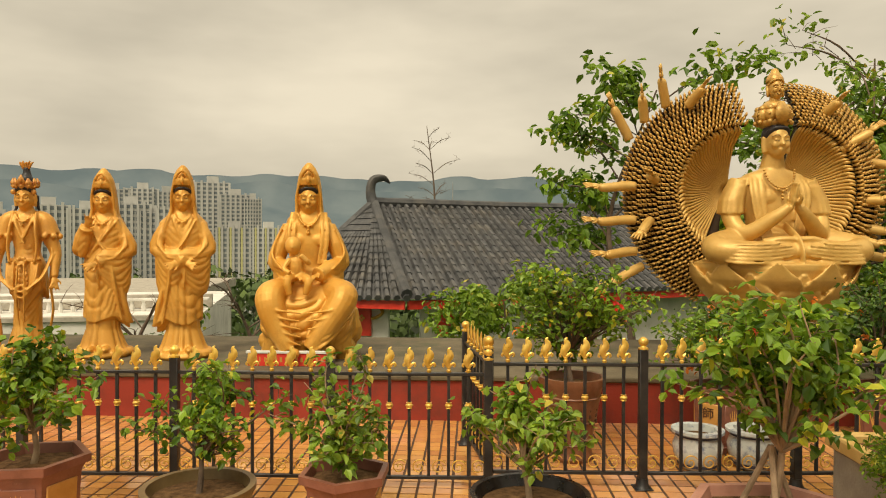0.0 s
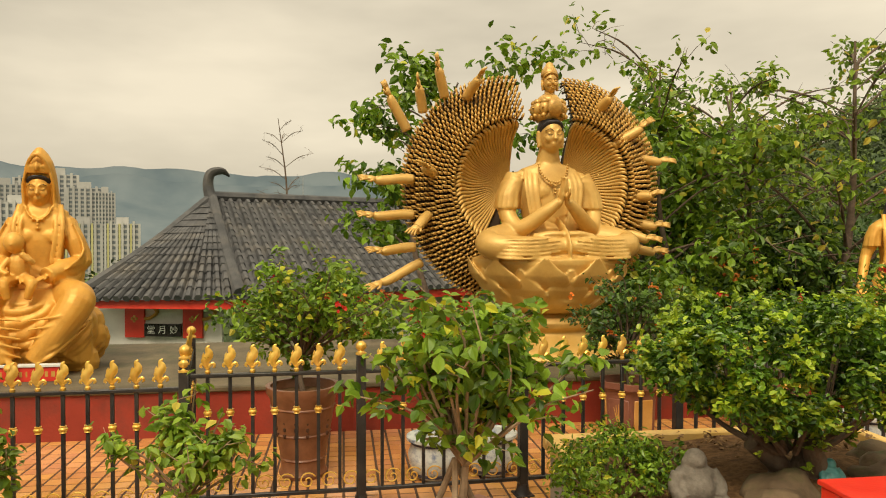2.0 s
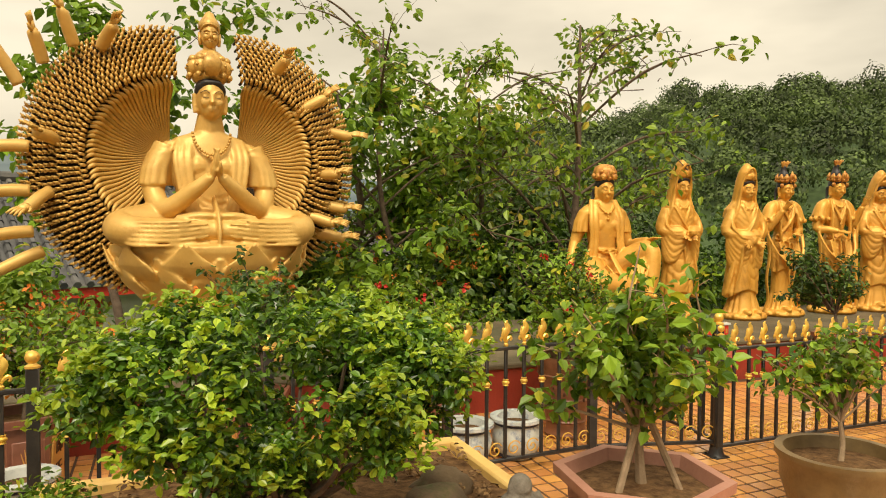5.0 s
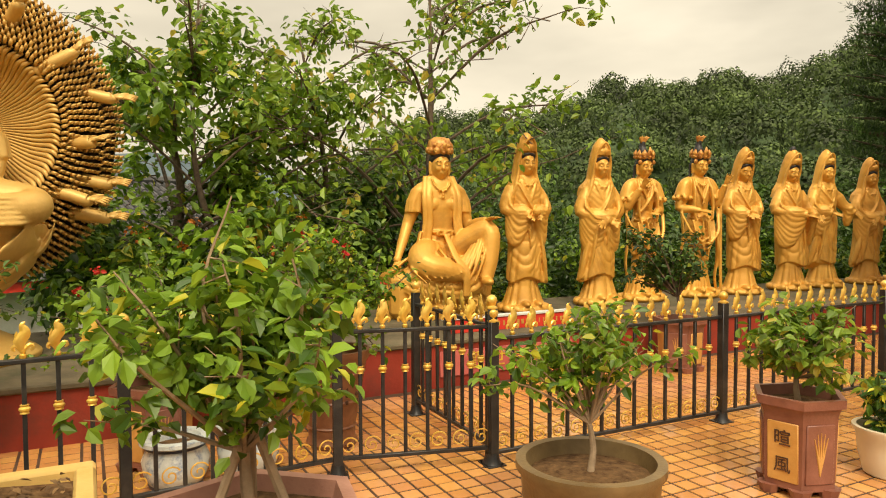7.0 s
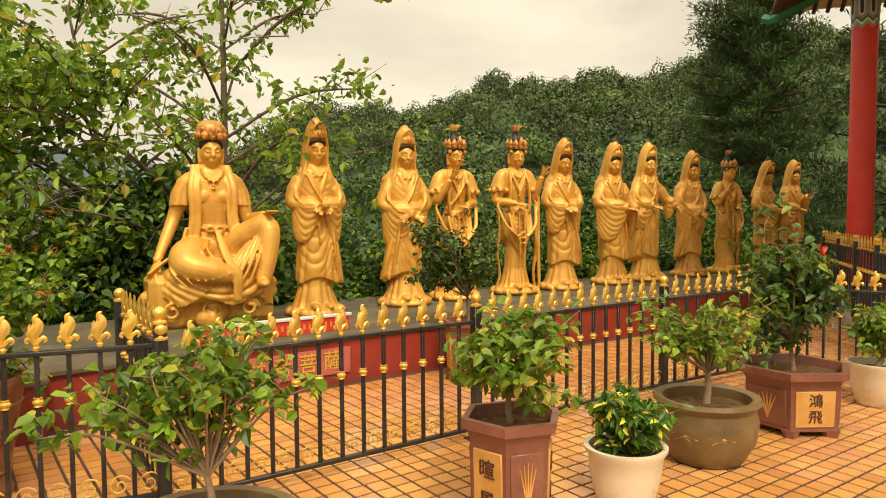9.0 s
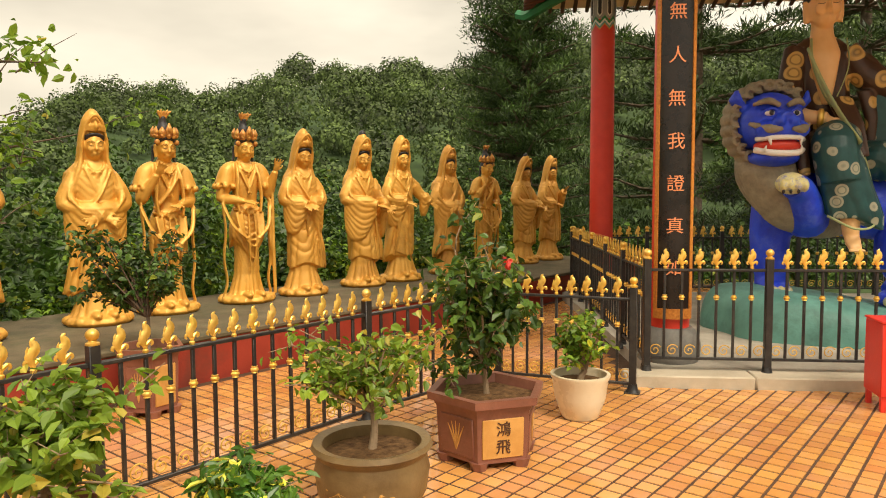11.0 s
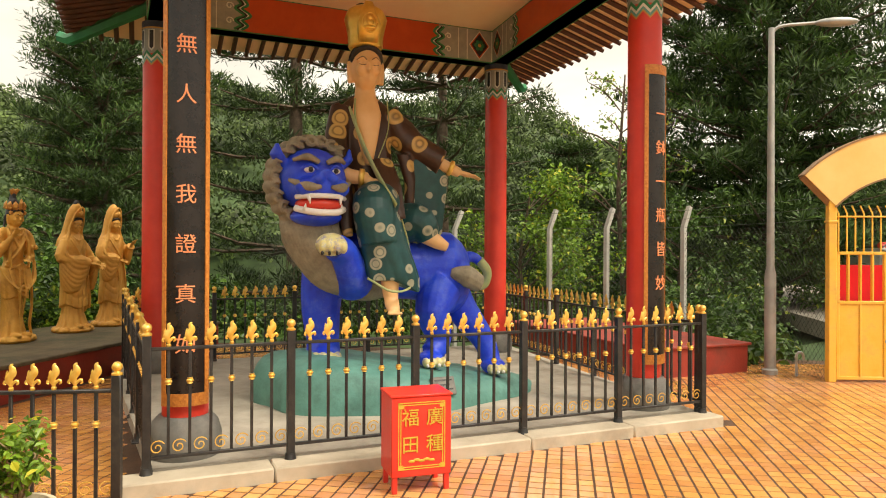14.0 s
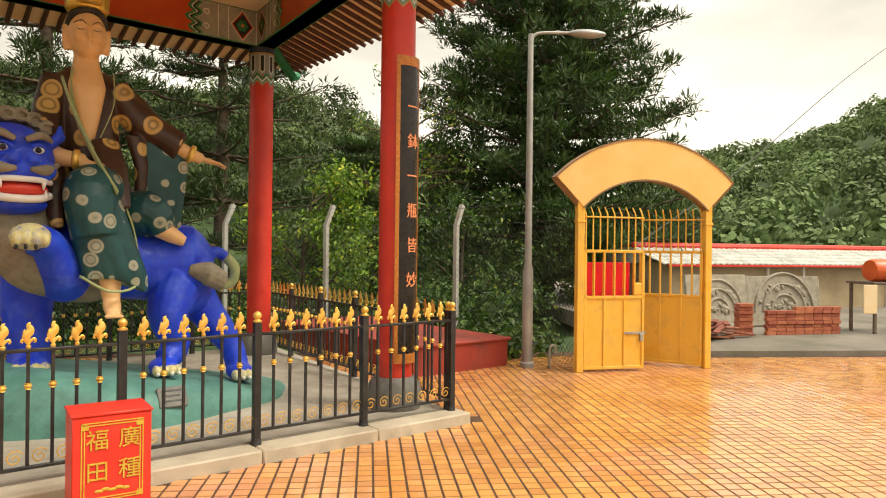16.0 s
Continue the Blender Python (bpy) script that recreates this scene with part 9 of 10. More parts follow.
def land(x, y):
    """Height of the ground: a shelf for the terrace, a valley to the north, wooded hills to the east."""
    out = max(x - 25.5 if y > -4.4 else x - 46, -10 - x, y - 9.4, -32 - y, 0.0)
    z = -0.32 - 7.0 * smooth(0, 16, out)
    r, h = math.hypot(x - 5, y - 2), math.degrees(math.atan2(x - 5, y - 2))
    z -= 85 * smooth(60, 500, r) * (1 - smooth(10, 28, h)) * smooth(-100, -60, h)
    z += 28.6 * smooth(2, 30, h) * (1 - smooth(88, 104, h)) * smooth(28, 135, r) * (0.80 + 0.30 * smooth(18, 70, h) + 0.04 * math.sin(h * 0.33) + 0.03 * math.sin(h * 0.8))
    z += 58 * smooth(90, 135, h) * smooth(40, 310, r) * (1 - smooth(170, 180, h)) * (1 + 0.06 * math.sin(h * 0.5))
    z += 1.2 * noise.noise(Vector((x * 0.05, y * 0.05, 0))) * smooth(0, 10, out)
    return z


GRASS = mat("undergrowth", (0.020, 0.045, 0.012), (0.06, 0.105, 0.028), 0.6, 0.9, 0, 0.8, 5)
g = Geo()
na = 144
radii = [0.5, 6, 10, 13, 15.5, 18, 20.5, 23, 26, 30, 35, 42, 52, 65, 80, 100, 125, 155, 190, 240, 300, 360, 450, 600, 900, 1400, 2200, 4200]
vs = [(5 + r * math.sin(2 * math.pi * i / na), 2 + r * math.cos(2 * math.pi * i / na)) for r in radii for i in range(na)]
fs = []
for k in range(len(radii) - 1):
    for i in range(na):
        j = (i + 1) % na
        fs.append((k * na + i, k * na + na + i, k * na + na + j, k * na + j))
fs.append(tuple(range(na))[::-1])
g.add([(x, y, land(x, y)) for x, y in vs], fs)
solid("ground", g, GRASS, "wooded slopes and valley floor round the terrace", "ground", kind="structure", smooth=180)


# forest on the hills: crowns of leafy clumps
def forest(name, seed, h0, h1, r0, r1, count, size, material, label, leaf=0.75, per=120):
    r = np.random.default_rng(seed)
    cs, rad = [], []
    while len(cs) < count:
        h = radians(r.uniform(h0, h1))
        d = r0 + (r1 - r0) * r.uniform(0, 1) ** 0.75
        x, y = 5 + d * math.sin(h), 2 + d * math.cos(h)
        s = size * r.uniform(0.65, 1.35)
        cs.append((x, y, land(x, y) + s * r.uniform(0.3, 1.5)))
        rad.append(s)
    cs, rad = np.array(cs), np.array(rad)
    c = np.repeat(cs, per, axis=0)
    off = r.normal(size=c.shape)
    off /= np.linalg.norm(off, axis=1, keepdims=True)
    off[:, 2] = np.abs(off[:, 2]) * 1.05 - 0.35
    lump = 1 + 0.28 * np.sin(off[:, :1] * 5 + c[:, :1]) * np.sin(off[:, 1:2] * 5 + c[:, 1:2] * 2)
    k = np.repeat(rad, per)[:, None] * lump * r.uniform(0.82, 1.05, (len(c), 1))
    p = c + off * k
    v, f = leaves(p, off + r.normal(size=p.shape) * 0.22 + np.array([0, 0, 0.1]), leaf, seed, 0.85, True)
    ob = solid(name, quads(name, v, f, material), material, label, "forest", kind="stuff")
    return ob


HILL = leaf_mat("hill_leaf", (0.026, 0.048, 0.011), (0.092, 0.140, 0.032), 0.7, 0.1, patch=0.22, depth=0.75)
# paler far leaves: the haze of distance is put into their colour
HILL_HAZED = leaf_mat("far_hill_leaf_hazed", (0.075, 0.12, 0.038), (0.155, 0.225, 0.08), 0.8, 0.1, patch=0.10, depth=0.45)
forest("hill_forest", 1, 14, 98, 55, 150, 1150, 2.3, HILL, "dense dark green forest on the near hill", 0.40, 260)
forest("far_forest", 2, 92, 150, 60, 330, 1500, 3.4, HILL_HAZED, "hazy green forest on the far hillside", 0.95, 190)
forest("valley_trees", 3, -40, 16, 40, 120, 120, 2.4, HILL, "treetops in the valley below the terrace", 0.8, 90)

# ---------------------------------------------------------------- shrubs and trees close behind the walls
def bank(name, seed, boxes, material, per, size, spread, label):
    r = np.random.default_rng(seed)
    cs = []
    for x0, x1, y0, y1, z0, z1, n in boxes:
        p = r.uniform((x0, y0, 0), (x1, y1, 1), (n, 3))
        top = z1 + 0.35 * np.sin(p[:, 0] * 1.7 + seed) + 0.25 * np.sin(p[:, 0] * 4.1 + p[:, 1])
        p[:, 2] = z0 + (top - z0) * p[:, 2] ** 0.6
        cs.append(p)
    c = np.concatenate(cs)
    return solid(name, leaf_cloud(seed, c, spread, per, size, material, aspect=0.6), material, label, "shrubs", kind="stuff")


bank("shrub_bank", 61, [(5.6, 9.0, 9.35, 11.0, -0.6, 1.3, 170), (8.5, 21.5, 9.35, 10.6, -1.2, 1.05, 420), (8.5, 22.0, 10.4, 13.0, -3.0, 1.7, 330)], LEAF_DARK, 62, 0.115, 0.34, "tangled dark green shrubs behind the statue wall")
bank("vine_bank", 62, [(5.8, 8.6, 9.3, 9.9, 0.2, 1.15, 80), (9.5, 21.0, 9.3, 9.8, -0.2, 0.75, 150), (-6, 3.0, 9.4, 10.2, -0.8, 0.25, 40)], LEAF, 50, 0.095, 0.26, "leafy climbing vines along the wall")
r = np.random.default_rng(5)
fl = np.concatenate([r.uniform((5.8, 9.2, 0.7), (8.5, 9.7, 1.5), (26, 3)), r.uniform((2.2, 9.2, 0.4), (3.9, 9.6, 0.95), (14, 3))])
solid("orange_blossom", leaf_cloud(63, fl, 0.06, 10, 0.05, FLOWER_ORANGE, "flowers", 0.8), FLOWER_ORANGE, "clusters of small orange blossom on the climbing shrubs", "flowers", kind="stuff")


def branchy(name, label, base, height, spread, seed, material, leaf, per, count, bark=BARK, r0=0.12, bare=0.0, leaf_spread=0.3, droop=0.3, fork=0.35, flat=0.0):
    """A tree: tapered trunk, limbs, twigs, and leaves in clumps at the twig ends."""
    rng = random.Random(seed)
    t = thing(name, label, "tree", pose(*base))
    g = Geo()
    trunk = [(0, 0, 0), (rng.uniform(-0.2, 0.2), rng.uniform(-0.2, 0.2), height * 0.25), (rng.uniform(-0.35, 0.35), rng.uniform(-0.3, 0.3), height * 0.5), (rng.uniform(-0.4, 0.4), 0, height * 0.8)]
    line = curve_pts(trunk, 6)
    tube(g, line, lerp_list([r0, r0 * 0.7, r0 * 0.45, r0 * 0.15], len(line)), 9)
    ends = []
    for k in range(count):
        f = fork + (1 - fork) * (k + rng.random()) / count
        p = line[min(len(line) - 1, int(f * (len(line) - 1)))]
        a = rng.uniform(0, 2 * math.pi)
        n = spread * (1.1 - 0.55 * f) * rng.uniform(0.6, 1.15)
        up = n * rng.uniform(0.25, 0.75) * (1 - flat)
        q = p + Vector((n * math.cos(a), n * math.sin(a), up))
        mid = p.lerp(q, 0.5) + Vector((0, 0, n * 0.12))
        tube(g, curve_pts([p, mid, q], 4), lerp_list([r0 * 0.36 * (1.2 - f), r0 * 0.2, r0 * 0.05], 9), 6, cap=False)
        for j in range(6):
            s = p.lerp(q, 0.4 + 0.6 * (j + 1) / 6)
            w = s + Vector((rng.uniform(-1, 1), rng.uniform(-1, 1), rng.uniform(-0.2, 0.9))) * n * 0.32
            tube(g, [s, s.lerp(w, 0.5) + Vector((0, 0, 0.03)), w], [r0 * 0.08, r0 * 0.05, r0 * 0.02], 4, cap=False)
            if rng.random() >= bare:
                ends.append(tuple(w))
                ends.append(tuple(s.lerp(w, 0.6)))
    part("trunk", g, bark, t, "branching trunk and limbs")
    if ends and per:
        part("crown", leaf_cloud(seed, np.array(ends), leaf_spread, per, leaf, material, "crown", 0.6, droop=droop), material, t)
    return t


branchy("tree", "broad green tree with compound leaves behind the golden statue", (4.1, 10.6, -1.2), 6.2, 2.0, 71, LEAF, 0.15, 13, 13, r0=0.08, leaf_spread=0.24, fork=0.55, bare=0.15)
branchy("tree", "dense green tree behind the golden statue", (6.6, 10.6, -1.2), 5.6, 2.0, 72, LEAF, 0.14, 20, 22, r0=0.12, leaf_spread=0.30, fork=0.2)
branchy("tree", "sparse tree with yellowing leaves and thin branches", (9.9, 10.0, -1.2), 7.0, 2.5, 73, LEAF_LIGHT, 0.12, 9, 32, r0=0.10, bare=0.25, leaf_spread=0.24, fork=0.25)
branchy("tree", "airy tree with thin crooked branches and few leaves", (8.4, 10.8, -1.5), 6.6, 2.4, 171, LEAF_LIGHT, 0.12, 12, 28, r0=0.09, bare=0.2, leaf_spread=0.24, fork=0.25)
branchy("tree", "thin half bare tree with few leaves", (7.3, 10.2, -1.2), 6.6, 2.0, 74, LEAF_LIGHT, 0.11, 6, 20, r0=0.07, bare=0.35, leaf_spread=0.2)
branchy("tree", "bushy dark tree between the statues", (9.4, 11.4, -2.0), 4.4, 1.8, 75, LEAF_DARK, 0.13, 30, 22, r0=0.1, leaf_spread=0.32, fork=0.25)
branchy("tree", "slender young tree among the shrubs", (15.6, 12.0, -2.0), 5.0, 1.0, 76, LEAF_LIGHT, 0.11, 5, 9, r0=0.05, bare=0.4, leaf_spread=0.2)
branchy("tree", "small leafy tree beyond the temple wall", (2.6, 12.5, -2.2), 3.5, 1.6, 77, LEAF_LIGHT, 0.13, 24, 18, r0=0.07, leaf_spread=0.26)
branchy("bare_tree", "thin leafless tree rising behind the temple roof", (-0.9, 44.0, -3.0), 14.5, 2.4, 78, LEAF, 0.1, 0, 20, r0=0.13, bare=1.0)
branchy("bare_tree", "leafless shrub behind the statues", (-2.6, 10.0, -1.4), 3.0, 1.5, 79, LEAF, 0.1, 0, 14, r0=0.07, bare=1.0)
branchy("bare_tree", "leafless thin tree behind the statues", (-1.6, 10.3, -1.4), 2.9, 1.3, 80, LEAF, 0.1, 0, 12, r0=0.07, bare=1.0)


def pine_parts(seed, height, spread, material, t, gap=1.0):
    """A tall conifer: straight trunk with whorls of level branches clothed in needles."""
    rng = random.Random(seed)
    g, limb = Geo(), Geo()
    tube(g, [(0, 0, 0), (0.05, 0, height * 0.5), (0, 0, height)], [height * 0.020, height * 0.013, 0.02], 10)
    pts, ns = [], []
    z = height * 0.16
    while z < height * 0.98:
        f = 1 - z / height
        n = spread * (0.25 + 0.85 * f ** 0.7) * rng.uniform(0.8, 1.1)
        many = rng.randint(5, 7)
        a0 = rng.uniform(0, 6.28)
        for k in range(many):
            a = a0 + 2 * math.pi * k / many + rng.uniform(-0.2, 0.2)
            q = Vector((n * math.cos(a), n * math.sin(a), n * rng.uniform(0.0, 0.22)))
            p0 = Vector((0, 0, z))
            line = [p0, p0 + q * 0.5 + Vector((0, 0, -0.05 * n)), p0 + q]
            tube(limb, line, [height * 0.004, height * 0.003, 0.008], 4, cap=False)
            side = Vector((-math.sin(a), math.cos(a), 0))
            for j in range(int(24 + 18 * f)):
                s = rng.uniform(0.22, 1.0)
                w = (rng.uniform(-1, 1)) * n * 0.24 * (1.1 - s * 0.6)
                b = p0 + q * s + Vector((0, 0, -0.05 * n * (1 - abs(2 * s - 1)))) + side * w
                pts.append((b.x, b.y, b.z + rng.uniform(0.0, 0.16)))
                ns.append((rng.uniform(-0.6, 0.6), rng.uniform(-0.6, 0.6), 1))
        z += height * 0.036 * gap * rng.uniform(0.8, 1.2)
    part("trunk", g, BARK, t, "straight dark trunk")
    tagged(part("branches", limb, BARK, t, "whorls of level branches"), kind="stuff")
    pts = np.repeat(np.array(pts), 20, axis=0)
    ns = np.repeat(np.array(ns), 20, axis=0)
    r = np.random.default_rng(seed)
    pts = pts + r.normal(size=pts.shape) * np.array([0.10, 0.10, 0.06])
    v, f = leaves(pts, ns + r.normal(size=ns.shape) * 0.7, 0.06 + 0.042 * spread, seed, 0.17, True, droop=-0.8)
    part("crown", quads("crown", v, f, material), material, t)


PINES = "conifers behind the pavilion"
for k, (x, y, z, h, s, m, gap) in enumerate(((33.5, -5.2, -2.0, 17.5, 5.7, NEEDLE2, 0.56), (27.8, 8.6, -3.0, 15.0, 4.2, NEEDLE, 2.3), (30.5, 5.0, -3.0, 14.5, 4.2, NEEDLE, 2.5), (23.8, 11.6, -4.0, 15.0, 2.3, NEEDLE2, 0.72), (33.0, 1.2, -3.0, 8.0, 2.6, NEEDLE2, 1.6))):
    t = thing("conifer", "tall dark green conifer with level branches behind the pavilion", "tree", pose(x, y, z), PINES)
    pine_parts(90 + k, h, s, m, t, gap)
branchy("tree", "loose light green tree beyond the wire fence", (27.5, 2.2, -2.0), 6.2, 2.3, 101, LEAF, 0.12, 26, 26, r0=0.12, leaf_spread=0.36, fork=0.25)
branchy("tree", "green tree beyond the wire fence", (29.0, -1.8, -2.2), 6.0, 2.2, 102, LEAF_DARK, 0.13, 30, 24, r0=0.12, leaf_spread=0.36, fork=0.2)
branchy("tree", "airy tree with small leaves beyond the fence", (31.0, -0.4, -2.0), 11.0, 2.4, 103, LEAF_LIGHT, 0.12, 6, 20, r0=0.15, leaf_spread=0.34, fork=0.5, bare=0.5)
branchy("tree", "green tree in the shade of the conifers", (26.5, 6.6, -2.2), 5.6, 2.2, 104, LEAF_DARK, 0.14, 30, 24, r0=0.1, leaf_spread=0.36, fork=0.2)
bank("wood_undergrowth", 64, [(24.4, 34.0, -2.6, 16.0, -2.5, 0.5, 420), (23.6, 26.0, -3.0, 14.0, -0.6, 0.3, 120), (20.2, 22.4, -1.9, -0.9, -0.3, 0.3, 18), (28, 40, -6, -2.5, -1.0, 1.6, 150)], LEAF_DARK, 60, 0.14, 0.42, "dark undergrowth beyond the wire fence")

# ---------------------------------------------------------------- temple hall with its grey tiled roof
R1, R2 = Vector((-2.3, 29.3, 3.0)), Vector((9.6, 35.8, 3.0))
C, D = Vector((-0.3, 22.5, -0.30)), Vector((-5.3, 23.6, -0.40))
e = (R2 - R1).normalized()
E2 = C + e * 17.0
E2.z = C.z
hall = thing("temple_hall", "temple hall with white walls, red trim and a grey tiled roof", "building", pose(0, 0, 0))
B2 = D + e * 17.0
g = Geo()
g.add([tuple(p) for p in (R1, R2, C, E2, D, B2)], [(0, 2, 3, 1), (0, 4, 2), (0, 1, 5, 4), (1, 3, 5)])
part("roof", g, ROOF_TILE, hall, "grey tiled hipped roof", smooth=0)


def tile_rows(a0, a1, b0, b1, count, rows, sag=0.35):
    """Half-round roof tiles in rows from the eave line a0-a1 up to the ridge line b0-b1."""
    g = Geo()
    for i in range(count + 1):
        t = i / count
        lo_, hi_ = a0.lerp(a1, t), b0.lerp(b1, t)
        n = (a1 - a0).cross(b0 - a0).normalized()
        if n.z < 0:
            n = -n
        length = (hi_ - lo_).length
        k = max(1, int(rows * length / (b0 - a0).length))
        for j in range(k):
            s0, s1 = j / k, (j + 1.08) / k
            p, q = lo_.lerp(hi_, s0), lo_.lerp(hi_, min(1.0, s1))
            tube(g, [p + n * 0.05, q + n * 0.035], [0.115, 0.092], 6, cap=j == 0)
    return g


tagged(part("roof_tiles", tile_rows(C, E2, R1, R2 + e * 2.5, 46, 16), ROOF_TILE, hall, "rows of half-round grey tiles"), kind="stuff")
tagged(part("roof_tiles", tile_rows(C, D, R1, R1 - e * 0.05, 16, 16), ROOF_TILE, hall, "rows of half-round grey tiles"), kind="stuff")
for a, b, rr in ((R1, R2, 0.20), (R1, C, 0.19), (R1, D, 0.19)):
    g = Geo()
    mid = a.lerp(b, 0.5) + Vector((0, 0, 0.0 if a.z - b.z < 1 else -0.12))
    tube(g, curve_pts([a + Vector((0, 0, 0.12)), mid + Vector((0, 0, 0.10)), b + Vector((0, 0, 0.16))], 8), rr, 8)
    part("ridge", g, ROOF_TILE, hall, "dark ridge")
g = Geo()
tube(g, curve_pts([(R1.x, R1.y, 2.9), (R1.x - 0.15, R1.y, 3.5), (R1.x - 0.05, R1.y, 4.0), (R1.x + 0.35, R1.y + 0.2, 4.12), (R1.x + 0.62, R1.y + 0.3, 3.92)], 5), lerp_list([0.40, 0.34, 0.30, 0.20, 0.05], 21), 12, 0.6)
part("ridge_ornament", g, ROOF_TILE, hall, "curled dark ridge ornament")
for a, b in ((C, E2), (C, D)):
    d = (b - a).normalized()
    inn = Vector((-d.y, d.x, 0))
    if inn.dot(R1 - a) < 0:
        inn = -inn
    for z0, z1, off, m_, nm, lab in ((-0.34, -0.06, 0.15, RED, "fascia", "red eave board"), (-7.0, -0.2, 1.1, WHITE_WALL, "wall", "stained white wall")):
        g = Geo()
        p, q = a + inn * off + d * off * 0.9, b + inn * off
        w = inn * 0.12
        vs = [(v.x, v.y, a.z + z) for z in (z0, z1) for v in (p, q, q + w, p + w)]
        g.add(vs, [(0, 1, 5, 4), (1, 2, 6, 5), (2, 3, 7, 6), (3, 0, 4, 7), (4, 5, 6, 7), (3, 2, 1, 0)])
        part(nm, g, m_, hall, lab)
    ang = math.degrees(math.atan2(d.y, d.x))
    flip = 0 if (pose(0, 0, 0, 0, 0, ang) @ Vector((0, -1, 0))).dot(inn) < 0 else 180
    for k, s in enumerate((1.3, 3.2, 6.6, 8.4)):
        if s + 1.2 > (b - a).length:
            continue
        p = a + d * (s + 0.6) + inn * 1.02
        g = Geo()
        box(g, -0.32, -0.05, -1.35, 0.32, 0.05, -0.30, 0.01)
        post = part("red_post", g, RED, hall, "red painted post panel", pose(p.x, p.y, a.z, 0, 0, ang + flip))
        g = Geo()
        for q_ in range(4):
            ball(g, 0.07 * math.cos(q_ * 1.57), -0.06, -0.75 + 0.07 * math.sin(q_ * 1.57), 0.05, 0.02, 0.05, 8)
        part("rosette", g, PAINT_OCHRE, post, "golden rosette")
        g = Geo()
        tube(g, curve_pts([(0.32, 0, -0.35), (0.6, 0, -0.38), (0.72, 0, -0.55), (0.5, 0, -0.72), (0.33, 0, -0.75)], 4), 0.09, 8, 0.6)
        part("bracket", g, PAINT_OCHRE, post, "ochre carved bracket")
g = Geo()
box(g, -0.60, -0.04, -0.20, 0.60, 0.04, 0.20, 0.01)
d = (D - C).normalized()
inn = Vector((-d.y, d.x, 0)) if Vector((-d.y, d.x, 0)).dot(R1 - C) > 0 else Vector((d.y, -d.x, 0))
p = C + d * 2.85 + inn * 0.95
ang = math.degrees(math.atan2(-d.y, -d.x))
plq = part("name_plaque", g, LACQUER, hall, "black name plaque", pose(p.x, p.y, C.z - 1.10, 0, 0, ang))
for k, ch in enumerate("堂月妙"):
    written(ch, 0.28, PAINT_WHITE, plq, pose(-0.37 + 0.37 * k, -0.05, 0), "white character")
g = Geo()
tube(g, [(1.6, 38, -2), (1.6, 38, 8.6)], [0.05, 0.02], 6)
solid("antenna_mast", g, GALVANISED, "thin grey antenna mast behind the temple roof", "mast", pose(-0.9, 0, -4))

# white terrace building to the left, its flat roof lower than the eye
g = Geo()
wb = thing("white_building", "low white building with a flat roof and a balustrade", "building", pose(-9.5, 21.5, -0.8, 0, 0, 14))
box(g, -9, 0, -9, 2.6, 12, -0.15)
part("wall", g, WHITE_WALL, wb)
g = Geo()
box(g, -9.1, -0.1, -0.15, 2.7, 0.12, 0.02, 0.02)
box(g, -9.1, 3.9, -0.14, 2.7, 4.1, 0.35, 0.02)
part("parapet", g, CEMENT, wb, "weathered grey parapet")
for k in range(31):
    g = Geo()
    lathe(g, [(0.06, 0), (0.09, 0.12), (0.05, 0.3), (0.07, 0.36)], 8)
    part("baluster", g, WHITE_WALL, wb, m=pose(-9 + 0.38 * k, 3.0, -0.15))
g = Geo()
box(g, -9.1, 2.88, 0.21, 2.7, 3.12, 0.30, 0.02)
part("handrail", g, WHITE_WALL, wb)
g = Geo()
box(g, -24, 14, -20, 2, 30, -1.0)
box(g, -24.3, 13.7, -1.0, 2.3, 30.3, -0.4, 0.05)
solid("grey_building", g, CEMENT, "plain grey flat-roofed building down the slope", "building", pose(-14, 22, -1.0, 0, 0, 8))

# ---------------------------------------------------------------- city and mountains
TOWER = mat("tower_wall", (0.36, 0.36, 0.34), (0.46, 0.46, 0.43), 0.05, 0.8, 0, 0, 1, rnd=0.10)
TOWER_Y = mat("tower_yellow", (0.42, 0.40, 0.16), (0.52, 0.50, 0.26), 0.05, 0.8, 0, 0, 1)
PANE = mat("tower_window", (0.10, 0.12, 0.13), (0.16, 0.18, 0.19), 0.2, 0.4, 0, 0, 1)


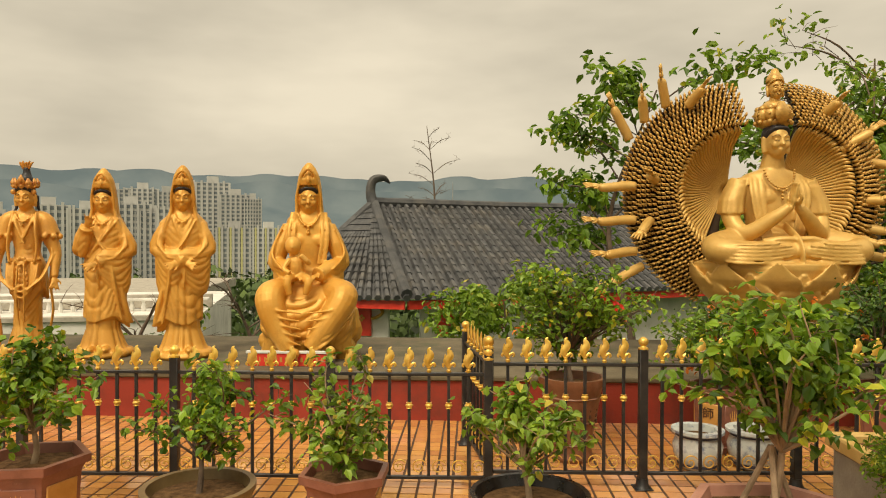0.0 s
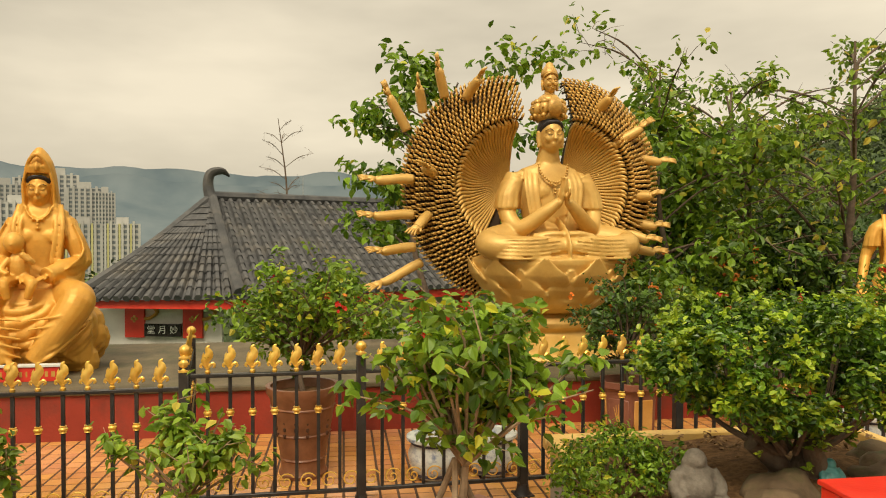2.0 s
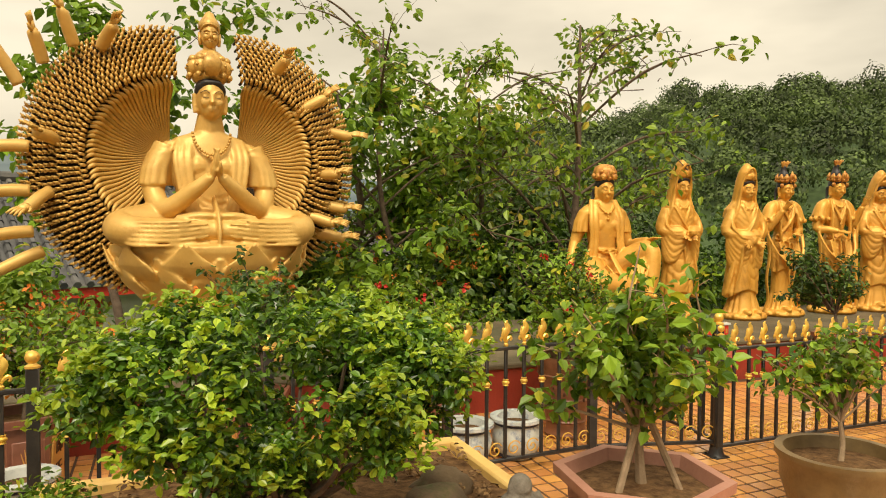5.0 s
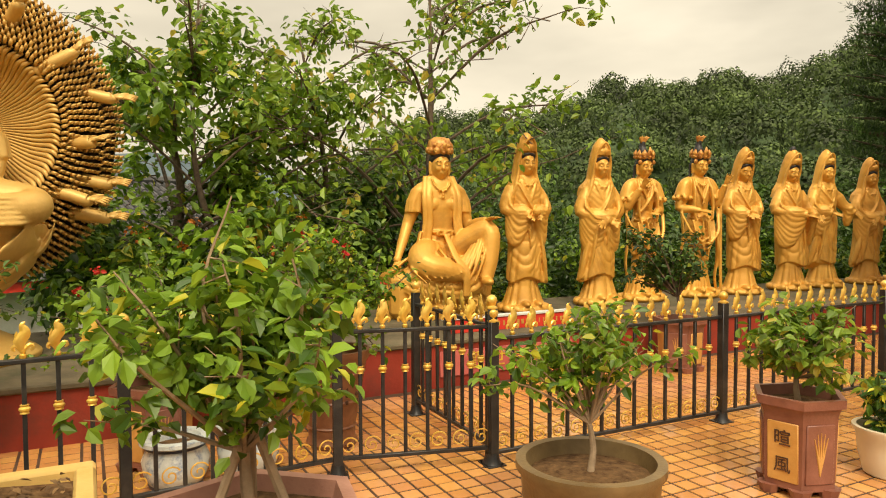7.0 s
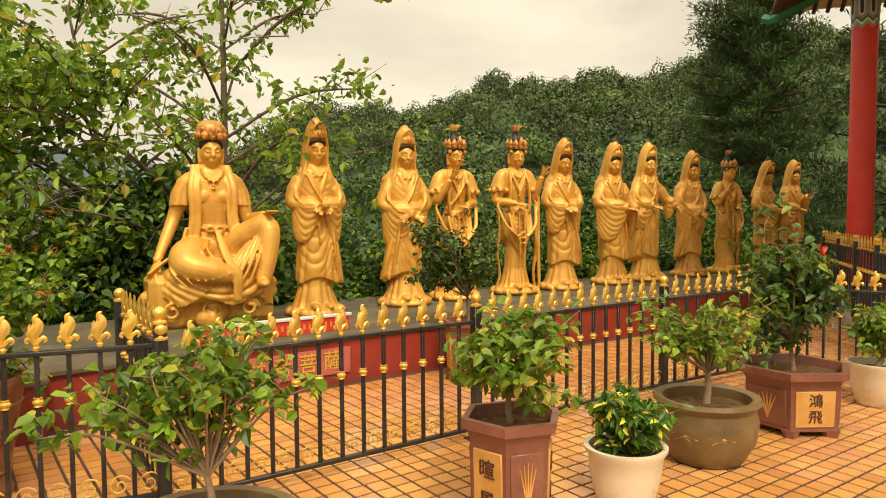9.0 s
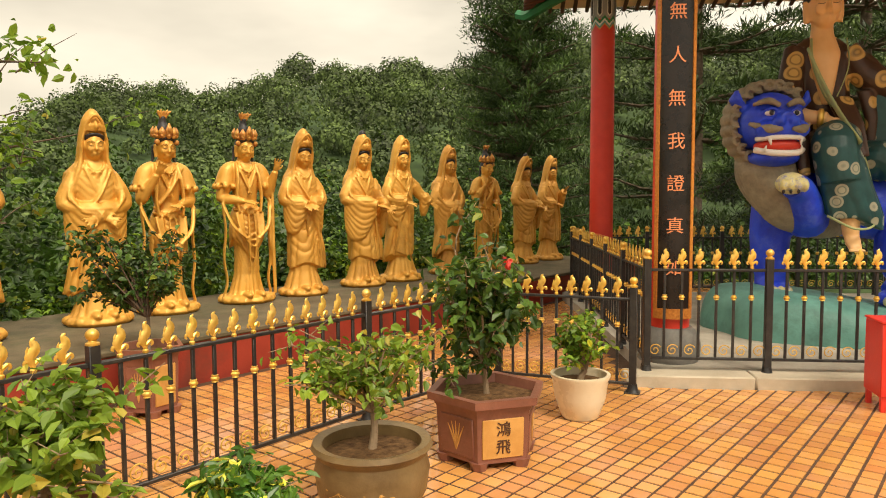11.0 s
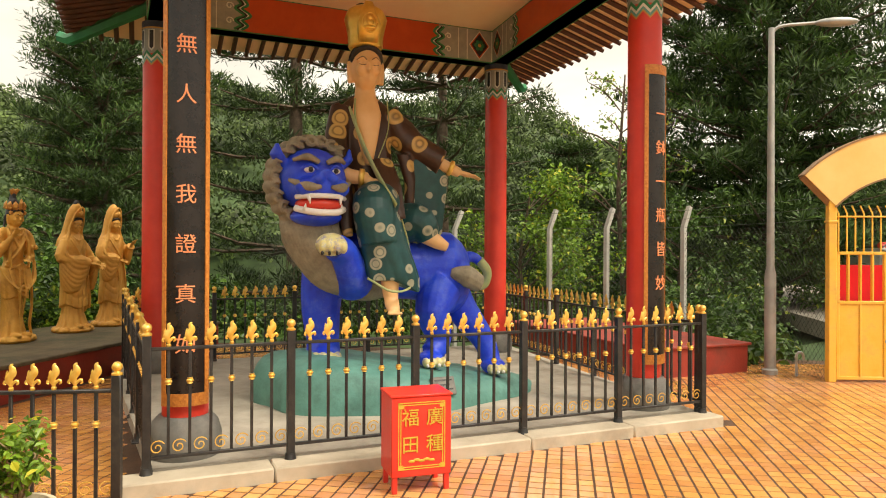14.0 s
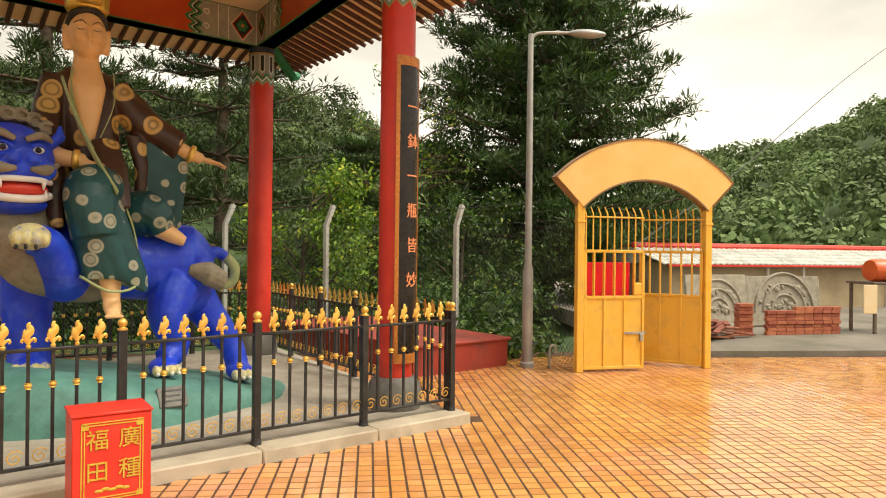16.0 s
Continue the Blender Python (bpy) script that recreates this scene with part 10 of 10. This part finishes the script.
def tower(x, y, z, w, d, h, turn, floors, bays, stripes=False):
    t = thing("tower_block", "pale high-rise tower block in the hazy city", "building", pose(x, y, z, 0, 0, turn), "tower blocks of the city")
    g = Geo()
    box(g, -w / 2, -d / 2, 0, w / 2, d / 2, h)
    for k in range(bays + 1):
        cx = -w / 2 + w * k / bays
        box(g, cx - w * 0.035, -d / 2 - 1.2, 0, cx + w * 0.035, -d / 2, h + (2 if k % 2 else 0))
    box(g, -w * 0.18, -d * 0.2, h, w * 0.18, d * 0.2, h + h * 0.05)
    part("wall", g, TOWER, t)
    vs, fs = [], []
    for i in range(bays):
        for j in range(floors):
            x0, x1 = -w / 2 + w * (i + 0.22) / bays, -w / 2 + w * (i + 0.78) / bays
            z0, z1 = h * (j + 0.25) / floors, h * (j + 0.8) / floors
            o = len(vs)
            vs += [(x0, -d / 2 - 0.25, z0), (x1, -d / 2 - 0.25, z0), (x1, -d / 2 - 0.25, z1), (x0, -d / 2 - 0.25, z1)]
            fs.append((o, o + 1, o + 2, o + 3))
    g = Geo()
    g.add(vs, fs)
    tagged(part("windows", g, PANE, t, "rows of dark windows", smooth=0), kind="stuff")
    if stripes:
        g = Geo()
        for i in range(0, bays, 2):
            cx = -w / 2 + w * (i + 0.5) / bays
            box(g, cx - w * 0.03, -d / 2 - 0.6, 0, cx + w * 0.03, -d / 2 - 0.3, h)
        part("stripe", g, TOWER_Y, t, "yellow painted stripe")
    return t


def at_bearing(bearing, dist):
    b = radians(bearing)
    return 1.75 + dist * math.sin(b), 0.5 + dist * math.cos(b)


rng = random.Random(12)
for bearing, dist, top, w, stripes in ((-31.8, 560, 2.4, 26, 0), (-29.4, 560, 2.2, 24, 0), (-26.4, 620, 2.6, 28, 0), (-25.0, 620, 2.0, 24, 0), (-23.2, 600, 2.3, 26, 0),
                                        (-27.6, 900, 3.6, 34, 0), (-25.6, 950, 3.7, 36, 0), (-23.9, 950, 3.5, 34, 0), (-22.3, 980, 4.0, 36, 0), (-20.6, 940, 4.3, 40, 0), (-18.9, 920, 3.4, 36, 0), (-17.6, 900, 3.1, 20, 0),
                                        (-19.0, 600, 0.9, 26, 1), (-16.4, 600, 0.9, 24, 1), (-33.5, 620, 1.8, 30, 0), (-14.8, 700, -1.6, 20, 0), (-36, 700, 2.5, 34, 0), (-38.6, 760, 2.9, 34, 0)):
    x, y = at_bearing(bearing, dist)
    h = 60 + dist * math.tan(radians(top)) + 30
    tower(x, y, -90, w, 16, h, -bearing + rng.uniform(-6, 6), 24 if dist < 700 else 30, 6, stripes)

# distance haze is put into the colour: bluish grey with slight emission
HAZE = bpy.data.materials.new("haze_tinted_mountain")
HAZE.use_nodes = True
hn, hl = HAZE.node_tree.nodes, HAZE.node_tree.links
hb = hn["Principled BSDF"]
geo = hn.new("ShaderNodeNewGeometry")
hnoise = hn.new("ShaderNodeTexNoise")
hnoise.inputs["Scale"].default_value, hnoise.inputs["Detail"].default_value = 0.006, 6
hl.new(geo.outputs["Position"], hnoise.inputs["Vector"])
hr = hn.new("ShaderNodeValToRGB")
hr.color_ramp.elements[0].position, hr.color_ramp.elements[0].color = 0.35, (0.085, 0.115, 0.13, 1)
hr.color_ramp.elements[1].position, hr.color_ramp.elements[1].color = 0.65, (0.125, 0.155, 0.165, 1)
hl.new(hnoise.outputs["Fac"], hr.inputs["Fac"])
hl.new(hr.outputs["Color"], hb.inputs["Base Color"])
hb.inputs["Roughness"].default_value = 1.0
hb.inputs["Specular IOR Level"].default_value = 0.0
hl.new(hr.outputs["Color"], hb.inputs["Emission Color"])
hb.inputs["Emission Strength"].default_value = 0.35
for dist, base, seed, name in ((2600, 3.9, 3, "mountain"), (3400, 4.9, 9, "mountain")):
    g = Geo()
    n = 150
    vs, fs = [], []
    for i in range(n + 1):
        b = -75 + 110 * i / n
        x, y = at_bearing(b, dist)
        el = base + 0.9 * noise.noise(Vector((b * 0.09, seed, 0))) + 0.45 * noise.noise(Vector((b * 0.33, seed, 4))) - 2.2 * smooth(4, 22, b) + 0.12 * noise.noise(Vector((b * 1.7, seed, 2)))
        top = 1.65 + dist * math.tan(radians(max(0.3, el)))
        x2, y2 = at_bearing(b, dist * 0.72)
        vs += [(x2, y2, -120), (x * 0.97, y * 0.97, top * 0.55), (x, y, top), (x * 1.1, y * 1.1, -120)]
    for i in range(n):
        for j in range(3):
            k = 4 * i + j
            fs.append((k, k + 4, k + 5, k + 1))
    g.add(vs, fs)
    solid(name, g, HAZE, "distant mountain ridge under low cloud, tinted blue grey as haze", "mountain", kind="structure", smooth=180)


# ---------------------------------------------------------------- floor tiles, each with its own edges
STEP, JOINT, BEV = 0.115, 0.014, 0.002
HALF = (STEP - JOINT) / 2
tile_v = [(-HALF, -HALF, -0.010), (HALF, -HALF, -0.010), (HALF, HALF, -0.010), (-HALF, HALF, -0.010), (-HALF + BEV, -HALF + BEV, 0.0), (HALF - BEV, -HALF + BEV, 0.0), (HALF - BEV, HALF - BEV, 0.0), (-HALF + BEV, HALF - BEV, 0.0)]
tile_f = [(4, 5, 6, 7), (0, 1, 5, 4), (1, 2, 6, 5), (2, 3, 7, 6), (3, 0, 4, 7)]
tile_g = Geo()
tile_g.add(tile_v, tile_f)
tile_me = tile_g.mesh("tile", TILE_ONE, 0)
near, spots = [], []
r = np.random.default_rng(4)
inv = PAV.inverted()
for i in range(int(27.6 / STEP)):
    for j in range(int(15.8 / STEP)):
        x, y = -7.0 + (i + 0.5) * STEP, -8.8 + (j + 0.5) * STEP
        if y > 6.80 and x < 7.7 or y > 7.03:
            continue
        p = inv @ Vector((x, y, 0))
        if -0.18 < p.x < U + 0.3 and -0.20 < p.y < V + 0.1:
            continue
        if x > 20.4 and y < -4.3 or x > 20.6:
            continue
        (near if 12.55 < x < 14.0 and 1.1 < y < 3.6 and len(near) < 290 else spots).append((x, y))
for x, y in near:
    ob = part("tile", tile_me, TILE_ONE, floor, m=pose(x, y, r.uniform(-0.0008, 0.0008), r.uniform(-0.35, 0.35), r.uniform(-0.35, 0.35), r.uniform(-0.4, 0.4)))
c = np.array(spots)
n = len(c)
base = np.array(tile_v)
dz = r.uniform(-0.0010, 0.0010, n)
tx, ty = r.normal(0, 0.006, n), r.normal(0, 0.006, n)
v = np.tile(base, (n, 1, 1))
v[:, :, 2] += dz[:, None] + v[:, :, 0] * tx[:, None] + v[:, :, 1] * ty[:, None]
v[:, :, 0] += c[:, 0:1]
v[:, :, 1] += c[:, 1:2]
f = (np.arange(n)[:, None, None] * 8 + np.array(tile_f)[None]).reshape(-1, 4)
tagged(part("tiles", quads("tiles", v.reshape(-1, 3), f, TILE), TILE, floor, "field of small square ochre tiles"), kind="stuff")
